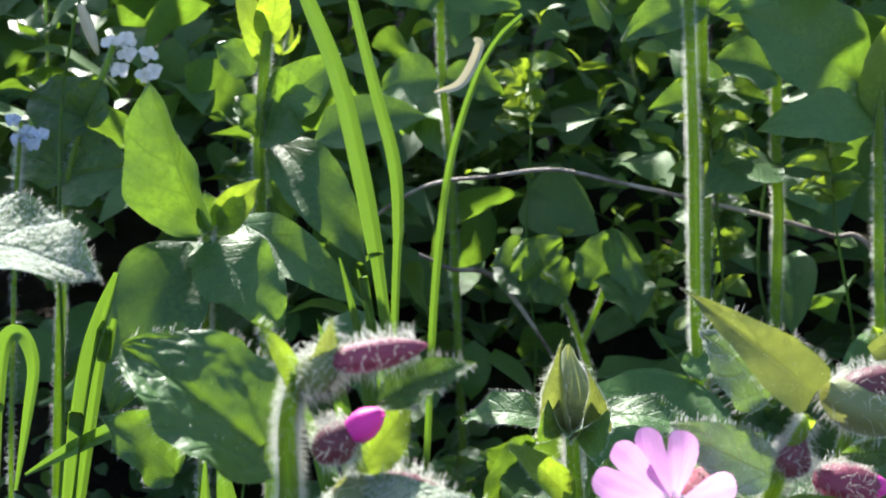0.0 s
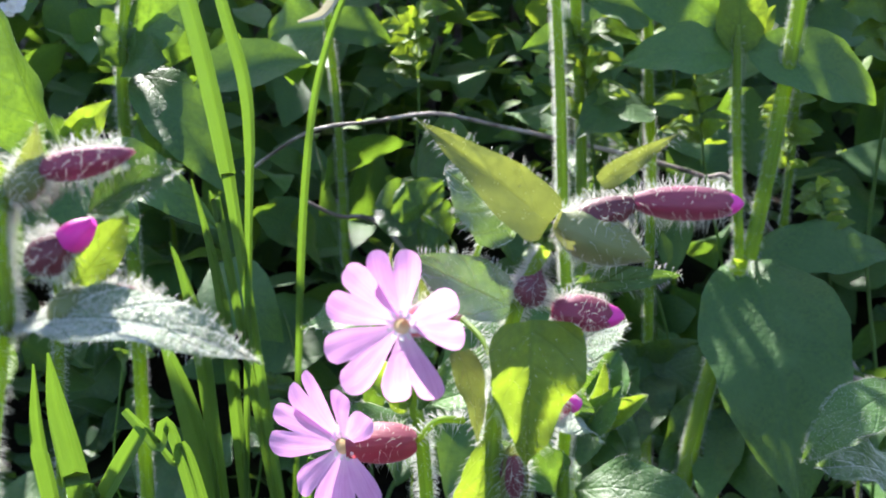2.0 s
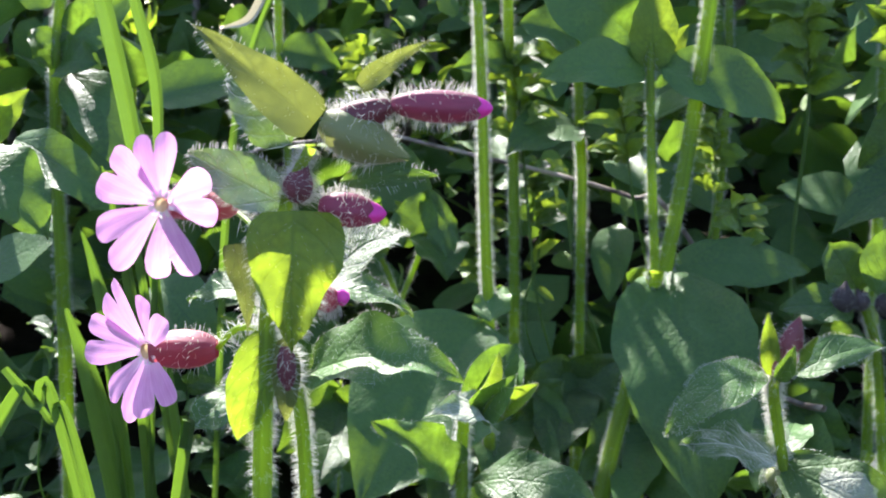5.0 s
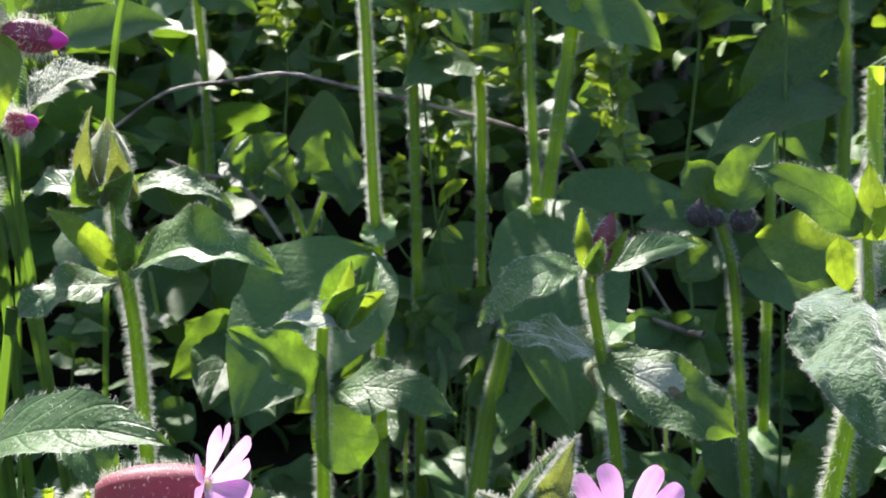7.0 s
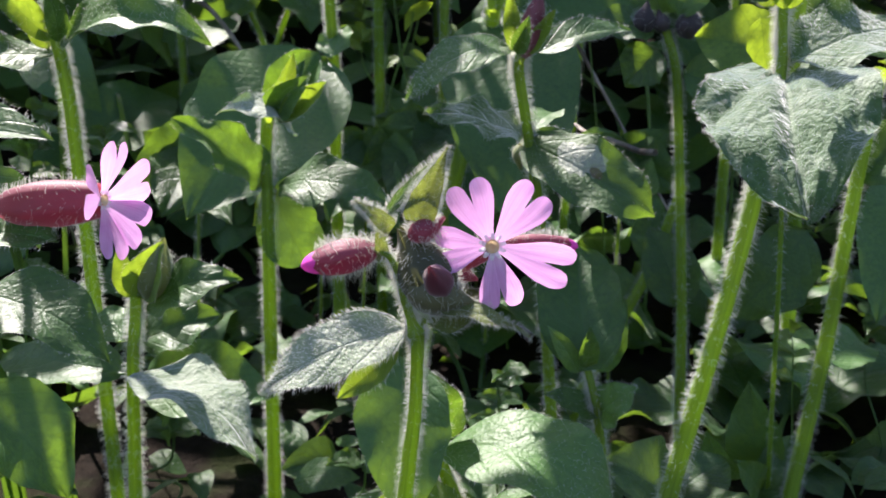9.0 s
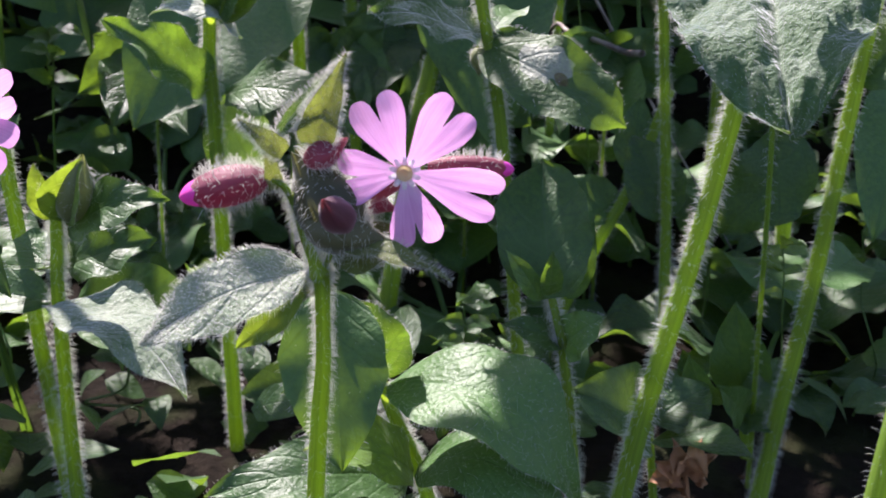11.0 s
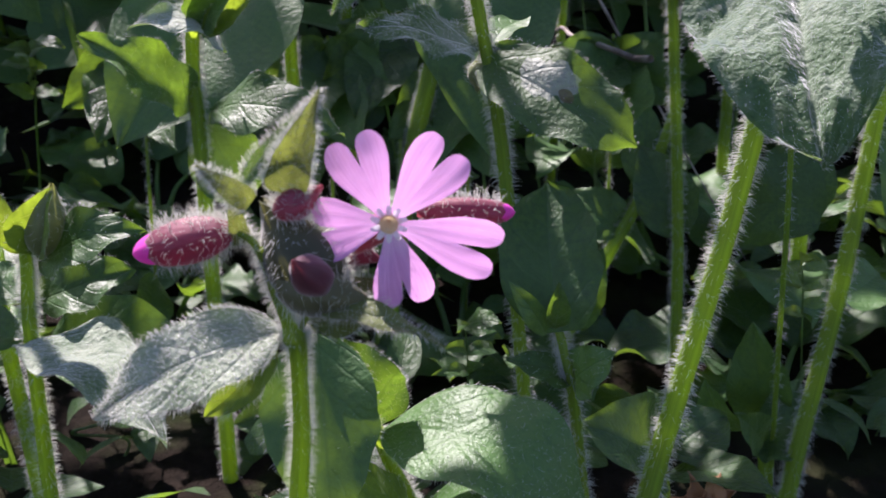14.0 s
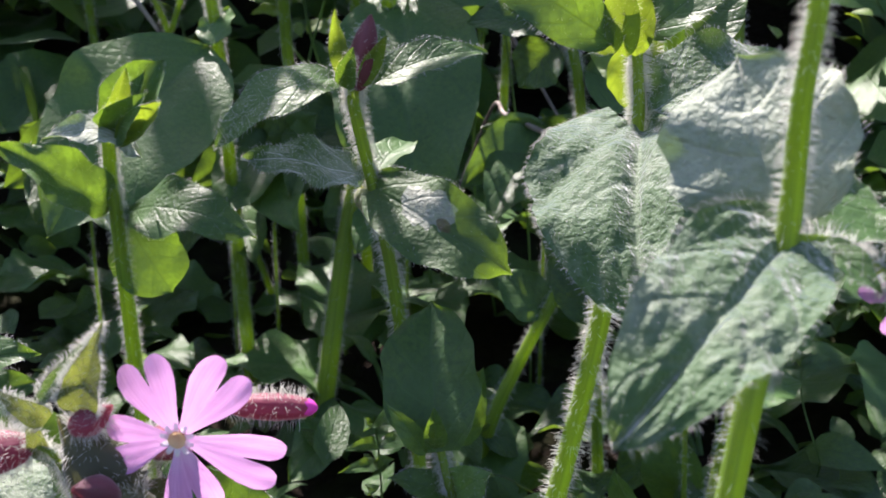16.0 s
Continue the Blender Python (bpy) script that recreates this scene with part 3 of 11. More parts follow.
p = plant("red_campion", "tall hairy red campion with two open flowers and purple buds", -0.070, 0.150, "plant", group="red campion plants")
stem(p, [(-0.0626, 0.15, 0.2571, 0.0008), (-0.0659, 0.15, 0.2502, 0.0009), (-0.0686, 0.15, 0.2385, 0.0011), (-0.0698, 0.15, 0.2247, 0.0012), (-0.0709, 0.15, 0.2052, 0.0014), (-0.0749, 0.15, 0.1006, 0.0014), (-0.0789, 0.15, -0.004, 0.0016)], 14, length=0.0013, seed=17)
bud(p, (-0.0519, 0.15, 0.2627), (-0.0386, 0.15, 0.2621), 0.0042, PURPLE_CALYX, 0.16, seed=18, hair=260)
bud(p, (-0.0602, 0.15, 0.2597), (-0.0519, 0.15, 0.2625), 0.0042, DARK_CALYX, 0, seed=19, hair=260)
bud(p, (-0.0611, 0.15, 0.2605), (-0.0516, 0.15, 0.2563), 0.0064, GREEN_CALYX, 0, seed=20, hair=260)
bud(p, (-0.0651, 0.15, 0.2498), (-0.0636, 0.15, 0.254), 0.0040, DARK_CALYX, 0, seed=21, hair=260)
bud(p, (-0.0617, 0.15, 0.2493), (-0.0527, 0.15, 0.2481), 0.0046, PURPLE_CALYX, 0.26, seed=22, hair=260)
bud(p, (-0.0626, 0.15, 0.2363), (-0.0579, 0.15, 0.2369), 0.0036, CALYX, 0.3, seed=23, hair=260)
bud(p, (-0.067, 0.15, 0.23), (-0.0667, 0.15, 0.2233), 0.0036, DARK_CALYX, 0, seed=24, hair=260)
leaf(p, (-0.0621, 0.15, 0.2601), (-0.0779, 0.15, 0.2732), 0.0084, (0.21, -0.95, 0.25), "bract", 0.1, 0.12, 0.03, mat=BRACT, rim=54, seed=25)
leaf(p, (-0.066, 0.156, 0.257), (-0.0747, 0.156, 0.266), 0.0096, (0.37, -0.86, 0.36), "ovate", 0.08, 0.12, 0.03, mat=DOWNY, rim=45, seed=26)
leaf(p, (-0.056, 0.15, 0.265), (-0.0462, 0.15, 0.2711), 0.0036, (-0.07, -0.99, 0.11), "bract", 0.08, 0.12, 0.03, mat=BRACT, rim=36, seed=27)
leaf(p, (-0.0663, 0.15, 0.2494), (-0.079, 0.15, 0.2563), 0.0070, (0.22, -0.89, 0.4), "ovate", 0.12, 0.12, 0.03, mat=DOWNY, rim=108, seed=28)
leaf(p, (-0.0589, 0.15, 0.2525), (-0.0459, 0.15, 0.2533), 0.0034, (-0.03, -0.9, 0.43), "lance", 0.08, 0.12, 0.03, rim=40, seed=29)
leaf(p, (-0.0644, 0.146, 0.2492), (-0.0653, 0.146, 0.2299), 0.0172, (0.32, -0.95, -0.02), "bract", 0.05, 0.15, 0.03, mat=YOUNG, rim=117, seed=30)
leaf(p, (-0.0614, 0.156, 0.2376), (-0.0502, 0.162, 0.243), 0.0103, (-0.19, -0.43, 0.88), "ovate", 0.15, 0.12, 0.03, mat=DOWNY, rim=63, fur=1500, seed=31)
leaf(p, (-0.0734, 0.15, 0.244), (-0.0713, 0.147, 0.2324), 0.0048, (0.39, -0.87, 0.3), "bract", 0.08, 0.12, 0.03, mat=BRACT, rim=36, seed=32)
leaf(p, (-0.0692, 0.15, 0.2325), (-0.0739, 0.15, 0.2162), 0.0074, (0.3, -0.95, -0.09), "ovate", 0.08, 0.12, 0.03, mat=YOUNG, rim=54, seed=33)
leaf(p, (-0.0669, 0.15, 0.2313), (-0.067, 0.15, 0.2189), 0.0040, (0.37, -0.93, 0), "ovate", 0.08, 0.12, 0.03, mat=BRACT, rim=27, seed=34)
flower(p, (-0.0797, 0.14, 0.251), (-0.25, -1, 0.05), 0.0093, (98, 150, 215, 277, 10), (-0.0735, 0.152, 0.2488), 0.0041, CALYX, seed=35, bend=-0.1, reach=(0.95, 0.98, 1.14, 1.0, 0.75), cleft=0.72, broad=0.38, label="open pink flower with split petals")
flower(p, (-0.0898, 0.165, 0.2248), (-0.60, -0.78, 0.06), 0.0118, (128, 175, 238, 300, 62), (-0.0796, 0.165, 0.225), 0.0058, CALYX, seed=36, bend=-0.1, reach=(1.0, 1.1, 1.0, 0.8, 0.7), fan=0.3, broad=0.34, cleft=0.68, label="open pink flower seen from its side")
stem(p, [(-0.0796, 0.165, 0.225, 0.0004), (-0.0765, 0.165, 0.2282, 0.0005), (-0.0726, 0.165, 0.2282, 0.0005)], 8, name="stalk", seed=37)
stem(p, [(-0.0767, 0.165, 0.247, 0.0004), (-0.0703, 0.155, 0.2439, 0.0004), (-0.0686, 0.15, 0.2393, 0.0005)], 8, name="stalk", seed=38)

p = plant("red_campion", "hairy red campion with an open pink flower and red buds", 0.015, 0.148, "plant", group="red campion plants")
stem(p, [(0.0122, 0.148, 0.1707, 0.0007), (0.0134, 0.148, 0.1647, 0.0008), (0.0147, 0.148, 0.1601, 0.0009), (0.0154, 0.148, 0.1581, 0.0016), (0.0157, 0.148, 0.1565, 0.0012), (0.0156, 0.148, 0.1496, 0.0011), (0.0153, 0.148, 0.1419, 0.0012), (0.0137, 0.148, 0.1242, 0.0014), (0.0095, 0.148, 0.0601, 0.0015), (0.0054, 0.148, -0.004, 0.0017)], 16, length=0.0013, seed=39)
stem(p, [(0.0188, 0.148, 0.164, 0.0004), (0.0174, 0.148, 0.1617, 0.0004), (0.0156, 0.148, 0.1577, 0.0004)], 10, name="stalk", seed=40)
bud(p, (0.0088, 0.148, 0.1724), (-0.0035, 0.148, 0.1693), 0.0055, CALYX, 0.24, seed=41, hair=460)
bud(p, (0.0142, 0.148, 0.1746), (0.0188, 0.148, 0.1775), 0.0039, CALYX, 0, seed=42, hair=260)
bud(p, (0.0199, 0.1435, 0.1675), (0.018, 0.1385, 0.1724), 0.0046, DARK_CALYX, 0, seed=43, hair=0)
bud(p, (0.02, 0.149, 0.163), (0.0141, 0.149, 0.1732), 0.0098, OLIVE_CALYX, 0, seed=44, hair=520)
bud(p, (0.0141, 0.146, 0.1665), (0.023, 0.146, 0.1648), 0.0066, OLIVE_CALYX, 0, seed=45, hair=300)
bud(p, (0.0304, 0.162, 0.1693), (0.0434, 0.162, 0.1691), 0.0038, CALYX, 0.14, seed=46, hair=320)
bud(p, (0.0186, 0.158, 0.1668), (0.0245, 0.158, 0.1644), 0.0044, CALYX, 0, seed=47, hair=260)
leaf(p, (0.0153, 0.148, 0.1771), (0.0201, 0.148, 0.19), 0.0061, (-0.17, -0.98, 0.06), "bract", 0.06, 0.12, 0.03, mat=BRACT, rim=420, seed=48)
leaf(p, (0.0108, 0.148, 0.1788), (0.0192, 0.152, 0.1876), 0.0024, (0.03, -0.92, 0.39), "bract", 0.04, 0.12, 0.03, mat=DOWNY, rim=260, seed=49)
leaf(p, (0.0113, 0.148, 0.176), (0.0051, 0.148, 0.1808), 0.0040, (0.32, -0.86, 0.4), "bract", 0.16, 0.12, 0.03, mat=BRACT, rim=280, seed=50)
leaf(p, (0.0096, 0.148, 0.1707), (0.0087, 0.148, 0.1781), 0.0034, (0.4, -0.92, 0.05), "bract", 0.08, 0.12, 0.03, mat=BRACT, rim=100, seed=51)
leaf(p, (0.0140, 0.149, 0.1585), (-0.0106, 0.146, 0.1469), 0.0112, (-0.1, -0.6, 0.78), "lance", 0.10, 0.06, 0.03, mat=DOWNY, rim=400, fur=2500, seed=52)
leaf(p, (0.0123, 0.152, 0.1537), (0.0018, 0.152, 0.1434), 0.0049, (-0.28, -0.91, 0.29), "ovate", 0.08, 0.12, 0.03, mat=YOUNG, rim=60, seed=53)
stem(p, [(0.0091, 0.148, 0.1724, 0.0004), (0.0114, 0.148, 0.1707, 0.0005), (0.0133, 0.148, 0.1655, 0.0006)], 36, length=0.0015, name="stalk", seed=54)
leaf(p, (0.0177, 0.148, 0.1592), (0.0264, 0.152, 0.1637), 0.0070, (0.01, -0.77, 0.64), "ovate", 0.08, 0.12, 0.03, mat=BRACT, rim=160, seed=58)
leaf(p, (0.019, 0.146, 0.1641), (0.0342, 0.142, 0.1601), 0.0055, (0.13, -0.4, 0.91), "bract", 0.08, 0.12, 0.03, mat=BRACT, rim=200, seed=59)
leaf(p, (0.0105, 0.2, 0.1296), (0.0137, 0.182, 0.0985), 0.0204, (0.11, -0.86, 0.51), "ovate", 0.05, 0.12, 0.03, rim=60, seed=60)
flower(p, (0.0276, 0.148, 0.1735), (-0.04, -1, 0.22), 0.0113, (116, 51, -16, -78, 186), (0.0168, 0.16, 0.1636), 0.0040, CALYX, seed=61, bend=-0.1, reach=(1.0, 1.05, 1.2, 0.92, 0.82), cleft=0.66, broad=0.30, label="open pink flower with split petals")

p = plant("red_campion", "red campion with a flower on a long red calyx", -0.063, 0.161, "plant", group="red campion plants")
stem(p, [(-0.0588, 0.161, 0.1744, 0.0006), (-0.0628, 0.161, 0.1692, 0.0009), (-0.0653, 0.161, 0.1564, 0.0012), (-0.0663, 0.161, 0.143, 0.0014), (-0.0705, 0.161, 0.0695, 0.0015), (-0.0746, 0.161, -0.004, 0.0017)], 12, seed=62)
flower(p, (-0.0395, 0.161, 0.176), (0.95, -0.26, 0.05), 0.0102, (88, 20, -38, -98, 165), (-0.0571, 0.161, 0.1744), 0.0080, CALYX, seed=63, bend=-0.1, fan=0.45, broad=0.42, cleft=0.7, hair=900, label="open pink flower seen from its side")
leaf(p, (-0.0628, 0.161, 0.1692), (-0.0462, 0.157, 0.1694), 0.0119, (-0.11, -0.41, 0.91), "ovate", 0.08, 0.12, 0.03, rim=120, seed=64)
leaf(p, (-0.0765, 0.161, 0.1818), (-0.0389, 0.141, 0.1911), 0.0136, (-0.41, -0.37, 0.83), "ovate", 0.08, 0.12, 0.03, rim=120, seed=65)

p = plant("red_campion", "red campion with a green bud and wavy leaves", -0.082, 0.268, "plant", group="red campion plants")
stem(p, [(-0.0851, 0.268, 0.2141, 0.0015), (-0.085, 0.268, 0.2052, 0.0016), (-0.0844, 0.268, 0.1917, 0.0017), (-0.0822, 0.268, 0.1733, 0.0018), (-0.0811, 0.268, 0.1397, 0.0019), (-0.0793, 0.268, 0.0678, 0.002), (-0.0776, 0.268, -0.004, 0.0023)], 16, seed=66)
bud(p, (-0.0868, 0.268, 0.2064), (-0.0859, 0.268, 0.2234), 0.0118, GREEN_CALYX, 0, seed=67, hair=260)
leaf(p, (-0.0876, 0.266, 0.207), (-0.0874, 0.262, 0.2307), 0.0089, (-0.3, -0.9, 0.1), "bract", 0.12, 0.5, 0.03, mat=BRACT, rim=140, seed=69)
leaf(p, (-0.0844, 0.266, 0.207), (-0.0821, 0.258, 0.2254), 0.0112, (0.4, -0.9, 0.1), "bract", 0.16, 0.5, 0.03, mat=BRACT, rim=140, seed=71)
leaf(p, (-0.0855, 0.264, 0.2071), (-0.0766, 0.258, 0.2154), 0.0086, (0.3, -0.95, 0.1), "ovate", 0.2, 0.5, 0.03, rim=90, seed=72)
leaf(p, (-0.0864, 0.266, 0.2067), (-0.0909, 0.26, 0.2166), 0.0079, (-0.4, -0.9, 0.1), "ovate", 0.2, 0.5, 0.03, rim=90, seed=73)
leaf(p, (-0.0818, 0.268, 0.2082), (-0.0531, 0.262, 0.2049), 0.0101, (0.05, -0.45, 0.88), "ovate", 0.17, 0.1, 0.05, rim=120, fur=500, seed=74)
leaf(p, (-0.0906, 0.268, 0.2082), (-0.1119, 0.275, 0.2053), 0.0104, (0.0, -0.5, 0.86), "ovate", 0.14, 0.1, 0.05, rim=120, seed=75)
leaf(p, (-0.085, 0.266, 0.1879), (-0.1008, 0.262, 0.2051), 0.0083, (0.35, -0.85, 0.3), "lance", 0.05, 0.25, 0.02, mat=YOUNG, rim=90, seed=77)
leaf(p, (-0.0848, 0.268, 0.1841), (-0.1101, 0.255, 0.1758), 0.0145, (0.0, -0.5, 0.86), "ovate", 0.16, 0.06, 0.07, rim=160, fur=600, seed=78)
leaf(p, (-0.0817, 0.268, 0.1871), (-0.041, 0.258, 0.1898), 0.0216, (-0.19, -0.55, 0.81), "ovate", 0.22, 0.15, 0.05, rim=160, fur=1500, seed=76)
leaf(p, (-0.0819, 0.264, 0.1881), (-0.082, 0.258, 0.2033), 0.0061, (0.65, -0.71, -0.28), "lance", 0.08, 0.12, 0.03, rim=50, seed=79)
leaf(p, (-0.0862, 0.268, 0.1856), (-0.0908, 0.268, 0.1955), 0.0060, (0.47, -0.85, 0.22), "lance", 0.08, 0.12, 0.03, mat=YOUNG, seed=80)

p = plant("red_campion", "young red campion with leaves still rolled at its top", -0.041, 0.330, "plant", group="red campion plants")
stem(p, [(-0.0392, 0.33, 0.1574, 0.0019), (-0.0403, 0.33, 0.1419, 0.002), (-0.0402, 0.33, 0.1301, 0.0021), (-0.0407, 0.33, 0.0933, 0.0023), (-0.0412, 0.33, 0.0446, 0.0024), (-0.0417, 0.33, -0.004, 0.0027)], 12, seed=81)
leaf(p, (-0.0358, 0.332, 0.1545), (-0.0223, 0.336, 0.1765), 0.0151, (-0.25, -0.95, 0.1), "round", 0.12, 0.45, 0.05, rim=90, seed=82)
leaf(p, (-0.0384, 0.326, 0.1574), (-0.0289, 0.322, 0.1778), 0.0081, (0.4, -0.9, -0.1), "ovate", 0.14, 0.45, 0.03, mat=YOUNG, rim=90, seed=83)
leaf(p, (-0.0338, 0.32, 0.1561), (-0.0174, 0.312, 0.1707), 0.0076, (-0.35, -0.9, 0.2), "ovate", -0.12, 0.4, 0.04, mat=YOUNG, rim=70, seed=84)
leaf(p, (-0.0356, 0.324, 0.1568), (-0.023, 0.32, 0.1713), 0.0109, (-0.3, -0.94, 0.05), "ovate", 0.18, 0.5, 0.05, rim=60, seed=85)
leaf(p, (-0.0339, 0.328, 0.1561), (-0.0263, 0.33, 0.1745), 0.0071, (-0.3, -0.94, 0.1), "lance", 0.1, 0.4, 0.03, rim=40, seed=86)
leaf(p, (-0.0308, 0.33, 0.1489), (-0.0518, 0.312, 0.1599), 0.0139, (0.2, -0.5, 0.84), "ovate", 0.24, 0.1, 0.06, mat=DOWNY, rim=140, fur=900, seed=87)
leaf(p, (-0.0417, 0.33, 0.1317), (-0.0682, 0.318, 0.1567), 0.0164, (0.3, -0.72, 0.6), "ovate", 0.16, 0.2, 0.11, rim=100, fur=500, seed=88)
leaf(p, (-0.0364, 0.33, 0.1317), (0.0044, 0.318, 0.1276), 0.0228, (-0.02, -0.6, 0.8), "ovate", 0.2, 0.0, 0.05, rim=90, fur=500, bite=0.3, seed=89)
leaf(p, (-0.0403, 0.338, 0.1242), (-0.0282, 0.338, 0.1), 0.0219, (0.3, -0.8, 0.5), "round", 0.05, 0.12, 0.03, seed=90)

p = plant("red_campion", "red campion with a purple-tipped bud between green bracts", 0.042, 0.270, "plant", group="red campion plants")
stem(p, [(0.0396, 0.27, 0.1867, 0.0014), (0.0393, 0.27, 0.1817, 0.0015), (0.0419, 0.27, 0.1679, 0.0015), (0.0447, 0.27, 0.1535, 0.0016), (0.0481, 0.27, 0.1305, 0.0017), (0.0551, 0.27, 0.0633, 0.0018), (0.062, 0.27, -0.004, 0.0021)], 14, seed=91)
bud(p, (0.0402, 0.27, 0.1857), (0.0436, 0.268, 0.201), 0.0064, DARK_CALYX, 0, seed=92, hair=200)
leaf(p, (0.0384, 0.27, 0.1867), (0.0361, 0.268, 0.2042), 0.0050, (-0.3, -0.95, 0.0), "lance", 0.05, 0.3, 0.03, mat=YOUNG, rim=60, seed=93)
leaf(p, (0.0414, 0.268, 0.1868), (0.0477, 0.264, 0.1991), 0.0046, (0.3, -0.94, 0.16), "lance", -0.05, 0.3, 0.03, mat=YOUNG, rim=60, seed=94)
leaf(p, (0.0384, 0.264, 0.1872), (0.0407, 0.26, 0.1978), 0.0049, (-0.1, -0.97, 0.06), "lance", 0.06, 0.3, 0.03, rim=60, seed=95)
leaf(p, (0.0365, 0.27, 0.1885), (0.009, 0.258, 0.1746), 0.0139, (-0.2, -0.55, 0.8), "ovate", 0.2, 0.02, 0.03, rim=180, fur=1200, seed=96)
leaf(p, (0.0436, 0.27, 0.1867), (0.07, 0.278, 0.1923), 0.0106, (-0.03, -0.51, 0.86), "ovate", 0.1, 0.1, 0.02, rim=120, seed=97)
leaf(p, (0.0414, 0.27, 0.1644), (0.0138, 0.262, 0.1716), 0.0134, (0.1, -0.5, 0.86), "ovate", 0.1, 0.05, 0.07, mat=DOWNY, rim=140, fur=900, seed=98)
leaf(p, (0.0428, 0.27, 0.1648), (0.0522, 0.29, 0.1661), 0.0123, (-0.07, -0.03, 1), "ovate", 0.1, 0.12, 0.03, seed=99)
leaf(p, (0.0424, 0.27, 0.1622), (0.0756, 0.252, 0.1475), 0.0193, (-0.1, -0.72, 0.68), "round", 0.12, 0.05, 0.05, mat=TORN, rim=120, bite=0.15, seed=100)
bud(p, (0.0409, 0.27, 0.1616), (0.0408, 0.27, 0.156), 0.0049, GREEN_CALYX, 0, seed=101, hair=60)

p = plant("red_campion", "sturdy red campion with a broad heart-shaped hairy leaf", 0.085, 0.222, "plant", group="red campion plants")
stem(p, [(0.0966, 0.236, 0.2165, 0.0016), (0.0974, 0.235, 0.2015, 0.0011), (0.0982, 0.234, 0.1886, 0.0013), (0.096, 0.232, 0.1672, 0.002), (0.0899, 0.23, 0.1283, 0.0021), (0.0806, 0.228, 0.0769, 0.0025), (0.0754, 0.2264, 0.0365, 0.0026), (0.0703, 0.2248, -0.004, 0.003)], 22, seed=102)
leaf(p, (0.0988, 0.232, 0.1883), (0.0940, 0.192, 0.1652), 0.0388, (-0.26, -0.5, 0.83), "heart", 0.11, 0.05, 0.03, mat=DOWNY, rim=400, fur=1500, seed=103)
leaf(p, (0.0997, 0.232, 0.1913), (0.1304, 0.242, 0.1974), 0.0226, (-0.01, -0.49, 0.87), "ovate", 0.12, 0.1, 0.04, mat=DOWNY, rim=80, fur=1500, seed=104)
leaf(p, (0.0932, 0.222, 0.2045), (0.091, 0.222, 0.2222), 0.0068, (-0.21, -0.98, -0.03), "lance", 0.05, 0.12, 0.03, mat=YOUNG, rim=60, seed=105)
leaf(p, (0.0948, 0.222, 0.2045), (0.0953, 0.222, 0.218), 0.0056, (-0.24, -0.97, 0.01), "lance", 0.05, 0.12, 0.03, mat=YOUNG, rim=60, seed=106)
leaf(p, (0.091, 0.222, 0.2051), (0.0867, 0.222, 0.2125), 0.0056, (-0.1, -0.99, -0.06), "lance", 0.05, 0.12, 0.03, mat=YOUNG, rim=60, seed=107)
leaf(p, (0.0905, 0.222, 0.207), (0.0653, 0.222, 0.2208), 0.0111, (0.15, -0.95, 0.27), "ovate", 0.14, 0.1, 0.05, rim=100, seed=108)
leaf(p, (0.0963, 0.222, 0.2082), (0.1136, 0.222, 0.2211), 0.0106, (-0.44, -0.68, 0.59), "ovate", 0.12, 0.1, 0.04, rim=100, seed=109)
leaf(p, (0.0974, 0.252, 0.1994), (0.1004, 0.252, 0.1852), 0.0085, (-0.18, -0.98, -0.04), "lance", 0.08, 0.12, 0.03, mat=YOUNG, seed=110)
stem(p, [(0.111, 0.272, 0.2401, 0.0021), (0.1122, 0.272, 0.2232, 0.0021), (0.1112, 0.267, 0.2105, 0.0021), (0.1093, 0.262, 0.1832, 0.0021)], 8, seed=111)

p = plant("red_campion", "thick upright red campion stem with a large drooping leaf", -0.029, 0.413, "plant", group="red campion plants")
stem(p, [(-0.0344, 0.43, 0.3159, 0.0017), (-0.0323, 0.43, 0.2737, 0.0018), (-0.031, 0.43, 0.2473, 0.002), (-0.0301, 0.43, 0.2156, 0.0021), (-0.0291, 0.43, 0.1853, 0.0022), (-0.0276, 0.43, 0.1565, 0.0024), (-0.0272, 0.43, 0.1092, 0.0025), (-0.0262, 0.43, -0.004, 0.003)], 14, seed=112)
leaf(p, (-0.0303, 0.425, 0.16), (-0.0767, 0.363, 0.1083), 0.0598, (0.2, -0.55, 0.8), "ovate", 0.06, 0.06, 0.02, seed=113)
leaf(p, (-0.027, 0.421, 0.1608), (-0.0223, 0.433, 0.1728), 0.0184, (-0.43, -0.55, 0.72), "ovate", 0.08, 0.12, 0.03, seed=114)
# the next two leaves sit above the view, added for their shade
leaf(p, (-0.0512, 0.413, 0.3731), (-0.0944, 0.413, 0.363), 0.0376, (-0.12, -0.84, 0.52), "ovate", 0.08, 0.12, 0.03, seed=115)
leaf(p, (-0.0513, 0.413, 0.374), (-0.0071, 0.413, 0.3654), 0.0373, (0.09, -0.87, 0.48), "ovate", 0.08, 0.12, 0.03, seed=116)
leaf(p, (-0.0475, 0.413, 0.3407), (-0.0389, 0.473, 0.3372), 0.0341, (0.48, -0.12, -0.87), "ovate", 0.08, 0.12, 0.03, seed=117)
leaf(p, (-0.0475, 0.413, 0.3407), (-0.0526, 0.363, 0.3235), 0.0359, (0.47, -0.33, 0.82), "ovate", 0.08, 0.12, 0.03, seed=118)

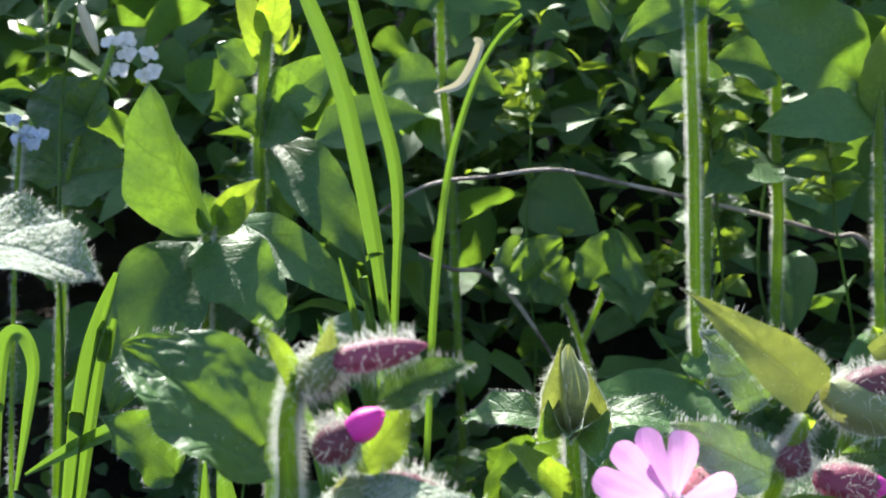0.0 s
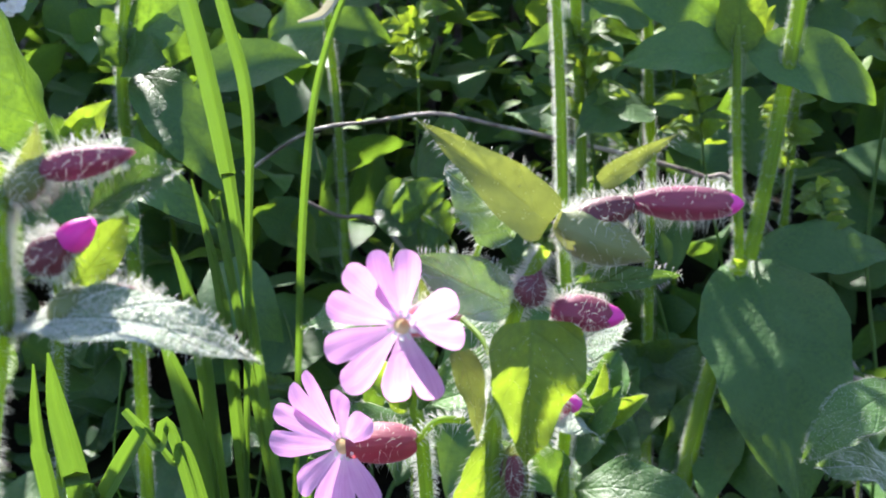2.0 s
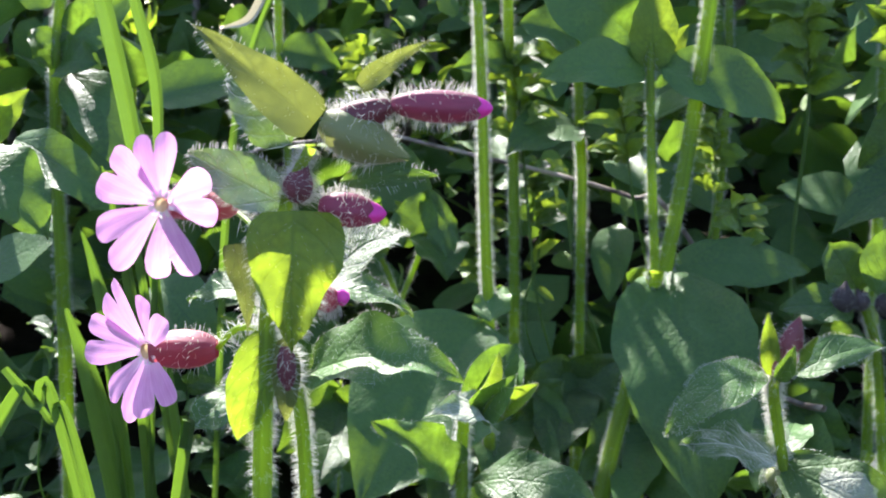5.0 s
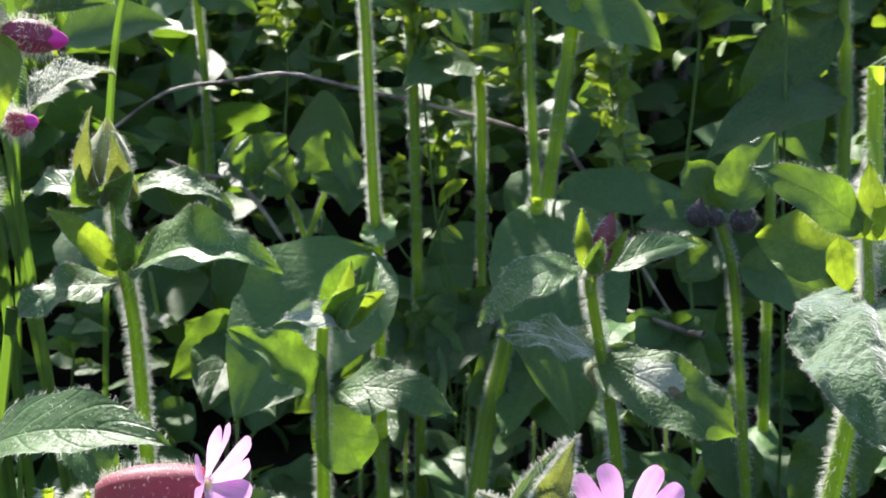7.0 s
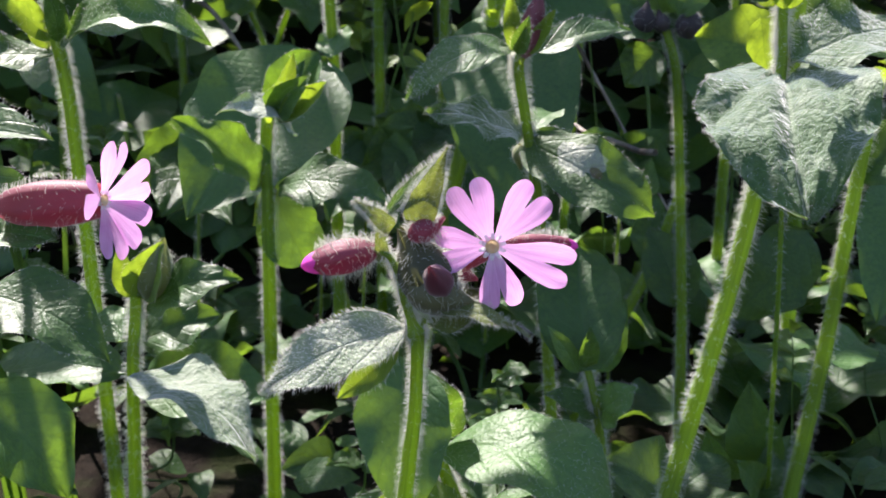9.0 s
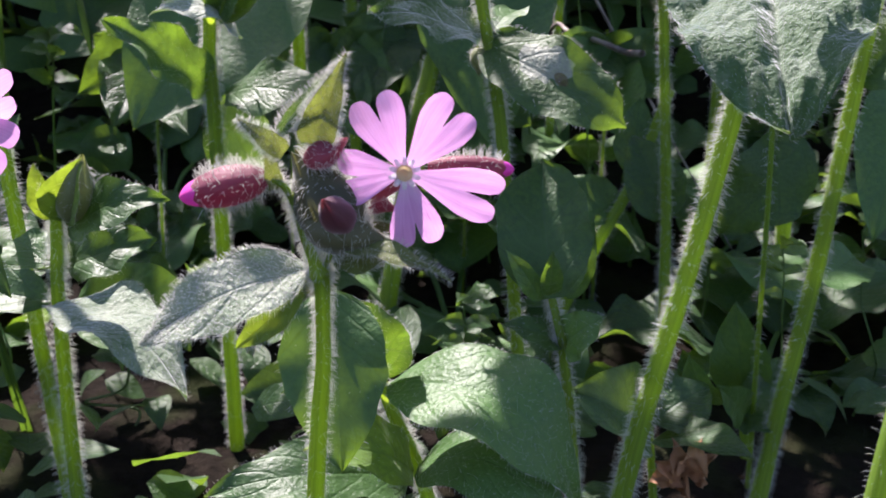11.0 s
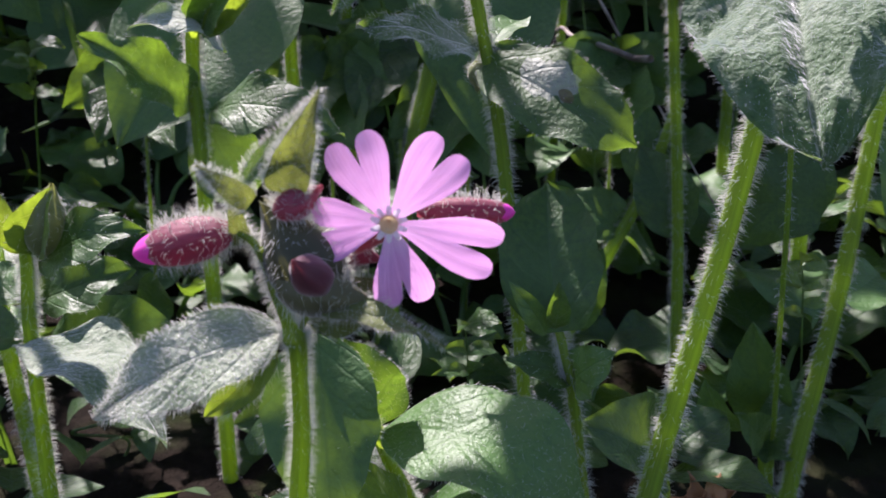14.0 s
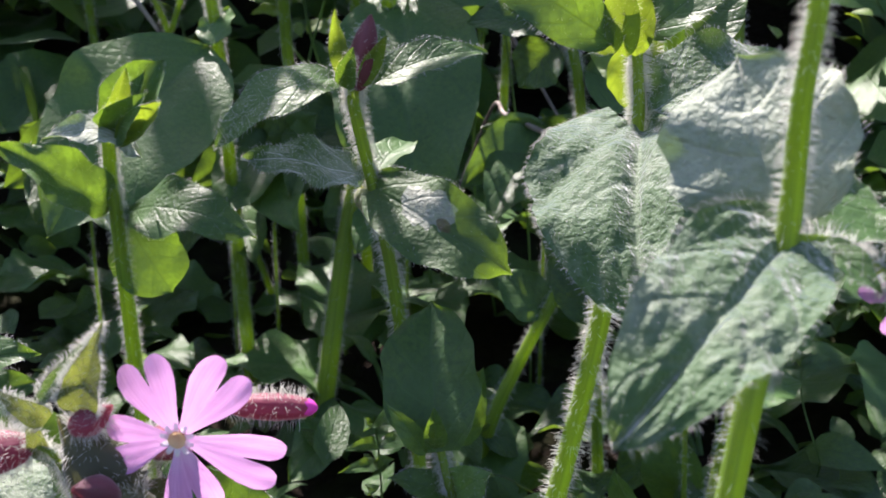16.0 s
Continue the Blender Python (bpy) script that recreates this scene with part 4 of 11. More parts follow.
p = plant("red_campion", "red campion forking into two stems above a very large leaf", 0.028, 0.420, "plant", group="red campion plants")
stem(p, [(0.0383, 0.42, 0.1825, 0.0031), (0.0362, 0.43, 0.154, 0.0033), (0.0256, 0.425, 0.1138, 0.0034), (0.0187, 0.42, 0.0827, 0.0036), (0.012, 0.413, 0.0393, 0.0038), (0.0052, 0.4061, -0.004, 0.0043)], 12, seed=119)
stem(p, [(0.0331, 0.42, 0.2716, 0.0015), (0.0333, 0.42, 0.2586, 0.0016), (0.0352, 0.42, 0.2212, 0.0018), (0.0379, 0.42, 0.1825, 0.0019)], 12, seed=120)
stem(p, [(0.0555, 0.41, 0.3184, 0.0025), (0.0528, 0.41, 0.286, 0.0026), (0.0481, 0.415, 0.2328, 0.0028), (0.0419, 0.42, 0.1825, 0.003)], 8, seed=121)
leaf(p, (0.043, 0.43, 0.1809), (0.0497, 0.368, 0.1009), 0.0563, (-0.15, -0.79, 0.6), "ovate", 0.12, 0.08, 0.03, seed=122)
leaf(p, (0.0465, 0.43, 0.1823), (0.1067, 0.44, 0.1774), 0.0221, (0.18, -0.8, 0.57), "ovate", 0.1, 0.05, 0.03, seed=123)
leaf(p, (0.032, 0.42, 0.2597), (-0.0103, 0.42, 0.2575), 0.0208, (-0.03, -0.85, 0.52), "ovate", 0.22, 0.1, 0.03, seed=124)
leaf(p, (0.0363, 0.42, 0.2625), (0.0862, 0.42, 0.2408), 0.0262, (0.17, -0.91, 0.38), "ovate", 0.18, 0.1, 0.02, seed=125)
leaf(p, (0.0341, 0.42, 0.2608), (0.0336, 0.42, 0.2949), 0.0170, (-0.07, -1, 0), "ovate", 0.05, 0.2, 0.03, mat=YOUNG, seed=126)
leaf(p, (0.0367, 0.426, 0.2607), (0.0488, 0.426, 0.2781), 0.0089, (-0.19, -0.97, 0.13), "lance", 0.08, 0.12, 0.03, mat=YOUNG, seed=127)
leaf(p, (0.0335, 0.426, 0.2612), (0.0279, 0.426, 0.2781), 0.0089, (-0.06, -1, -0.02), "lance", 0.08, 0.12, 0.03, mat=YOUNG, seed=128)
leaf(p, (0.0324, 0.44, 0.2718), (-0.0137, 0.44, 0.3006), 0.0353, (0.09, -0.99, 0.14), "ovate", 0.06, 0.12, 0.03, seed=129)

p = plant("red_campion", "red campion shoot with a tall upright leaf", -0.193, 0.340, "plant", group="red campion plants")
stem(p, [(-0.191, 0.3397, 0.2437, 0.0012), (-0.1934, 0.3398, 0.2366, 0.0013), (-0.1956, 0.3403, 0.2144, 0.0014), (-0.1983, 0.3407, 0.1914, 0.0015), (-0.2078, 0.3424, 0.1012, 0.0016), (-0.2174, 0.3441, -0.004, 0.0019)], 12, seed=130)
leaf(p, (-0.1938, 0.3398, 0.2398), (-0.2062, 0.3387, 0.2875), 0.0275, (-0.35, -0.9, 0.2), "ovate", 0.05, 0.35, 0.03, mat=LEAF, rim=40, seed=131)
leaf(p, (-0.1896, 0.3398, 0.2405), (-0.1744, 0.3396, 0.2572), 0.0110, (-0.09, -0.99, 0.07), "lance", 0.06, 0.12, 0.03, mat=YOUNG, rim=40, seed=132)
leaf(p, (-0.1905, 0.3398, 0.2402), (-0.1924, 0.3395, 0.2537), 0.0103, (0.46, -0.88, 0.1), "lance", 0.06, 0.12, 0.03, rim=40, seed=133)
leaf(p, (-0.1878, 0.3398, 0.2401), (-0.1803, 0.3396, 0.2542), 0.0082, (-0.03, -1, 0.01), "lance", 0.06, 0.12, 0.03, mat=YOUNG, seed=134)
leaf(p, (-0.1988, 0.3398, 0.2382), (-0.2149, 0.3055, 0.1953), 0.0308, (0.3, -0.78, 0.54), "ovate", 0.08, 0.05, 0.03, rim=40, seed=135)
leaf(p, (-0.1947, 0.3398, 0.2388), (-0.1685, 0.3306, 0.2117), 0.0261, (0.35, -0.66, 0.67), "ovate", 0.12, 0.08, 0.05, rim=60, seed=136)
leaf(p, (-0.1885, 0.3598, 0.2404), (-0.1453, 0.3427, 0.2153), 0.0184, (-0.07, -0.83, 0.55), "ovate", 0.14, 0.12, 0.03, seed=137)

p = plant("red_campion", "leafy red campion stem in half shade", -0.193, 0.410, "plant", group="red campion plants")
stem(p, [(-0.186, 0.4087, 0.3, 0.0019), (-0.1897, 0.4091, 0.2757, 0.0021), (-0.1921, 0.4094, 0.259, 0.0022), (-0.1944, 0.4101, 0.2222, 0.0024), (-0.1955, 0.4109, 0.1835, 0.0026), (-0.1993, 0.4126, 0.0973, 0.0027), (-0.2032, 0.4142, -0.004, 0.0031)], 8, seed=138)
leaf(p, (-0.1857, 0.4094, 0.2613), (-0.1511, 0.3856, 0.218), 0.0239, (0.04, -0.83, 0.56), "ovate", 0.1, 0.12, 0.03, seed=139)
leaf(p, (-0.1909, 0.4094, 0.2621), (-0.2002, 0.409, 0.2765), 0.0173, (0.51, -0.76, 0.4), "ovate", 0.2, 0.3, 0.05, seed=140)
leaf(p, (-0.1896, 0.4094, 0.2642), (-0.1723, 0.3995, 0.2642), 0.0176, (-0.48, -0.75, 0.46), "round", 0.15, 0.2, 0.03, seed=141)
leaf(p, (-0.188, 0.4092, 0.2704), (-0.1597, 0.4091, 0.2909), 0.0200, (-0.09, -0.99, 0.1), "ovate", 0.08, 0.12, 0.03, seed=142)
leaf(p, (-0.1864, 0.4088, 0.295), (-0.1802, 0.4083, 0.3196), 0.0128, (0.36, -0.93, -0.06), "ovate", 0.06, 0.12, 0.03, mat=YOUNG, seed=143)
leaf(p, (-0.1922, 0.4089, 0.2841), (-0.205, 0.4086, 0.2963), 0.0145, (0.34, -0.84, 0.42), "ovate", 0.08, 0.12, 0.03, seed=144)
leaf(p, (-0.1886, 0.4089, 0.288), (-0.1963, 0.4082, 0.3184), 0.0104, (0.38, -0.92, 0.13), "ovate", 0.08, 0.12, 0.03, mat=YOUNG, seed=145)
leaf(p, (-0.1837, 0.4093, 0.2714), (-0.1703, 0.4092, 0.2832), 0.0062, (-0.02, -1, 0.02), "lance", 0.08, 0.12, 0.03, mat=YOUNG, seed=146)
leaf(p, (-0.1827, 0.4093, 0.2723), (-0.1748, 0.4092, 0.2783), 0.0054, (-0.03, -1, 0.03), "lance", 0.08, 0.12, 0.03, mat=YOUNG, seed=147)
leaf(p, (-0.1865, 0.4097, 0.2503), (-0.1853, 0.4201, 0.2264), 0.0087, (0.39, -0.87, -0.31), "lance", 0.08, 0.12, 0.03, seed=148)

p = plant("grass_tuft", "tuft of tall bright green grass blades", -0.134, 0.330, "grass")
blade(p, [(-0.1586, 0.3285, 0.3231, 0.0008), (-0.1551, 0.3287, 0.3107, 0.0021), (-0.1474, 0.3292, 0.2881, 0.0026), (-0.1425, 0.3298, 0.2615, 0.0028), (-0.1394, 0.3303, 0.2374, 0.0025), (-0.1371, 0.3309, 0.2105, 0.0017), (-0.1198, 0.3351, -0.004, 0.0012)], seed=149)
blade(p, [(-0.1454, 0.3285, 0.3287, 0.0005), (-0.1422, 0.3289, 0.31, 0.0013), (-0.1367, 0.3294, 0.2828, 0.0018), (-0.1325, 0.3299, 0.2629, 0.002), (-0.1322, 0.3302, 0.2441, 0.0017), (-0.135, 0.3309, 0.2106, 0.0012), (-0.1525, 0.3348, -0.004, 0.0008)], seed=150)
blade(p, [(-0.1452, 0.3304, 0.2308, 0.0003), (-0.1433, 0.3306, 0.2216, 0.0012), (-0.1415, 0.3309, 0.2089, 0.0014), (-0.1179, 0.3351, -0.004, 0.001)], seed=151)
blade(p, [(-0.1503, 0.3303, 0.2344, 0.0003), (-0.146, 0.3308, 0.2112, 0.0014), (-0.1433, 0.3313, 0.1857, 0.0021), (-0.1421, 0.3321, 0.1433, 0.002), (-0.1381, 0.3349, -0.004, 0.0014)], seed=153)
blade(p, [(-0.1584, 0.3306, 0.2155, 0.0003), (-0.1546, 0.3309, 0.2006, 0.0017), (-0.1519, 0.3313, 0.1821, 0.0026), (-0.15, 0.3321, 0.1436, 0.0023), (-0.1435, 0.3349, -0.004, 0.0016)], seed=154)
blade(p, [(-0.1647, 0.331, 0.1893, 0.0007), (-0.1585, 0.3316, 0.1656, 0.0032), (-0.1546, 0.3321, 0.1421, 0.0038), (-0.1522, 0.3325, 0.1199, 0.0033), (-0.14, 0.3349, -0.004, 0.0023)], seed=156)

p = plant("grass_tuft", "thin arching grass blade with a dry curled end", -0.125, 0.400, "grass")
blade(p, [(-0.0947, 0.3995, 0.3023, 0.0008), (-0.1027, 0.3995, 0.295, 0.001), (-0.11, 0.3997, 0.2836, 0.0011), (-0.1177, 0.4, 0.2639, 0.0013), (-0.1233, 0.4004, 0.2415, 0.0014), (-0.1286, 0.4011, 0.2031, 0.0015), (-0.1333, 0.4021, 0.1487, 0.0013), (-0.1455, 0.4048, -0.004, 0.0009)], seed=157)
blade(p, [(-0.1259, 0.3997, 0.2767, 0.0005), (-0.1161, 0.3997, 0.2799, 0.0018), (-0.1098, 0.3995, 0.2914, 0.0018), (-0.1112, 0.3994, 0.2953, 0.0008)], seed=158, mat=STRAW)

p = plant("grass_tuft", "low tuft of lime-green grass blades", -0.164, 0.251, "grass")
blade(p, [(-0.1662, 0.2506, 0.2094, 0.0003), (-0.1655, 0.2509, 0.1955, 0.0024), (-0.1633, 0.2512, 0.1781, 0.0031), (-0.162, 0.2516, 0.1617, 0.0027), (-0.1505, 0.2548, -0.004, 0.0019)], seed=159)
blade(p, [(-0.1698, 0.2506, 0.2068, 0.0003), (-0.1707, 0.251, 0.1871, 0.002), (-0.1687, 0.2515, 0.1634, 0.0023), (-0.1548, 0.2547, -0.004, 0.0016)], seed=160)
blade(p, [(-0.1466, 0.2512, 0.1901, 0.0017), (-0.1527, 0.2513, 0.1806, 0.0022), (-0.1597, 0.2515, 0.1691, 0.002), (-0.165, 0.2516, 0.1602, 0.0017), (-0.2173, 0.2541, -0.004, 0.0012)], seed=161)
blade(p, [(-0.1459, 0.2512, 0.1907, 0.0005), (-0.1405, 0.2514, 0.1815, 0.0009), (-0.1335, 0.2517, 0.1692, 0.0011), (-0.107, 0.2552, -0.004, 0.0008)], seed=162)
blade(p, [(-0.1069, 0.2517, 0.1815, 0.0011), (-0.1081, 0.2518, 0.1744, 0.0017), (-0.1096, 0.2519, 0.1671, 0.0017), (-0.1428, 0.2549, -0.004, 0.0012)], seed=163)
blade(p, [(-0.1503, 0.251, 0.1949, 0.001), (-0.1437, 0.2513, 0.1859, 0.0015), (-0.1369, 0.2515, 0.1751, 0.0014), (-0.1108, 0.2552, -0.004, 0.001)], seed=164)

p = plant("grass_tuft", "bent grass blades folding over at the tip", -0.203, 0.260, "grass")
blade(p, [(-0.2213, 0.2604, 0.1939, 0.0004), (-0.2156, 0.2601, 0.2133, 0.0012), (-0.2123, 0.2599, 0.2265, 0.0015), (-0.2141, 0.2597, 0.234, 0.0019), (-0.2185, 0.2597, 0.2321, 0.0019), (-0.2226, 0.26, 0.2164, 0.0018), (-0.2266, 0.2603, 0.1952, 0.0016), (-0.2616, 0.2636, -0.004, 0.0011)], seed=165)
blade(p, [(-0.1894, 0.2596, 0.2486, 0.0008), (-0.1935, 0.2598, 0.239, 0.0022), (-0.1984, 0.26, 0.2277, 0.0023), (-0.2034, 0.2603, 0.2101, 0.0022), (-0.2069, 0.2605, 0.1949, 0.0021), (-0.2483, 0.2638, -0.004, 0.0015)], seed=166)
blade(p, [(-0.1913, 0.2598, 0.2375, 0.0007), (-0.1949, 0.26, 0.2276, 0.0015), (-0.1992, 0.2602, 0.216, 0.0017), (-0.2557, 0.2637, -0.004, 0.0012)], seed=167)
blade(p, [(-0.1958, 0.2603, 0.2094, 0.0019), (-0.2056, 0.2603, 0.2049, 0.0017), (-0.2184, 0.2604, 0.1979, 0.0004)], seed=168)
leaf(p, (-0.1807, 0.2607, 0.198), (-0.1937, 0.2502, 0.2168), 0.0173, (0.78, -0.53, 0.33), "ovate", 0.12, 0.1, 0.06, rim=80, seed=169)

p = plant("hedge_weed", "weed with dark dried seed heads among broad leaves", 0.104, 0.352, "plant")
stem(p, [(0.0951, 0.352, 0.1833, 0.0015), (0.0997, 0.352, 0.1694, 0.0016), (0.1032, 0.352, 0.143, 0.0017), (0.1098, 0.352, 0.0828, 0.0019), (0.1131, 0.352, 0.0394, 0.002), (0.1165, 0.352, -0.004, 0.0023)], 8, seed=170)
bud(p, (0.0868, 0.352, 0.1823), (0.0875, 0.352, 0.1908), 0.0077, SEED, 0, seed=171, hair=160, label="dark dried seed head")
bud(p, (0.102, 0.352, 0.181), (0.103, 0.352, 0.19), 0.0089, SEED, 0, seed=172, hair=160, label="dark dried seed head")
bud(p, (0.0941, 0.352, 0.1833), (0.0922, 0.352, 0.1888), 0.0058, SEED, 0, seed=173, hair=120, label="dark dried seed head")
leaf(p, (0.0912, 0.352, 0.1833), (0.066, 0.352, 0.1837), 0.0156, (0.01, -0.7, 0.71), "ovate", 0.1, 0.12, 0.03, mat=WEED, seed=174)
leaf(p, (0.0986, 0.352, 0.1882), (0.1117, 0.352, 0.2152), 0.0188, (-0.49, -0.84, 0.24), "ovate", 0.06, 0.12, 0.03, mat=WEED, seed=175)
leaf(p, (0.0964, 0.362, 0.1871), (0.0847, 0.362, 0.2044), 0.0164, (0.11, -0.99, 0.08), "round", 0.06, 0.12, 0.03, mat=WEED, seed=176)
leaf(p, (0.0925, 0.352, 0.1774), (0.0824, 0.352, 0.1638), 0.0182, (-0.44, -0.83, 0.33), "ovate", 0.06, 0.12, 0.03, mat=WEED, seed=177)
leaf(p, (0.1017, 0.352, 0.1694), (0.1368, 0.352, 0.1573), 0.0253, (0.16, -0.87, 0.46), "ovate", 0.1, 0.12, 0.03, mat=WEED, seed=178)
leaf(p, (0.1103, 0.352, 0.0812), (0.0988, 0.371, 0.1071), 0.0204, (-0.22, -0.83, 0.51), "ovate", 0.05, 0.12, 0.03, mat=WEED, seed=179)

p = plant("hedge_weed", "broad thin leaf lit from behind on a weed", 0.124, 0.310, "plant")
stem(p, [(0.1224, 0.31, 0.1878, 0.0007), (0.1226, 0.31, 0.1843, 0.0007), (0.1261, 0.31, 0.1521, 0.0007), (0.1297, 0.31, 0.1186, 0.0008), (0.1343, 0.31, 0.0573, 0.0008), (0.1389, 0.31, -0.004, 0.0009)], 2, seed=180)
leaf(p, (0.1218, 0.31, 0.1843), (0.0974, 0.32, 0.1858), 0.0231, (-0.33, -0.86, 0.39), "ovate", 0.06, 0.12, 0.03, mat=YOUNG, seed=181)
leaf(p, (0.1225, 0.31, 0.1861), (0.138, 0.31, 0.2033), 0.0194, (-0.46, -0.78, 0.41), "ovate", 0.08, 0.12, 0.03, mat=WEED, seed=182)

p = plant("hedge_weed", "weed with long pointed dark leaves", 0.166, 0.430, "plant")
stem(p, [(0.1593, 0.43, 0.2684, 0.0023), (0.1642, 0.43, 0.2236, 0.0025), (0.1662, 0.43, 0.1864, 0.0027), (0.1753, 0.43, 0.0931, 0.003), (0.1786, 0.43, 0.0446, 0.0032), (0.1819, 0.43, -0.0039, 0.0037)], 8, seed=183)
leaf(p, (0.1631, 0.43, 0.2231), (0.1033, 0.41, 0.1984), 0.0272, (-0.09, -0.66, 0.75), "ovate", 0.12, 0.12, 0.03, mat=WEED, seed=184)
leaf(p, (0.1592, 0.43, 0.2551), (0.1231, 0.44, 0.2203), 0.0282, (-0.46, -0.86, 0.22), "ovate", 0.08, 0.12, 0.03, mat=WEED, seed=185)
leaf(p, (0.1602, 0.43, 0.2574), (0.1178, 0.43, 0.2857), 0.0197, (0.02, -1, 0.03), "ovate", 0.08, 0.12, 0.03, mat=WEED, seed=186)
leaf(p, (0.1705, 0.4, 0.0975), (0.1413, 0.395, 0.058), 0.034, (-0.15, -0.8, 0.58), "ovate", 0.08, 0.12, 0.05, mat=WEED, bite=0.3, seed=187)

p = plant("red_campion", "young red campion with curled top leaves and silvery lower leaves", -0.065, 0.252, "plant", group="red campion plants")
stem(p, [(-0.0631, 0.252, 0.1256, 0.0014), (-0.0639, 0.252, 0.1157, 0.0016), (-0.0658, 0.252, 0.1003, 0.0017), (-0.0681, 0.252, 0.0605, 0.0019), (-0.0693, 0.252, 0.0282, 0.002), (-0.0706, 0.252, -0.004, 0.0023)], 18, seed=187)
bud(p, (-0.0601, 0.252, 0.1216), (-0.0556, 0.252, 0.1355), 0.0094, GREEN_CALYX, 0, seed=188, hair=260)
leaf(p, (-0.0634, 0.252, 0.1215), (-0.0669, 0.252, 0.136), 0.0075, (0.03, -1, 0.01), "ovate", 0.1, 0.3, 0.03, mat=YOUNG, rim=40, seed=189)
leaf(p, (-0.0612, 0.252, 0.1207), (-0.0547, 0.252, 0.1379), 0.0113, (-0.19, -0.98, 0.07), "ovate", 0.15, 0.4, 0.03, mat=YOUNG, rim=40, seed=190)
leaf(p, (-0.0602, 0.252, 0.1191), (-0.0336, 0.247, 0.1295), 0.0148, (-0.38, -0.61, 0.69), "ovate", 0.14, 0.1, 0.05, rim=100, seed=191)
leaf(p, (-0.0651, 0.258, 0.1054), (-0.0427, 0.264, 0.1115), 0.0176, (-0.04, -0.64, 0.76), "ovate", 0.12, 0.1, 0.05, rim=80, seed=192)
leaf(p, (-0.0668, 0.252, 0.108), (-0.0799, 0.262, 0.1112), 0.0146, (-0.01, -0.31, 0.95), "ovate", 0.1, 0.12, 0.03, seed=193)
leaf(p, (-0.0665, 0.252, 0.0982), (-0.0269, 0.222, 0.0882), 0.0244, (0.15, -0.13, 0.98), "ovate", 0.14, 0.06, 0.06, mat=DOWNY, rim=260, fur=2500, seed=194)
leaf(p, (-0.0676, 0.264, 0.09), (-0.0284, 0.264, 0.086), 0.0264, (0.08, -0.67, 0.74), "ovate", 0.1, 0.12, 0.03, seed=195)
leaf(p, (-0.0675, 0.252, 0.0986), (-0.1119, 0.272, 0.0916), 0.0179, (-0.31, -0.39, 0.87), "ovate", 0.1, 0.12, 0.03, seed=196)

p = plant("red_campion", "red campion with broad smooth leaves near the path", -0.089, 0.210, "plant", group="red campion plants")
stem(p, [(-0.0854, 0.21, 0.152, 0.0014), (-0.0864, 0.21, 0.1383, 0.0015), (-0.09, 0.21, 0.1154, 0.0017), (-0.0959, 0.21, 0.0846, 0.0019), (-0.1019, 0.21, 0.0403, 0.002), (-0.1079, 0.21, -0.004, 0.0022)], 14, seed=197)
leaf(p, (-0.0864, 0.21, 0.1383), (-0.0554, 0.204, 0.1241), 0.0190, (0.3, -0.45, 0.84), "ovate", 0.14, 0.08, 0.04, rim=120, seed=198)
leaf(p, (-0.0821, 0.21, 0.1677), (-0.0684, 0.204, 0.1517), 0.0123, (0.51, -0.56, 0.65), "ovate", 0.08, 0.12, 0.03, rim=80, seed=199)
leaf(p, (-0.0908, 0.21, 0.1139), (-0.0709, 0.21, 0.0851), 0.0246, (0.67, -0.57, 0.47), "ovate", 0.1, 0.12, 0.03, seed=200)

p = plant("red_campion", "red campion with large arching quilted leaves", 0.025, 0.218, "plant", group="red campion plants")
stem(p, [(0.0193, 0.218, 0.0963, 0.0015), (0.022, 0.218, 0.0878, 0.0016), (0.0271, 0.218, 0.0745, 0.0017), (0.0314, 0.218, 0.0573, 0.0018), (0.0367, 0.218, 0.0266, 0.0019), (0.0421, 0.218, -0.004, 0.0022)], 16, seed=201)
leaf(p, (0.0196, 0.218, 0.097), (0.0118, 0.216, 0.1206), 0.0190, (0.35, -0.9, 0.2), "ovate", 0.10, 0.1, 0.05, rim=160, fur=600, seed=202)
leaf(p, (0.02, 0.218, 0.0962), (0.0628, 0.2, 0.0743), 0.0253, (0.42, -0.5, 0.75), "ovate", 0.36, 0.02, 0.04, rim=260, fur=1200, label="arching leaf with a silvery bloom", seed=203)
leaf(p, (0.0279, 0.212, 0.0783), (0.0616, 0.192, 0.075), 0.0218, (0.4, -0.5, 0.75), "ovate", 0.34, 0.02, 0.04, rim=200, fur=900, seed=204)
leaf(p, (0.0265, 0.214, 0.0752), (0.0032, 0.2, 0.0906), 0.0170, (0.1, -0.45, 0.9), "ovate", 0.18, 0.08, 0.04, mat=YOUNG, rim=100, seed=205)
leaf(p, (0.0256, 0.212, 0.0746), (-0.0179, 0.196, 0.0808), 0.0180, (-0.1, -0.4, 0.9), "ovate", 0.16, 0.08, 0.04, rim=120, seed=206)

p = plant("red_campion", "small red campion shoot with rounded leaves", 0.065, 0.238, "plant", group="red campion plants")
stem(p, [(0.0589, 0.242, 0.1082, 0.001), (0.0611, 0.238, 0.1002, 0.0011), (0.0627, 0.238, 0.0928, 0.0013), (0.0679, 0.238, 0.0541, 0.0015), (0.0707, 0.238, 0.025, 0.0016), (0.0734, 0.238, -0.004, 0.0018)], 16, seed=207)
leaf(p, (0.0594, 0.238, 0.1088), (0.057, 0.262, 0.1357), 0.0213, (-0.2, -0.74, 0.64), "round", 0.05, 0.1, 0.04, seed=208)
leaf(p, (0.0578, 0.238, 0.1095), (0.0579, 0.235, 0.1229), 0.0055, (-0.06, -0.97, -0.22), "lance", 0.08, 0.12, 0.03, mat=LEAF, seed=209)
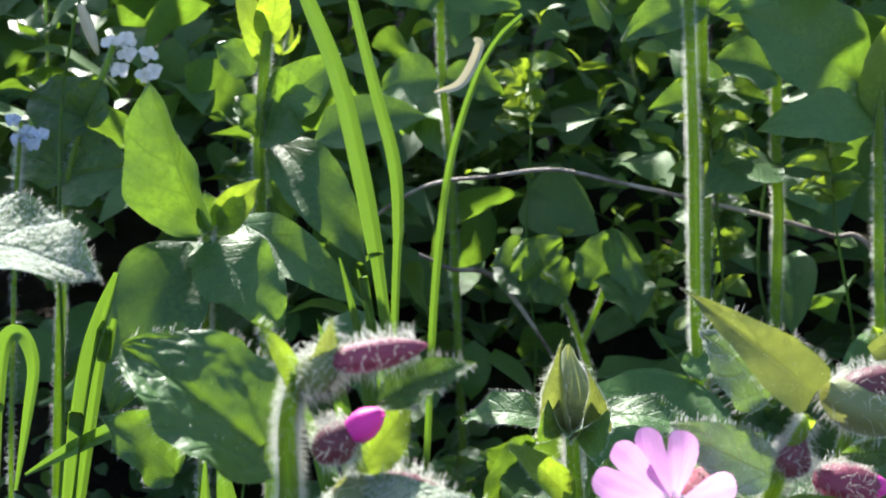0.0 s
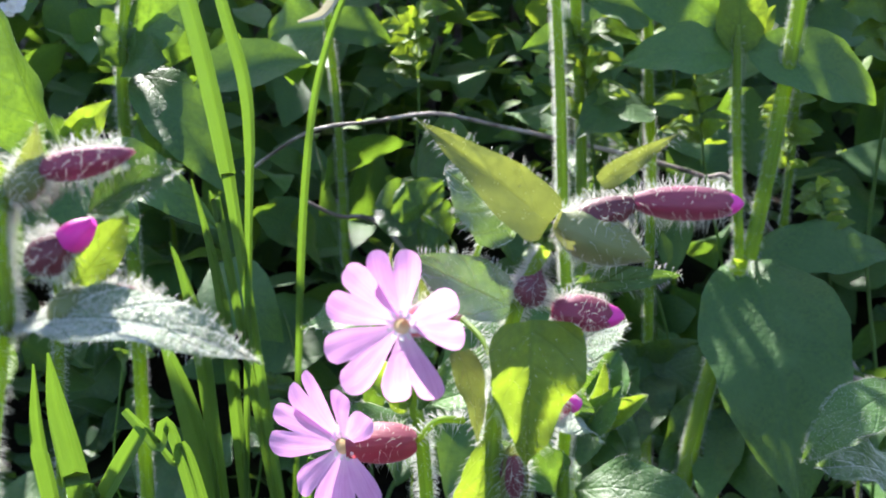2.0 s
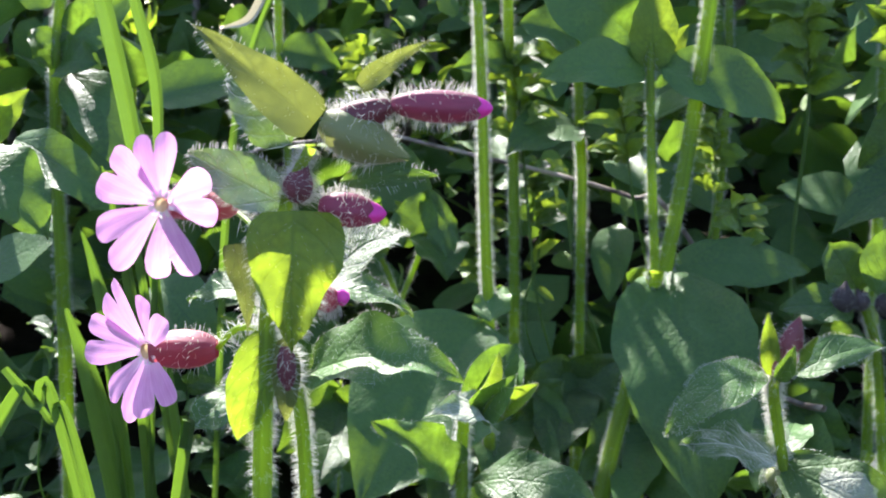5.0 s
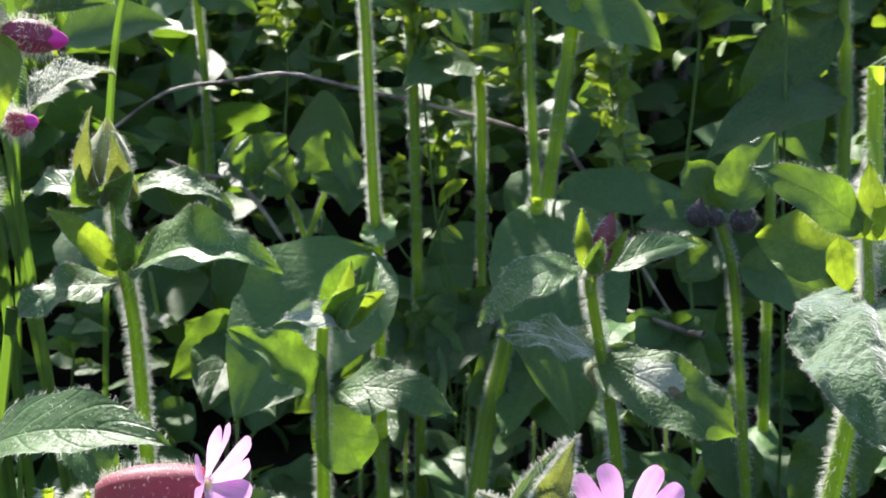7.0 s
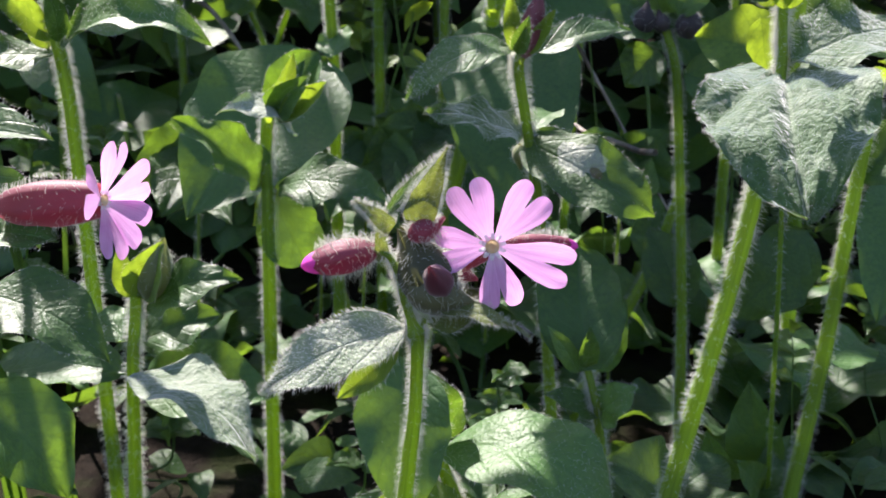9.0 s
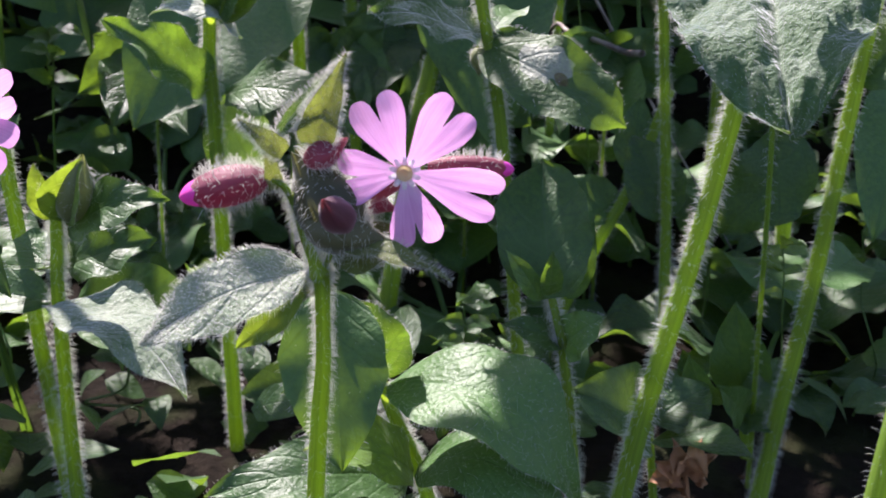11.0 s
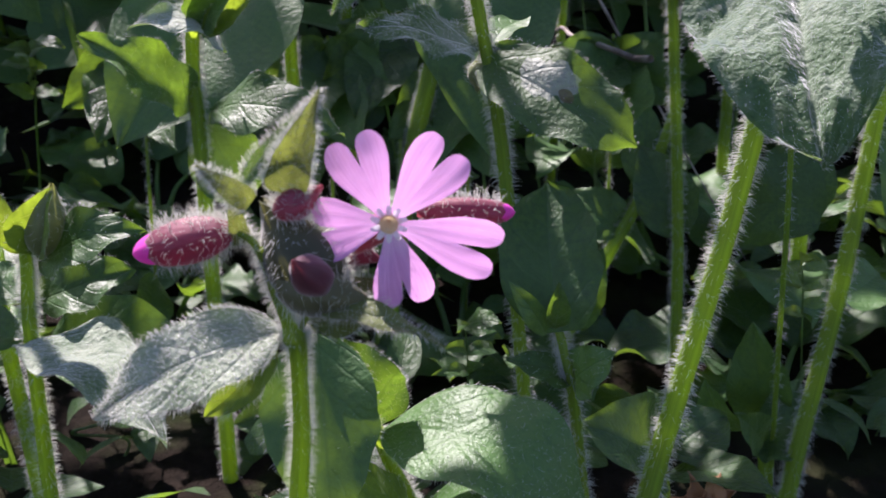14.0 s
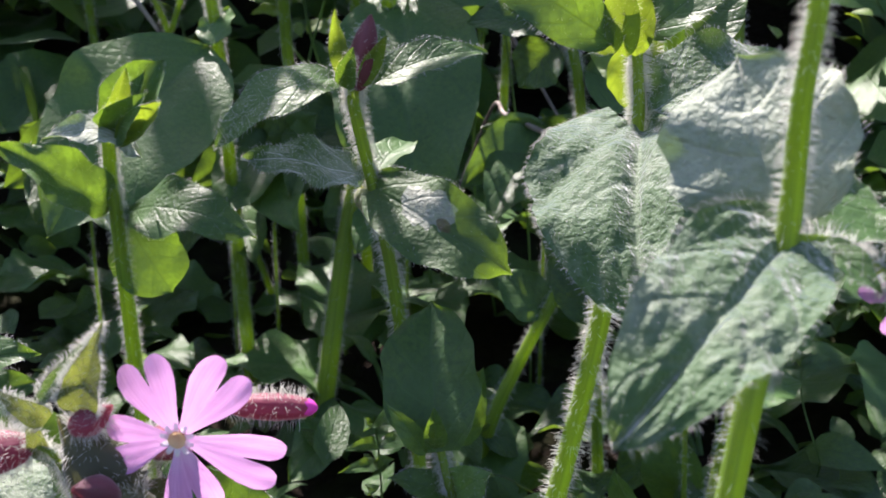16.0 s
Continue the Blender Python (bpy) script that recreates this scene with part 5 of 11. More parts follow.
leaf(p, (0.056, 0.238, 0.1081), (0.0472, 0.238, 0.1216), 0.0053, (0.23, -0.96, 0.15), "lance", 0.08, 0.12, 0.03, seed=210)
leaf(p, (0.0637, 0.248, 0.1037), (0.0693, 0.25, 0.1243), 0.0093, (-0.05, -0.99, 0.11), "ovate", 0.08, 0.12, 0.03, seed=211)
leaf(p, (0.0623, 0.238, 0.0955), (0.047, 0.238, 0.1016), 0.0082, (0.33, -0.49, 0.81), "ovate", 0.1, 0.1, 0.04, rim=60, seed=212)
leaf(p, (0.0624, 0.238, 0.095), (0.0712, 0.232, 0.1069), 0.0125, (-0.79, -0.52, 0.32), "ovate", 0.14, 0.05, 0.04, rim=80, seed=213)

p = plant("red_campion", "slim red campion stems with shaded leaves", 0.145, 0.300, "plant", group="red campion plants")
stem(p, [(0.149, 0.3, 0.1803, 0.002), (0.1469, 0.3, 0.1437, 0.0021), (0.145, 0.3, 0.0883, 0.0024), (0.1412, 0.3, 0.0397, 0.0026), (0.14, 0.3, 0.0179, 0.0027), (0.1388, 0.3, -0.004, 0.0031)], 10, seed=214)
leaf(p, (0.1659, 0.32, 0.1405), (0.1548, 0.288, 0.1027), 0.0199, (-0.26, -0.7, 0.67), "ovate", 0.06, 0.12, 0.03, seed=215)
leaf(p, (0.1475, 0.3, 0.1455), (0.1653, 0.3, 0.1636), 0.0202, (-0.51, -0.7, 0.5), "ovate", 0.08, 0.12, 0.03, seed=216)
leaf(p, (0.1456, 0.3, 0.0843), (0.1642, 0.32, 0.0839), 0.0182, (0.27, -0.23, 0.93), "round", 0.06, 0.12, 0.03, seed=217)

p = plant("red_campion", "small upright campion shoot with pale young leaves", 0.141, 0.330, "plant", group="red campion plants")
stem(p, [(0.1391, 0.33, 0.0225, 0.0016), (0.1423, 0.33, 0.0042, 0.002), (0.1428, 0.33, 0.0001, 0.0021), (0.1433, 0.33, -0.004, 0.0024)], 6, seed=218)
leaf(p, (0.1392, 0.33, 0.0213), (0.1314, 0.33, 0.0618), 0.0205, (-0.32, -0.95, -0.06), "ovate", 0.06, 0.1, 0.03, seed=219)
leaf(p, (0.1243, 0.31, 0.0332), (0.1127, 0.31, 0.0527), 0.0116, (-0.47, -0.84, -0.28), "ovate", 0.1, 0.1, 0.03, seed=220)
leaf(p, (0.138, 0.32, 0.0251), (0.1494, 0.33, 0.0406), 0.0147, (-0.06, -0.82, 0.57), "ovate", 0.08, 0.12, 0.03, seed=221)
leaf(p, (0.1337, 0.31, 0.0289), (0.1202, 0.3, 0.0469), 0.0135, (0.68, -0.72, 0.11), "ovate", 0.08, 0.12, 0.03, seed=222)
leaf(p, (0.1337, 0.31, 0.0289), (0.145, 0.3, 0.0332), 0.0205, (-0.46, -0.13, 0.88), "ovate", 0.08, 0.12, 0.03, seed=223)

p = plant("hedge_weed", "low weed with broad dark leaves", 0.100, 0.280, "plant")
stem(p, [(0.0953, 0.28, 0.0455, 0.0011), (0.0977, 0.28, 0.0278, 0.0012), (0.1, 0.28, 0.0114, 0.0014), (0.1008, 0.28, 0.0037, 0.0015), (0.1015, 0.28, -0.004, 0.0017)], 4, seed=224)
leaf(p, (0.0963, 0.28, 0.0436), (0.0691, 0.27, 0.0632), 0.0271, (0.62, -0.51, 0.6), "ovate", 0.12, 0.12, 0.03, mat=WEED, seed=225)
leaf(p, (0.0961, 0.28, 0.0455), (0.1147, 0.29, 0.0525), 0.0233, (-0.13, -0.39, 0.91), "ovate", 0.08, 0.12, 0.03, mat=WEED, seed=226)
leaf(p, (0.0967, 0.28, 0.0397), (0.1183, 0.25, 0.0541), 0.0167, (-0.38, 0.16, 0.91), "ovate", 0.08, 0.12, 0.03, mat=WEED, seed=227)

p = plant("red_campion", "leaning campion stem in deep shade", 0.079, 0.380, "plant", group="red campion plants")
stem(p, [(0.1127, 0.38, 0.121, 0.0018), (0.1024, 0.38, 0.086, 0.0021), (0.09, 0.38, 0.058, 0.0023), (0.0788, 0.38, 0.0307, 0.0026), (0.0739, 0.38, 0.0134, 0.0027), (0.0689, 0.38, -0.004, 0.0031)], 6, seed=228)
leaf(p, (0.1023, 0.38, 0.0883), (0.1042, 0.39, 0.1151), 0.0166, (0.06, -0.94, 0.35), "ovate", 0.08, 0.12, 0.03, seed=229)
leaf(p, (0.0959, 0.38, 0.0699), (0.0783, 0.39, 0.0836), 0.0191, (0.01, -0.8, 0.59), "ovate", 0.08, 0.12, 0.03, seed=230)

p = plant("red_campion", "tall hairy red campion with drooping silvery leaves", 0.094, 0.132, "plant", group="red campion plants")
stem(p, [(0.0947, 0.132, 0.2431, 0.0008), (0.0952, 0.132, 0.2312, 0.0009), (0.0949, 0.132, 0.2219, 0.001), (0.0953, 0.132, 0.2081, 0.0012), (0.093, 0.128, 0.1963, 0.0013), (0.0904, 0.124, 0.1827, 0.0014), (0.078, 0.1053, 0.0894, 0.0015), (0.0656, 0.0867, -0.004, 0.0017)], 9, length=0.0013, seed=231)
leaf(p, (0.0945, 0.131, 0.2075), (0.076, 0.112, 0.1967), 0.0150, (0.0, -0.5, 0.86), "heart", 0.1, 0.06, 0.03, mat=DOWNY, rim=120, seed=232)
leaf(p, (0.0967, 0.136, 0.2075), (0.0928, 0.148, 0.2223), 0.0180, (-0.5, -0.73, 0.46), "round", 0.08, 0.08, 0.03, mat=DOWNY, rim=60, seed=233)
leaf(p, (0.0969, 0.136, 0.2077), (0.1073, 0.144, 0.209), 0.0127, (0.23, -0.44, 0.87), "ovate", 0.1, 0.12, 0.03, rim=100, seed=234)
stem(p, [(0.0955, 0.132, 0.2078, 0.0006), (0.0997, 0.132, 0.2075, 0.0006), (0.1052, 0.132, 0.2044, 0.0005), (0.1078, 0.132, 0.2019, 0.0005)], 14, name="stalk", seed=235)
flower(p, (0.1093, 0.132, 0.2019), (-0.55, -0.8, 0.1), 0.0057, (105, 35, -40, -105, 178), (0.1158, 0.136, 0.1993), 0.0028, CALYX, seed=236, bend=-0.1, broad=0.32, label="open pink flower")
leaf(p, (0.098, 0.132, 0.2075), (0.1029, 0.126, 0.2049), 0.0038, (-0.18, -0.51, 0.84), "lance", 0.08, 0.12, 0.03, rim=80, seed=237)

p = plant("twig", "long dead grey twig lying through the plants", 0.063, 0.500, "twig")
stem(p, [(-0.1827, 0.57, 0.1937, 0.0009), (-0.1463, 0.56, 0.2163, 0.0009), (-0.1112, 0.55, 0.2224, 0.001), (-0.0803, 0.54, 0.2267, 0.001), (-0.05, 0.53, 0.2214, 0.001), (-0.0233, 0.52, 0.2161, 0.0011), (0.0107, 0.51, 0.2088, 0.0011), (0.0411, 0.5, 0.2004, 0.0011), (0.0603, 0.49, 0.1917, 0.0012), (0.1202, 0.471, 0.0965, 0.0005), (0.1802, 0.4519, 0.0013, 0.0001)], 0, mat=BARK, name="branch", seed=238)

p = plant("twig", "short dead twig on the ground", -0.123, 0.570, "twig")
stem(p, [(-0.1513, 0.57, 0.1786, 0.0009), (-0.1346, 0.57, 0.1702, 0.0011), (-0.1072, 0.57, 0.1607, 0.0014), (-0.0622, 0.57, 0.0893, 0.0005), (-0.0172, 0.57, 0.0179, 0.0001)], 0, mat=BARK, name="branch", seed=239)

p = plant("twig", "pale broken twig among stems", 0.096, 0.430, "twig")
stem(p, [(0.1091, 0.42, 0.1243, 0.0014), (0.1042, 0.43, 0.1223, 0.0013), (0.0956, 0.43, 0.1256, 0.0011), (0.0834, 0.45, 0.1258, 0.0009), (0.0784, 0.49, 0.1159, 0.0008), (0.0583, 0.5015, 0.0586, 0.0003), (0.0381, 0.5129, 0.0013, 0)], 0, mat=BARK, name="branch", seed=240)

p = plant("dry_flower_head", "brown dried flower head fallen on the ground", 0.103, 0.265, "dry flower")
leaf(p, (0.1025, 0.265, 0.0373), (0.0942, 0.265, 0.0429), 0.0078, (0.32, -0.82, 0.47), "ovate", 0.2, 0.5, 0.2, mat=DRY, seed=241)
leaf(p, (0.1023, 0.265, 0.0392), (0.0989, 0.265, 0.0504), 0.0072, (0.11, -0.99, 0.03), "ovate", 0.2, 0.5, 0.2, mat=DRY, seed=242)
leaf(p, (0.1046, 0.265, 0.0392), (0.1072, 0.265, 0.0513), 0.0087, (-0.24, -0.97, 0.05), "ovate", 0.2, 0.5, 0.2, mat=DRY, seed=243)
leaf(p, (0.1056, 0.265, 0.0373), (0.112, 0.265, 0.0458), 0.0069, (-0.57, -0.7, 0.43), "ovate", 0.2, 0.5, 0.2, mat=DRY, seed=244)
leaf(p, (0.1018, 0.265, 0.0363), (0.0934, 0.265, 0.0354), 0.0070, (-0.09, -0.66, 0.74), "ovate", 0.2, 0.5, 0.2, mat=DRY, seed=245)
leaf(p, (0.1072, 0.265, 0.0363), (0.11, 0.265, 0.0392), 0.0079, (-0.53, -0.68, 0.51), "ovate", 0.2, 0.5, 0.2, mat=DRY, seed=246)
leaf(p, (0.1042, 0.265, 0.0354), (0.1021, 0.265, 0.0335), 0.0079, (-0.5, -0.67, 0.55), "ovate", 0.2, 0.5, 0.2, mat=DRY, seed=247)
stem(p, [(0.1035, 0.265, 0.0392, 0.0008), (0.105, 0.265, 0.0315, 0.0009), (0.1072, 0.265, 0.0138, 0.001), (0.1095, 0.265, -0.004, 0.0011)], 0, mat=DRY, seed=248)

p = plant("ground_weed", "low weed with small crinkled leaves", -0.139, 0.400, "plant", group="low weeds")
stem(p, [(-0.1456, 0.4021, 0.1437, 0.0004), (-0.1473, 0.4024, 0.1283, 0.0004), (-0.151, 0.4028, 0.1049, 0.0005), (-0.1575, 0.4037, 0.0449, 0.0005), (-0.1641, 0.4046, -0.004, 0.0006)], 0, seed=249)
leaf(p, (-0.1474, 0.4023, 0.132), (-0.1289, 0.3873, 0.1354), 0.0073, (-0.57, -0.44, 0.7), "ovate", 0.12, 0.1, 0.04, mat=WEED, seed=250)
leaf(p, (-0.1497, 0.4026, 0.1165), (-0.1448, 0.4087, 0.1157), 0.0042, (0.62, -0.46, 0.63), "ovate", 0.12, 0.1, 0.04, mat=WEED, seed=251)
leaf(p, (-0.1483, 0.4024, 0.1255), (-0.1384, 0.4016, 0.1246), 0.0056, (-0.05, -0.54, 0.84), "ovate", 0.12, 0.1, 0.04, mat=WEED, seed=252)
leaf(p, (-0.1487, 0.4025, 0.1232), (-0.1605, 0.4137, 0.1221), 0.0044, (-0.59, -0.48, 0.65), "ovate", 0.12, 0.1, 0.04, mat=WEED, seed=253)
leaf(p, (-0.1461, 0.4022, 0.1404), (-0.1371, 0.4139, 0.1363), 0.0072, (0.67, -0.34, 0.66), "ovate", 0.12, 0.1, 0.04, mat=WEED, seed=254)
leaf(p, (-0.1489, 0.4025, 0.1222), (-0.1445, 0.3856, 0.1315), 0.0059, (0.89, -0.09, -0.45), "ovate", 0.12, 0.1, 0.04, mat=WEED, seed=255)
leaf(p, (-0.1465, 0.4022, 0.1377), (-0.1396, 0.4103, 0.1364), 0.0055, (0.61, -0.47, 0.63), "ovate", 0.12, 0.1, 0.04, mat=WEED, seed=256)
leaf(p, (-0.147, 0.4023, 0.1343), (-0.158, 0.409, 0.1331), 0.0057, (-0.38, -0.32, 0.87), "ovate", 0.12, 0.1, 0.04, mat=WEED, seed=257)
leaf(p, (-0.1485, 0.4025, 0.1245), (-0.1415, 0.3948, 0.1298), 0.0050, (-0.75, -0.66, -0.03), "ovate", 0.12, 0.1, 0.04, mat=WEED, seed=258)
leaf(p, (-0.1461, 0.4022, 0.1407), (-0.1449, 0.404, 0.1459), 0.0078, (0.68, -0.71, 0.16), "ovate", 0.12, 0.1, 0.04, mat=WEED, seed=259)
leaf(p, (-0.149, 0.4025, 0.1212), (-0.1539, 0.3863, 0.1305), 0.0085, (0.92, -0.12, 0.37), "ovate", 0.12, 0.1, 0.04, mat=WEED, seed=260)
leaf(p, (-0.1487, 0.4025, 0.1237), (-0.1593, 0.3948, 0.1269), 0.0083, (0.45, -0.37, 0.82), "ovate", 0.12, 0.1, 0.04, mat=WEED, seed=261)
leaf(p, (-0.1501, 0.4027, 0.1138), (-0.138, 0.4088, 0.1124), 0.0094, (0.25, -0.43, 0.87), "ovate", 0.12, 0.1, 0.04, mat=WEED, seed=262)
leaf(p, (-0.1498, 0.4026, 0.1152), (-0.1626, 0.418, 0.1161), 0.0076, (-0.39, -0.29, 0.87), "ovate", 0.12, 0.1, 0.04, mat=WEED, seed=263)

p = plant("ground_weed", "low weed with small pale leaves", -0.115, 0.421, "plant", group="low weeds")
stem(p, [(-0.1232, 0.4226, 0.1316, 0.0003), (-0.1242, 0.4228, 0.1182, 0.0004), (-0.1272, 0.4232, 0.098, 0.0004), (-0.133, 0.424, 0.0423, 0.0004), (-0.1388, 0.4249, -0.004, 0.0005)], 0, seed=264)
leaf(p, (-0.1258, 0.4229, 0.1118), (-0.1243, 0.4143, 0.1177), 0.0047, (0.92, -0.16, -0.36), "ovate", 0.12, 0.1, 0.04, mat=WEED, seed=265)
leaf(p, (-0.1239, 0.4227, 0.126), (-0.1319, 0.4151, 0.1288), 0.0056, (0.59, -0.46, 0.67), "ovate", 0.12, 0.1, 0.04, mat=WEED, seed=266)
leaf(p, (-0.1262, 0.423, 0.1092), (-0.1334, 0.4148, 0.115), 0.0063, (0.78, -0.49, 0.39), "ovate", 0.12, 0.1, 0.04, mat=WEED, seed=267)
leaf(p, (-0.1262, 0.423, 0.1092), (-0.1181, 0.4314, 0.1074), 0.0074, (0.4, -0.26, 0.88), "ovate", 0.12, 0.1, 0.04, mat=WEED, seed=268)
leaf(p, (-0.1247, 0.4228, 0.12), (-0.1337, 0.4149, 0.1229), 0.0068, (0.49, -0.36, 0.79), "ovate", 0.12, 0.1, 0.04, mat=WEED, seed=269)
leaf(p, (-0.125, 0.4228, 0.1175), (-0.1156, 0.4065, 0.1248), 0.0042, (-0.85, -0.52, -0.14), "ovate", 0.12, 0.1, 0.04, mat=WEED, seed=270)
leaf(p, (-0.1234, 0.4226, 0.1295), (-0.1107, 0.4218, 0.1278), 0.0076, (0.01, -0.5, 0.86), "ovate", 0.12, 0.1, 0.04, mat=WEED, seed=271)
leaf(p, (-0.1239, 0.4227, 0.1262), (-0.1282, 0.4136, 0.1313), 0.0055, (0.86, -0.2, 0.48), "ovate", 0.12, 0.1, 0.04, mat=WEED, seed=272)
leaf(p, (-0.125, 0.4228, 0.1174), (-0.1263, 0.4288, 0.1196), 0.0060, (0.67, -0.1, 0.73), "ovate", 0.12, 0.1, 0.04, mat=WEED, seed=273)
leaf(p, (-0.1242, 0.4227, 0.1242), (-0.1126, 0.4084, 0.1317), 0.0078, (-0.84, -0.44, 0.32), "ovate", 0.12, 0.1, 0.04, mat=WEED, seed=274)
leaf(p, (-0.1249, 0.4228, 0.1185), (-0.1188, 0.4066, 0.1281), 0.0085, (0.65, -0.26, -0.72), "ovate", 0.12, 0.1, 0.04, mat=WEED, seed=275)
leaf(p, (-0.1247, 0.4228, 0.1195), (-0.138, 0.4338, 0.12), 0.0077, (-0.32, -0.32, 0.89), "ovate", 0.12, 0.1, 0.04, mat=WEED, seed=276)

p = plant("ground_weed", "low weed with small crinkled leaves", -0.199, 0.420, "plant", group="low weeds")
stem(p, [(-0.2031, 0.421, 0.1726, 0.0003), (-0.2047, 0.4213, 0.1583, 0.0004), (-0.2083, 0.4217, 0.1367, 0.0004), (-0.217, 0.4228, 0.0583, 0.0005), (-0.2256, 0.424, -0.004, 0.0005)], 0, seed=277)
leaf(p, (-0.2075, 0.4215, 0.1449), (-0.2005, 0.4128, 0.1523), 0.0099, (-0.75, -0.65, -0.12), "ovate", 0.12, 0.1, 0.04, mat=WEED, seed=278)
leaf(p, (-0.206, 0.4214, 0.154), (-0.2177, 0.4365, 0.1533), 0.0047, (-0.38, -0.17, 0.91), "ovate", 0.12, 0.1, 0.04, mat=WEED, seed=279)
leaf(p, (-0.207, 0.4215, 0.1477), (-0.1951, 0.4274, 0.1451), 0.0083, (0.35, -0.51, 0.79), "ovate", 0.12, 0.1, 0.04, mat=WEED, seed=280)
leaf(p, (-0.2068, 0.4215, 0.1491), (-0.2056, 0.4256, 0.1534), 0.0073, (0.15, -0.73, 0.67), "ovate", 0.12, 0.1, 0.04, mat=WEED, seed=281)
leaf(p, (-0.2053, 0.4213, 0.1587), (-0.2202, 0.4345, 0.1562), 0.0058, (-0.49, -0.29, 0.82), "ovate", 0.12, 0.1, 0.04, mat=WEED, seed=282)
leaf(p, (-0.2039, 0.4211, 0.1681), (-0.1867, 0.4139, 0.1677), 0.0086, (-0.26, -0.47, 0.84), "ovate", 0.12, 0.1, 0.04, mat=WEED, seed=283)
leaf(p, (-0.2069, 0.4215, 0.1486), (-0.1958, 0.4138, 0.1514), 0.0056, (-0.55, -0.42, 0.72), "ovate", 0.12, 0.1, 0.04, mat=WEED, seed=284)
leaf(p, (-0.2037, 0.4211, 0.1696), (-0.1955, 0.4094, 0.1772), 0.0079, (-0.57, -0.69, -0.44), "ovate", 0.12, 0.1, 0.04, mat=WEED, seed=285)
leaf(p, (-0.2049, 0.4212, 0.1615), (-0.1943, 0.4248, 0.159), 0.0058, (0.33, -0.77, 0.54), "ovate", 0.12, 0.1, 0.04, mat=WEED, seed=286)
leaf(p, (-0.2039, 0.4211, 0.168), (-0.2061, 0.4195, 0.1715), 0.0041, (0.71, -0.65, 0.25), "ovate", 0.12, 0.1, 0.04, mat=WEED, seed=287)

p = plant("ground_weed", "small weed with pale pointed leaves", 0.150, 0.340, "plant", group="low weeds")
stem(p, [(0.1476, 0.34, 0.0791, 0.0002), (0.1496, 0.34, 0.0683, 0.0003), (0.1515, 0.34, 0.0517, 0.0003), (0.1538, 0.34, 0.0239, 0.0003), (0.1561, 0.34, -0.004, 0.0004)], 0, seed=288)
leaf(p, (0.148, 0.34, 0.0758), (0.1612, 0.3535, 0.0706), 0.0043, (0.65, -0.38, 0.66), "ovate", 0.12, 0.1, 0.04, mat=YOUNG, seed=289)
leaf(p, (0.1487, 0.34, 0.0702), (0.1391, 0.3369, 0.0728), 0.0055, (0.37, -0.49, 0.79), "ovate", 0.12, 0.1, 0.04, mat=YOUNG, seed=290)
leaf(p, (0.1497, 0.34, 0.0626), (0.1603, 0.3437, 0.0604), 0.0047, (0.35, -0.54, 0.76), "ovate", 0.12, 0.1, 0.04, mat=YOUNG, seed=291)
leaf(p, (0.149, 0.34, 0.0679), (0.162, 0.3597, 0.0603), 0.0033, (0.71, -0.21, 0.67), "ovate", 0.12, 0.1, 0.04, mat=YOUNG, seed=292)
leaf(p, (0.1488, 0.34, 0.0698), (0.1398, 0.3323, 0.0757), 0.0065, (0.69, -0.3, 0.66), "ovate", 0.12, 0.1, 0.04, mat=YOUNG, seed=293)
leaf(p, (0.1476, 0.34, 0.0789), (0.1512, 0.3317, 0.0823), 0.0042, (-0.67, 0.01, 0.75), "ovate", 0.12, 0.1, 0.04, mat=YOUNG, seed=294)
leaf(p, (0.1501, 0.34, 0.0597), (0.139, 0.3306, 0.065), 0.0043, (0.66, -0.42, 0.63), "ovate", 0.12, 0.1, 0.04, mat=YOUNG, seed=295)
leaf(p, (0.1502, 0.34, 0.0583), (0.1471, 0.3439, 0.058), 0.0032, (-0.52, -0.38, 0.76), "ovate", 0.12, 0.1, 0.04, mat=YOUNG, seed=296)
leaf(p, (0.1486, 0.34, 0.0707), (0.1389, 0.3359, 0.0726), 0.0060, (0.28, -0.23, 0.93), "ovate", 0.12, 0.1, 0.04, mat=YOUNG, seed=297)
leaf(p, (0.1481, 0.34, 0.0746), (0.1448, 0.348, 0.0737), 0.0054, (-0.44, -0.08, 0.9), "ovate", 0.12, 0.1, 0.04, mat=YOUNG, seed=298)
leaf(p, (0.1482, 0.34, 0.0743), (0.1434, 0.3491, 0.0715), 0.0058, (-0.54, -0.03, 0.84), "ovate", 0.12, 0.1, 0.04, mat=YOUNG, seed=299)
leaf(p, (0.1476, 0.34, 0.0788), (0.1413, 0.3262, 0.0884), 0.0048, (0.45, -0.64, -0.62), "ovate", 0.12, 0.1, 0.04, mat=YOUNG, seed=300)

p = plant("ground_weed", "small weed with pale pointed leaves", 0.185, 0.360, "plant", group="low weeds")
stem(p, [(0.1824, 0.36, 0.076, 0.0003), (0.1848, 0.36, 0.0647, 0.0003), (0.1872, 0.36, 0.0473, 0.0003), (0.1897, 0.36, 0.0216, 0.0004), (0.1922, 0.36, -0.004, 0.0004)], 0, seed=301)
leaf(p, (0.1826, 0.36, 0.0747), (0.1868, 0.3536, 0.0774), 0.0035, (-0.8, -0.31, 0.52), "ovate", 0.12, 0.1, 0.04, mat=WEED, seed=302)
leaf(p, (0.1844, 0.36, 0.0631), (0.1862, 0.3753, 0.0574), 0.0039, (-0.52, 0.35, 0.78), "ovate", 0.12, 0.1, 0.04, mat=WEED, seed=303)
leaf(p, (0.1842, 0.36, 0.0642), (0.1763, 0.3554, 0.0683), 0.0040, (0.59, -0.74, 0.31), "ovate", 0.12, 0.1, 0.04, mat=WEED, seed=304)
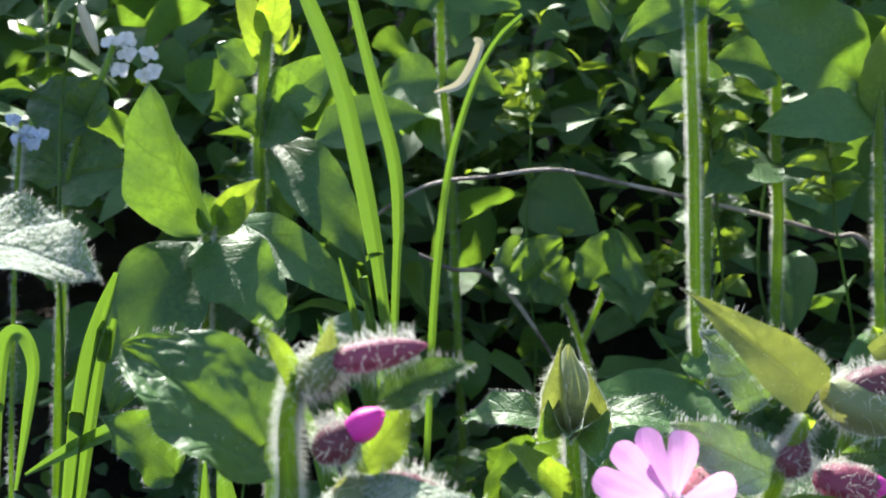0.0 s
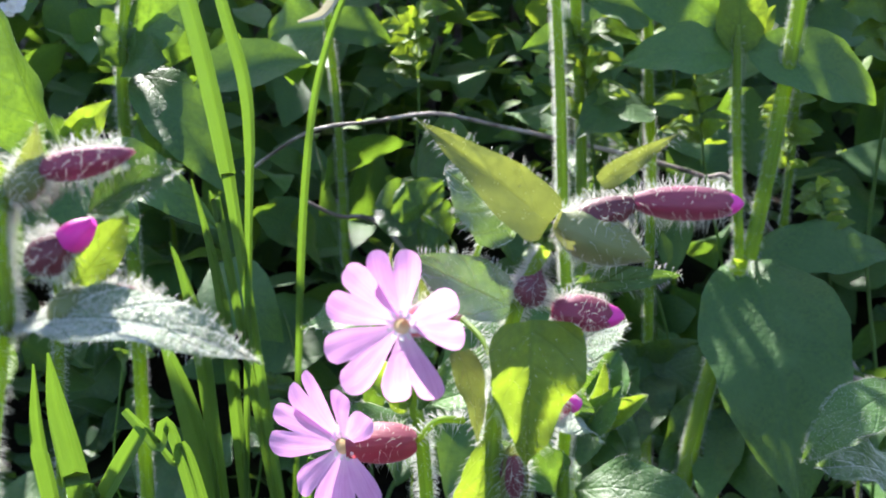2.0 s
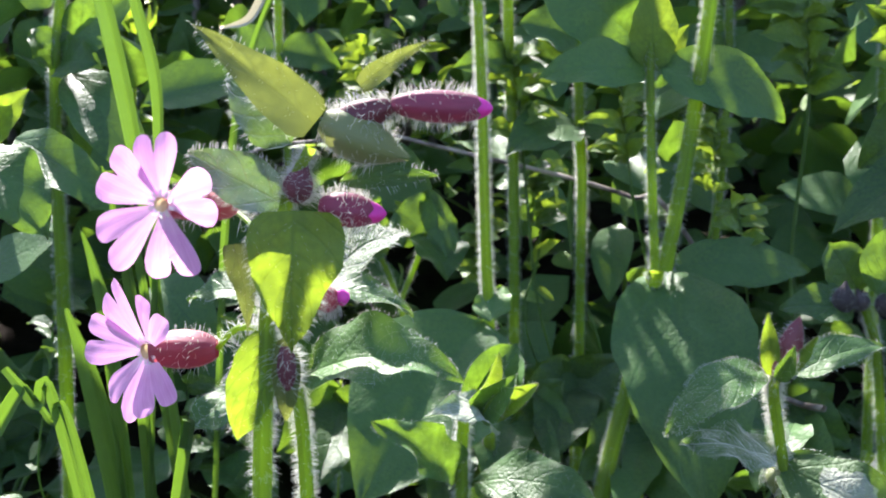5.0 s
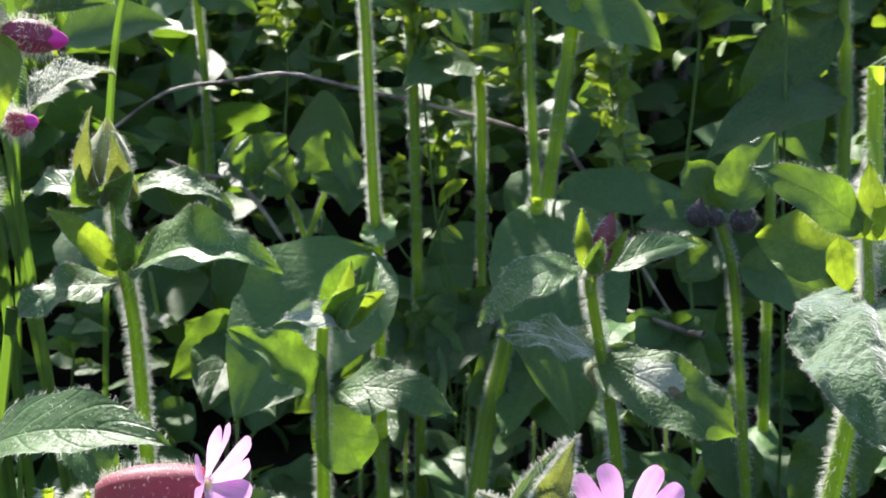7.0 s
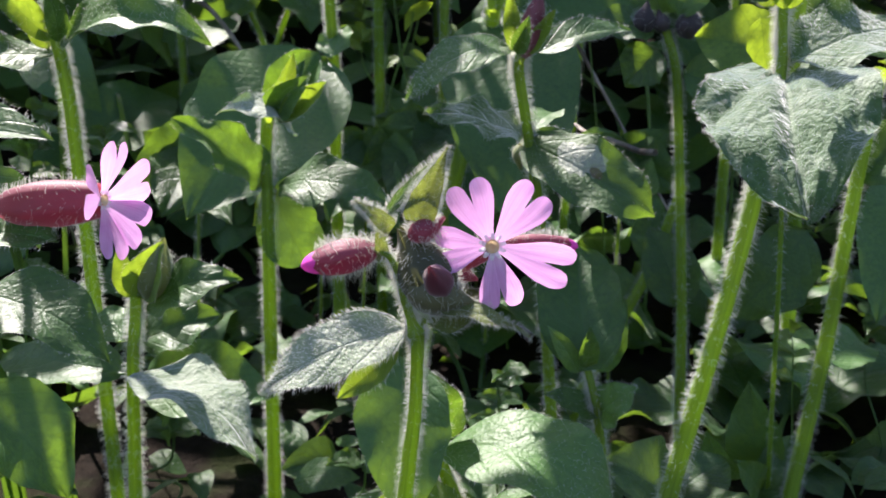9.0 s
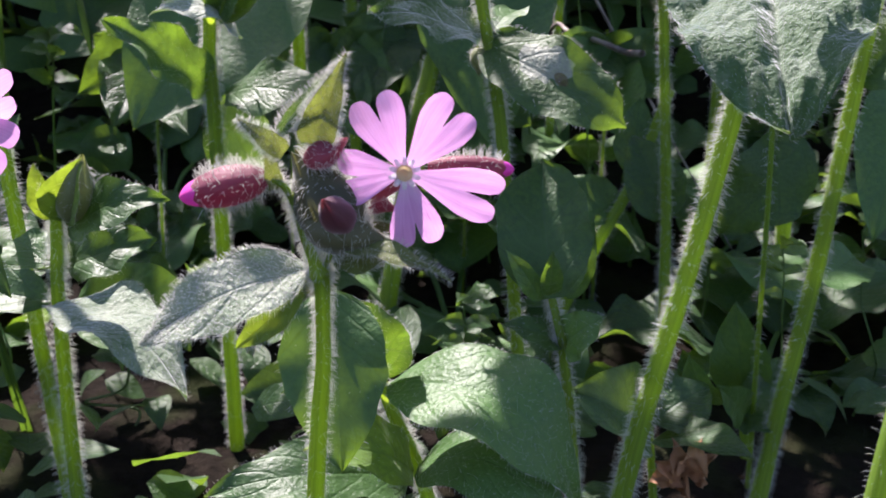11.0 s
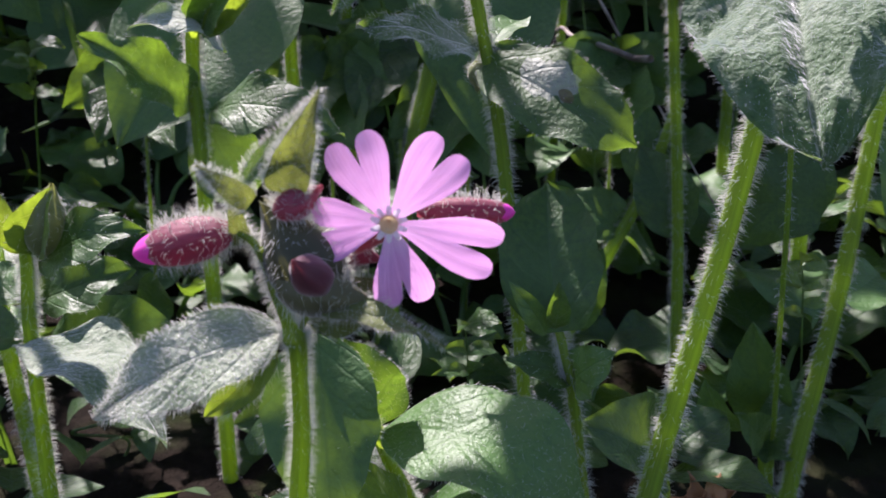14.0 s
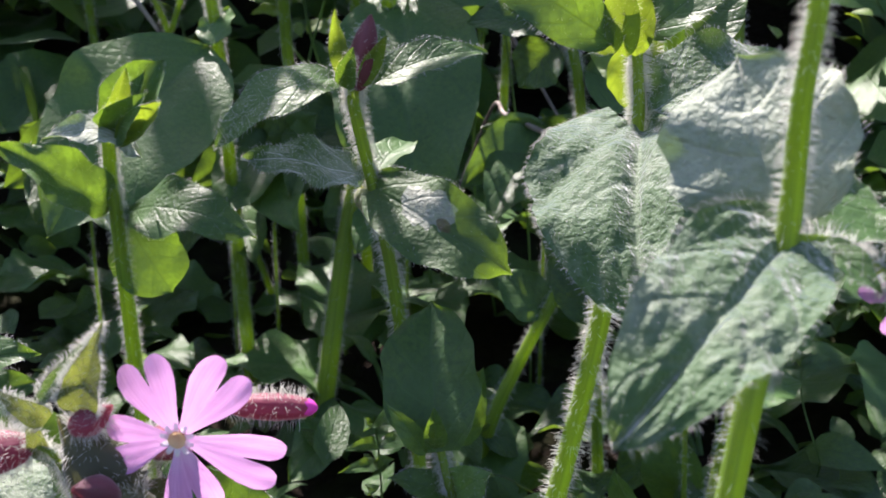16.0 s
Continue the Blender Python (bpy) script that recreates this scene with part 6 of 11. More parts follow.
leaf(p, (0.183, 0.36, 0.0723), (0.1867, 0.3686, 0.0712), 0.0032, (0.48, -0.09, 0.87), "ovate", 0.12, 0.1, 0.04, mat=WEED, seed=305)
leaf(p, (0.1847, 0.36, 0.0609), (0.1849, 0.3768, 0.0543), 0.0042, (-0.81, 0.22, 0.55), "ovate", 0.12, 0.1, 0.04, mat=WEED, seed=306)
leaf(p, (0.1848, 0.36, 0.0601), (0.1726, 0.349, 0.0651), 0.0048, (0.53, -0.21, 0.82), "ovate", 0.12, 0.1, 0.04, mat=WEED, seed=307)
leaf(p, (0.1828, 0.36, 0.0736), (0.1993, 0.3704, 0.0684), 0.0065, (0.5, -0.42, 0.76), "ovate", 0.12, 0.1, 0.04, mat=WEED, seed=308)
leaf(p, (0.1847, 0.36, 0.0609), (0.1939, 0.3702, 0.0585), 0.0050, (0.18, 0.07, 0.98), "ovate", 0.12, 0.1, 0.04, mat=WEED, seed=309)
leaf(p, (0.1847, 0.36, 0.061), (0.1986, 0.3665, 0.0585), 0.0059, (0.37, -0.49, 0.79), "ovate", 0.12, 0.1, 0.04, mat=WEED, seed=310)
leaf(p, (0.1825, 0.36, 0.0754), (0.1912, 0.3597, 0.0755), 0.0056, (-0.03, -0.42, 0.91), "ovate", 0.12, 0.1, 0.04, mat=WEED, seed=311)
leaf(p, (0.1846, 0.36, 0.0612), (0.1822, 0.3505, 0.0692), 0.0052, (-0.92, -0.08, -0.37), "ovate", 0.12, 0.1, 0.04, mat=WEED, seed=312)
leaf(p, (0.1859, 0.36, 0.0532), (0.1797, 0.364, 0.052), 0.0047, (-0.41, -0.38, 0.83), "ovate", 0.12, 0.1, 0.04, mat=WEED, seed=313)

p = plant("ground_weed", "lime-green weed with small leaves", -0.026, 0.570, "plant", group="low weeds")
stem(p, [(-0.026, 0.57, 0.1767, 0.0004), (-0.0252, 0.57, 0.1598, 0.0005), (-0.0258, 0.57, 0.1341, 0.0005), (-0.0267, 0.57, 0.076, 0.0006), (-0.0275, 0.57, 0.0179, 0.0006)], 0, seed=314)
leaf(p, (-0.0261, 0.57, 0.1666), (-0.016, 0.5834, 0.1652), 0.0063, (0.61, -0.39, 0.69), "ovate", 0.12, 0.1, 0.04, mat=YOUNG, seed=315)
leaf(p, (-0.0261, 0.57, 0.1714), (-0.0198, 0.5535, 0.1761), 0.0044, (-0.94, -0.35, 0.02), "ovate", 0.12, 0.1, 0.04, mat=YOUNG, seed=316)
leaf(p, (-0.0261, 0.57, 0.171), (-0.0157, 0.5615, 0.1742), 0.0069, (-0.62, -0.55, 0.56), "ovate", 0.12, 0.1, 0.04, mat=YOUNG, seed=317)
leaf(p, (-0.0262, 0.57, 0.1541), (-0.031, 0.5659, 0.1587), 0.0058, (0.67, -0.75, 0.02), "ovate", 0.12, 0.1, 0.04, mat=YOUNG, seed=318)
leaf(p, (-0.0262, 0.57, 0.1616), (-0.0277, 0.5834, 0.1632), 0.0065, (0.53, -0.04, 0.85), "ovate", 0.12, 0.1, 0.04, mat=YOUNG, seed=319)
leaf(p, (-0.0262, 0.57, 0.1588), (-0.0296, 0.574, 0.1629), 0.0084, (0.38, -0.48, 0.79), "ovate", 0.12, 0.1, 0.04, mat=YOUNG, seed=320)
leaf(p, (-0.0261, 0.57, 0.1725), (-0.0096, 0.5652, 0.1741), 0.0100, (-0.26, -0.66, 0.71), "ovate", 0.12, 0.1, 0.04, mat=YOUNG, seed=321)
leaf(p, (-0.0261, 0.57, 0.1714), (-0.0212, 0.5625, 0.1778), 0.0080, (-0.77, -0.62, -0.14), "ovate", 0.12, 0.1, 0.04, mat=YOUNG, seed=322)
leaf(p, (-0.0261, 0.57, 0.1651), (-0.0301, 0.5697, 0.1704), 0.0073, (0.4, -0.88, 0.25), "ovate", 0.12, 0.1, 0.04, mat=YOUNG, seed=323)
leaf(p, (-0.0263, 0.57, 0.1489), (-0.0305, 0.556, 0.1565), 0.0104, (0.97, -0.22, 0.14), "ovate", 0.12, 0.1, 0.04, mat=YOUNG, seed=324)
leaf(p, (-0.0263, 0.57, 0.1428), (-0.0378, 0.5523, 0.147), 0.0083, (0.66, -0.26, 0.7), "ovate", 0.12, 0.1, 0.04, mat=YOUNG, seed=325)
leaf(p, (-0.0261, 0.57, 0.1665), (-0.038, 0.5736, 0.1654), 0.0064, (-0.27, -0.71, 0.65), "ovate", 0.12, 0.1, 0.04, mat=YOUNG, seed=326)
leaf(p, (-0.0261, 0.57, 0.165), (-0.0418, 0.5793, 0.1636), 0.0094, (-0.38, -0.54, 0.75), "ovate", 0.12, 0.1, 0.04, mat=YOUNG, seed=327)
leaf(p, (-0.0263, 0.57, 0.1495), (-0.0158, 0.5873, 0.1485), 0.0080, (0.51, -0.25, 0.82), "ovate", 0.12, 0.1, 0.04, mat=YOUNG, seed=328)
leaf(p, (-0.0261, 0.57, 0.1704), (-0.0306, 0.5668, 0.1738), 0.0054, (0.71, -0.6, 0.38), "ovate", 0.12, 0.1, 0.04, mat=YOUNG, seed=329)
leaf(p, (-0.026, 0.57, 0.1749), (-0.031, 0.565, 0.1784), 0.0048, (0.74, -0.66, 0.1), "ovate", 0.12, 0.1, 0.04, mat=YOUNG, seed=330)
leaf(p, (-0.0263, 0.57, 0.1486), (-0.019, 0.5507, 0.1559), 0.0067, (-0.94, -0.33, 0.06), "ovate", 0.12, 0.1, 0.04, mat=YOUNG, seed=331)
leaf(p, (-0.0263, 0.57, 0.1436), (-0.038, 0.5837, 0.1459), 0.0090, (-0.41, -0.47, 0.78), "ovate", 0.12, 0.1, 0.04, mat=YOUNG, seed=332)
leaf(p, (-0.0263, 0.57, 0.1521), (-0.0323, 0.5664, 0.1556), 0.0062, (0.64, -0.56, 0.53), "ovate", 0.12, 0.1, 0.04, mat=YOUNG, seed=333)
leaf(p, (-0.0261, 0.57, 0.1724), (-0.0387, 0.5721, 0.1714), 0.0071, (-0.17, -0.71, 0.68), "ovate", 0.12, 0.1, 0.04, mat=YOUNG, seed=334)
leaf(p, (-0.026, 0.57, 0.1766), (-0.025, 0.5595, 0.184), 0.0101, (0.62, -0.41, -0.66), "ovate", 0.12, 0.1, 0.04, mat=YOUNG, seed=335)
leaf(p, (-0.0263, 0.57, 0.1513), (-0.0433, 0.5715, 0.151), 0.0086, (-0.08, -0.83, 0.56), "ovate", 0.12, 0.1, 0.04, mat=YOUNG, seed=336)
leaf(p, (-0.0262, 0.57, 0.16), (-0.0165, 0.5527, 0.1638), 0.0053, (-0.8, -0.34, 0.49), "ovate", 0.12, 0.1, 0.04, mat=YOUNG, seed=337)
leaf(p, (-0.0263, 0.57, 0.148), (-0.0154, 0.5684, 0.1504), 0.0082, (-0.25, -0.58, 0.78), "ovate", 0.12, 0.1, 0.04, mat=YOUNG, seed=338)
leaf(p, (-0.0261, 0.57, 0.1698), (-0.0314, 0.5778, 0.1743), 0.0076, (-0.22, -0.59, 0.78), "ovate", 0.12, 0.1, 0.04, mat=YOUNG, seed=339)
leaf(p, (-0.0261, 0.57, 0.1688), (-0.0284, 0.553, 0.1764), 0.0090, (0.95, -0.23, -0.23), "ovate", 0.12, 0.1, 0.04, mat=YOUNG, seed=340)

p = plant("ground_weed", "lime-green weed with small leaves", 0.035, 0.480, "plant", group="low weeds")
stem(p, [(0.0314, 0.48, 0.2554, 0.0005), (0.0345, 0.48, 0.2366, 0.0005), (0.0379, 0.48, 0.2076, 0.0006), (0.0464, 0.48, 0.1038, 0.0006), (0.0549, 0.48, 0, 0.0007)], 0, seed=341)
leaf(p, (0.0335, 0.48, 0.2385), (0.0305, 0.4788, 0.2428), 0.0060, (0.34, -0.94, -0.02), "ovate", 0.12, 0.1, 0.04, mat=YOUNG, seed=342)
leaf(p, (0.0328, 0.48, 0.2443), (0.045, 0.4991, 0.2453), 0.0066, (0.29, -0.24, 0.93), "ovate", 0.12, 0.1, 0.04, mat=YOUNG, seed=343)
leaf(p, (0.0343, 0.48, 0.2319), (0.0281, 0.4813, 0.2384), 0.0139, (0.42, -0.73, 0.54), "ovate", 0.12, 0.1, 0.04, mat=YOUNG, seed=344)
leaf(p, (0.0347, 0.48, 0.2287), (0.0526, 0.4954, 0.2261), 0.0072, (0.54, -0.52, 0.66), "ovate", 0.12, 0.1, 0.04, mat=YOUNG, seed=345)
leaf(p, (0.0348, 0.48, 0.2283), (0.0504, 0.4846, 0.2274), 0.0073, (0.26, -0.76, 0.59), "ovate", 0.12, 0.1, 0.04, mat=YOUNG, seed=346)
leaf(p, (0.0331, 0.48, 0.242), (0.0382, 0.465, 0.2451), 0.0052, (-0.91, -0.24, 0.33), "ovate", 0.12, 0.1, 0.04, mat=YOUNG, seed=347)
leaf(p, (0.0336, 0.48, 0.2379), (0.0372, 0.4979, 0.2408), 0.0097, (0.41, -0.23, 0.88), "ovate", 0.12, 0.1, 0.04, mat=YOUNG, seed=348)
leaf(p, (0.0321, 0.48, 0.2495), (0.0465, 0.4799, 0.2502), 0.0072, (-0.03, -0.89, 0.46), "ovate", 0.12, 0.1, 0.04, mat=YOUNG, seed=349)
leaf(p, (0.0328, 0.48, 0.2441), (0.0377, 0.4877, 0.247), 0.0059, (-0.13, -0.28, 0.95), "ovate", 0.12, 0.1, 0.04, mat=YOUNG, seed=350)
leaf(p, (0.0354, 0.48, 0.2233), (0.0223, 0.4645, 0.2305), 0.0092, (0.79, -0.52, 0.32), "ovate", 0.12, 0.1, 0.04, mat=YOUNG, seed=351)
leaf(p, (0.0327, 0.48, 0.245), (0.0371, 0.4802, 0.249), 0.0060, (-0.45, -0.71, 0.54), "ovate", 0.12, 0.1, 0.04, mat=YOUNG, seed=352)
leaf(p, (0.0353, 0.48, 0.2239), (0.0179, 0.4719, 0.2243), 0.0086, (0.31, -0.62, 0.73), "ovate", 0.12, 0.1, 0.04, mat=YOUNG, seed=353)
leaf(p, (0.0347, 0.48, 0.2286), (0.0503, 0.4912, 0.2278), 0.0064, (0.49, -0.63, 0.6), "ovate", 0.12, 0.1, 0.04, mat=YOUNG, seed=354)
leaf(p, (0.0351, 0.48, 0.2258), (0.0175, 0.48, 0.2247), 0.0087, (-0.03, -0.87, 0.5), "ovate", 0.12, 0.1, 0.04, mat=YOUNG, seed=355)
leaf(p, (0.0355, 0.48, 0.2223), (0.0434, 0.4653, 0.2303), 0.0092, (-0.89, -0.45, 0.07), "ovate", 0.12, 0.1, 0.04, mat=YOUNG, seed=356)
leaf(p, (0.0352, 0.48, 0.225), (0.0174, 0.4602, 0.2284), 0.0077, (0.55, -0.36, 0.75), "ovate", 0.12, 0.1, 0.04, mat=YOUNG, seed=357)
leaf(p, (0.036, 0.48, 0.2185), (0.0334, 0.4956, 0.22), 0.0071, (-0.65, -0.18, 0.74), "ovate", 0.12, 0.1, 0.04, mat=YOUNG, seed=358)
leaf(p, (0.0327, 0.48, 0.2453), (0.0488, 0.4945, 0.245), 0.0088, (0.34, -0.36, 0.87), "ovate", 0.12, 0.1, 0.04, mat=YOUNG, seed=359)
leaf(p, (0.0343, 0.48, 0.2322), (0.0373, 0.4886, 0.2354), 0.0070, (0.52, -0.45, 0.72), "ovate", 0.12, 0.1, 0.04, mat=YOUNG, seed=360)
leaf(p, (0.0325, 0.48, 0.2466), (0.0422, 0.47, 0.2509), 0.0083, (-0.73, -0.51, 0.45), "ovate", 0.12, 0.1, 0.04, mat=YOUNG, seed=361)
leaf(p, (0.0333, 0.48, 0.2403), (0.0385, 0.4636, 0.2444), 0.0059, (-0.93, -0.22, 0.3), "ovate", 0.12, 0.1, 0.04, mat=YOUNG, seed=362)
leaf(p, (0.0316, 0.48, 0.2539), (0.0261, 0.494, 0.2529), 0.0050, (-0.88, -0.32, 0.36), "ovate", 0.12, 0.1, 0.04, mat=YOUNG, seed=363)
leaf(p, (0.0322, 0.48, 0.2491), (0.0352, 0.4859, 0.2555), 0.0115, (0.51, -0.74, 0.44), "ovate", 0.12, 0.1, 0.04, mat=YOUNG, seed=364)
leaf(p, (0.0341, 0.48, 0.2337), (0.0407, 0.4658, 0.2391), 0.0068, (-0.92, -0.38, 0.13), "ovate", 0.12, 0.1, 0.04, mat=YOUNG, seed=365)
leaf(p, (0.0357, 0.48, 0.221), (0.0359, 0.484, 0.2262), 0.0097, (0.39, -0.74, 0.55), "ovate", 0.12, 0.1, 0.04, mat=YOUNG, seed=366)
leaf(p, (0.034, 0.48, 0.2345), (0.011, 0.4612, 0.2383), 0.0098, (0.59, -0.62, 0.51), "ovate", 0.12, 0.1, 0.04, mat=YOUNG, seed=367)

p = plant("ground_weed", "lime-green weed with rounded leaves", 0.020, 0.530, "plant", group="low weeds")
stem(p, [(0.0161, 0.53, 0.3006, 0.0005), (0.0191, 0.53, 0.2807, 0.0006), (0.0222, 0.53, 0.25, 0.0007), (0.0308, 0.53, 0.1292, 0.0007), (0.0393, 0.53, 0.0085, 0.0008)], 0, seed=368)
leaf(p, (0.0194, 0.53, 0.2705), (-0.0041, 0.5208, 0.2708), 0.0113, (0.32, -0.81, 0.49), "ovate", 0.12, 0.1, 0.04, mat=YOUNG, seed=369)
leaf(p, (0.0188, 0.53, 0.2756), (0.0137, 0.541, 0.2803), 0.0101, (-0.21, -0.46, 0.86), "ovate", 0.12, 0.1, 0.04, mat=YOUNG, seed=370)
leaf(p, (0.0183, 0.53, 0.2809), (0.003, 0.5363, 0.2838), 0.0111, (-0.22, -0.79, 0.57), "ovate", 0.12, 0.1, 0.04, mat=YOUNG, seed=371)
leaf(p, (0.0178, 0.53, 0.285), (-0.0032, 0.5325, 0.2834), 0.0129, (-0.14, -0.73, 0.67), "ovate", 0.12, 0.1, 0.04, mat=YOUNG, seed=372)
leaf(p, (0.017, 0.53, 0.292), (-0.0047, 0.511, 0.2927), 0.0102, (0.56, -0.62, 0.55), "ovate", 0.12, 0.1, 0.04, mat=YOUNG, seed=373)
leaf(p, (0.0174, 0.53, 0.2888), (0.0044, 0.5328, 0.2895), 0.0070, (-0.19, -0.93, 0.3), "ovate", 0.12, 0.1, 0.04, mat=YOUNG, seed=374)
leaf(p, (0.0181, 0.53, 0.2825), (0.0129, 0.5457, 0.2849), 0.0084, (-0.41, -0.27, 0.87), "ovate", 0.12, 0.1, 0.04, mat=YOUNG, seed=375)
leaf(p, (0.0169, 0.53, 0.2932), (0.0102, 0.5222, 0.2976), 0.0067, (0.69, -0.7, -0.19), "ovate", 0.12, 0.1, 0.04, mat=YOUNG, seed=376)
leaf(p, (0.0191, 0.53, 0.2732), (0.0398, 0.5455, 0.2763), 0.0137, (0.22, -0.46, 0.86), "ovate", 0.12, 0.1, 0.04, mat=YOUNG, seed=377)
leaf(p, (0.0175, 0.53, 0.2873), (0.0054, 0.5489, 0.2907), 0.0115, (-0.57, -0.49, 0.66), "ovate", 0.12, 0.1, 0.04, mat=YOUNG, seed=378)
leaf(p, (0.0196, 0.53, 0.2687), (0.0272, 0.5106, 0.2725), 0.0070, (-0.93, -0.33, 0.17), "ovate", 0.12, 0.1, 0.04, mat=YOUNG, seed=379)
leaf(p, (0.0203, 0.53, 0.2623), (0.0338, 0.5471, 0.2666), 0.0110, (0.13, -0.34, 0.93), "ovate", 0.12, 0.1, 0.04, mat=YOUNG, seed=380)
leaf(p, (0.0172, 0.53, 0.2901), (0.0278, 0.5426, 0.2948), 0.0088, (0.16, -0.46, 0.87), "ovate", 0.12, 0.1, 0.04, mat=YOUNG, seed=381)
leaf(p, (0.0185, 0.53, 0.2788), (0.0067, 0.5107, 0.2857), 0.0092, (0.77, -0.57, -0.29), "ovate", 0.12, 0.1, 0.04, mat=YOUNG, seed=382)
leaf(p, (0.0177, 0.53, 0.2855), (0.03, 0.527, 0.2856), 0.0087, (-0.16, -0.64, 0.75), "ovate", 0.12, 0.1, 0.04, mat=YOUNG, seed=383)
leaf(p, (0.0176, 0.53, 0.2867), (0.0319, 0.5277, 0.2917), 0.0109, (-0.31, -0.79, 0.53), "ovate", 0.12, 0.1, 0.04, mat=YOUNG, seed=384)
leaf(p, (0.0199, 0.53, 0.2661), (0.0332, 0.5249, 0.2711), 0.0104, (-0.46, -0.73, 0.5), "ovate", 0.12, 0.1, 0.04, mat=YOUNG, seed=385)
leaf(p, (0.0166, 0.53, 0.2959), (0.0328, 0.5327, 0.2984), 0.0122, (-0.02, -0.61, 0.8), "ovate", 0.12, 0.1, 0.04, mat=YOUNG, seed=386)
leaf(p, (0.0199, 0.53, 0.2663), (0.0168, 0.5376, 0.2725), 0.0122, (0.17, -0.58, 0.8), "ovate", 0.12, 0.1, 0.04, mat=YOUNG, seed=387)
leaf(p, (0.0167, 0.53, 0.2949), (0.0259, 0.5244, 0.3019), 0.0127, (-0.68, -0.62, 0.4), "ovate", 0.12, 0.1, 0.04, mat=YOUNG, seed=388)
leaf(p, (0.0174, 0.53, 0.2888), (0.0219, 0.5313, 0.2932), 0.0088, (-0.52, -0.52, 0.68), "ovate", 0.12, 0.1, 0.04, mat=YOUNG, seed=389)
leaf(p, (0.0184, 0.53, 0.2798), (0.0077, 0.514, 0.2853), 0.0094, (0.85, -0.51, 0.15), "ovate", 0.12, 0.1, 0.04, mat=YOUNG, seed=390)
leaf(p, (0.0204, 0.53, 0.2611), (0.0145, 0.5359, 0.2658), 0.0102, (-0.02, -0.64, 0.77), "ovate", 0.12, 0.1, 0.04, mat=YOUNG, seed=391)
leaf(p, (0.0199, 0.53, 0.2656), (-0.0005, 0.5195, 0.2645), 0.0102, (0.31, -0.67, 0.67), "ovate", 0.12, 0.1, 0.04, mat=YOUNG, seed=392)
leaf(p, (0.0195, 0.53, 0.2693), (0.0374, 0.5157, 0.2715), 0.0146, (-0.47, -0.48, 0.74), "ovate", 0.12, 0.1, 0.04, mat=YOUNG, seed=393)
leaf(p, (0.0184, 0.53, 0.28), (0.0283, 0.5334, 0.2833), 0.0094, (-0.1, -0.53, 0.84), "ovate", 0.12, 0.1, 0.04, mat=YOUNG, seed=394)

p = plant("ground_weed", "lime-green weed with small leaves", 0.004, 0.570, "plant", group="low weeds")
stem(p, [(0.0039, 0.57, 0.2077, 0.0004), (0.0051, 0.57, 0.1912, 0.0005), (0.0051, 0.57, 0.166, 0.0005), (0.0053, 0.57, 0.0919, 0.0006), (0.0055, 0.57, 0.0179, 0.0006)], 0, seed=395)
leaf(p, (0.0043, 0.57, 0.1795), (-0.0014, 0.5575, 0.1856), 0.0071, (0.92, -0.4, 0.03), "ovate", 0.12, 0.1, 0.04, mat=YOUNG, seed=396)
leaf(p, (0.0041, 0.57, 0.1918), (0.0022, 0.5535, 0.198), 0.0073, (0.83, -0.28, -0.48), "ovate", 0.12, 0.1, 0.04, mat=YOUNG, seed=397)
leaf(p, (0.0043, 0.57, 0.1824), (-0.0102, 0.5585, 0.1838), 0.0073, (0.53, -0.61, 0.59), "ovate", 0.12, 0.1, 0.04, mat=YOUNG, seed=398)
leaf(p, (0.0041, 0.57, 0.1959), (0.0162, 0.5805, 0.1953), 0.0059, (0.58, -0.64, 0.49), "ovate", 0.12, 0.1, 0.04, mat=YOUNG, seed=399)
leaf(p, (0.0044, 0.57, 0.1771), (0.0117, 0.5541, 0.1825), 0.0066, (-0.89, -0.29, 0.36), "ovate", 0.12, 0.1, 0.04, mat=YOUNG, seed=400)
leaf(p, (0.0043, 0.57, 0.1792), (-0.0014, 0.5636, 0.1854), 0.0079, (0.74, -0.68, -0.01), "ovate", 0.12, 0.1, 0.04, mat=YOUNG, seed=401)
leaf(p, (0.0042, 0.57, 0.1906), (0.0027, 0.5639, 0.1955), 0.0056, (0.52, -0.61, -0.6), "ovate", 0.12, 0.1, 0.04, mat=YOUNG, seed=402)
leaf(p, (0.0043, 0.57, 0.1813), (0.0007, 0.5663, 0.1874), 0.0077, (0.58, -0.8, -0.14), "ovate", 0.12, 0.1, 0.04, mat=YOUNG, seed=403)
leaf(p, (0.0043, 0.57, 0.1797), (0.0131, 0.575, 0.18), 0.0045, (0.42, -0.76, 0.49), "ovate", 0.12, 0.1, 0.04, mat=YOUNG, seed=404)
leaf(p, (0.0044, 0.57, 0.1745), (0.018, 0.588, 0.1754), 0.0096, (0.42, -0.36, 0.83), "ovate", 0.12, 0.1, 0.04, mat=YOUNG, seed=405)
leaf(p, (0.004, 0.57, 0.1985), (-0.0069, 0.5732, 0.199), 0.0056, (-0.24, -0.89, 0.4), "ovate", 0.12, 0.1, 0.04, mat=YOUNG, seed=406)
leaf(p, (0.0042, 0.57, 0.1852), (0.0205, 0.576, 0.1861), 0.0082, (0.29, -0.85, 0.44), "ovate", 0.12, 0.1, 0.04, mat=YOUNG, seed=407)
leaf(p, (0.0041, 0.57, 0.1942), (-0.0121, 0.575, 0.194), 0.0085, (-0.26, -0.81, 0.52), "ovate", 0.12, 0.1, 0.04, mat=YOUNG, seed=408)
leaf(p, (0.004, 0.57, 0.2005), (-0.0035, 0.5509, 0.2071), 0.0076, (0.93, -0.36, 0.01), "ovate", 0.12, 0.1, 0.04, mat=YOUNG, seed=409)
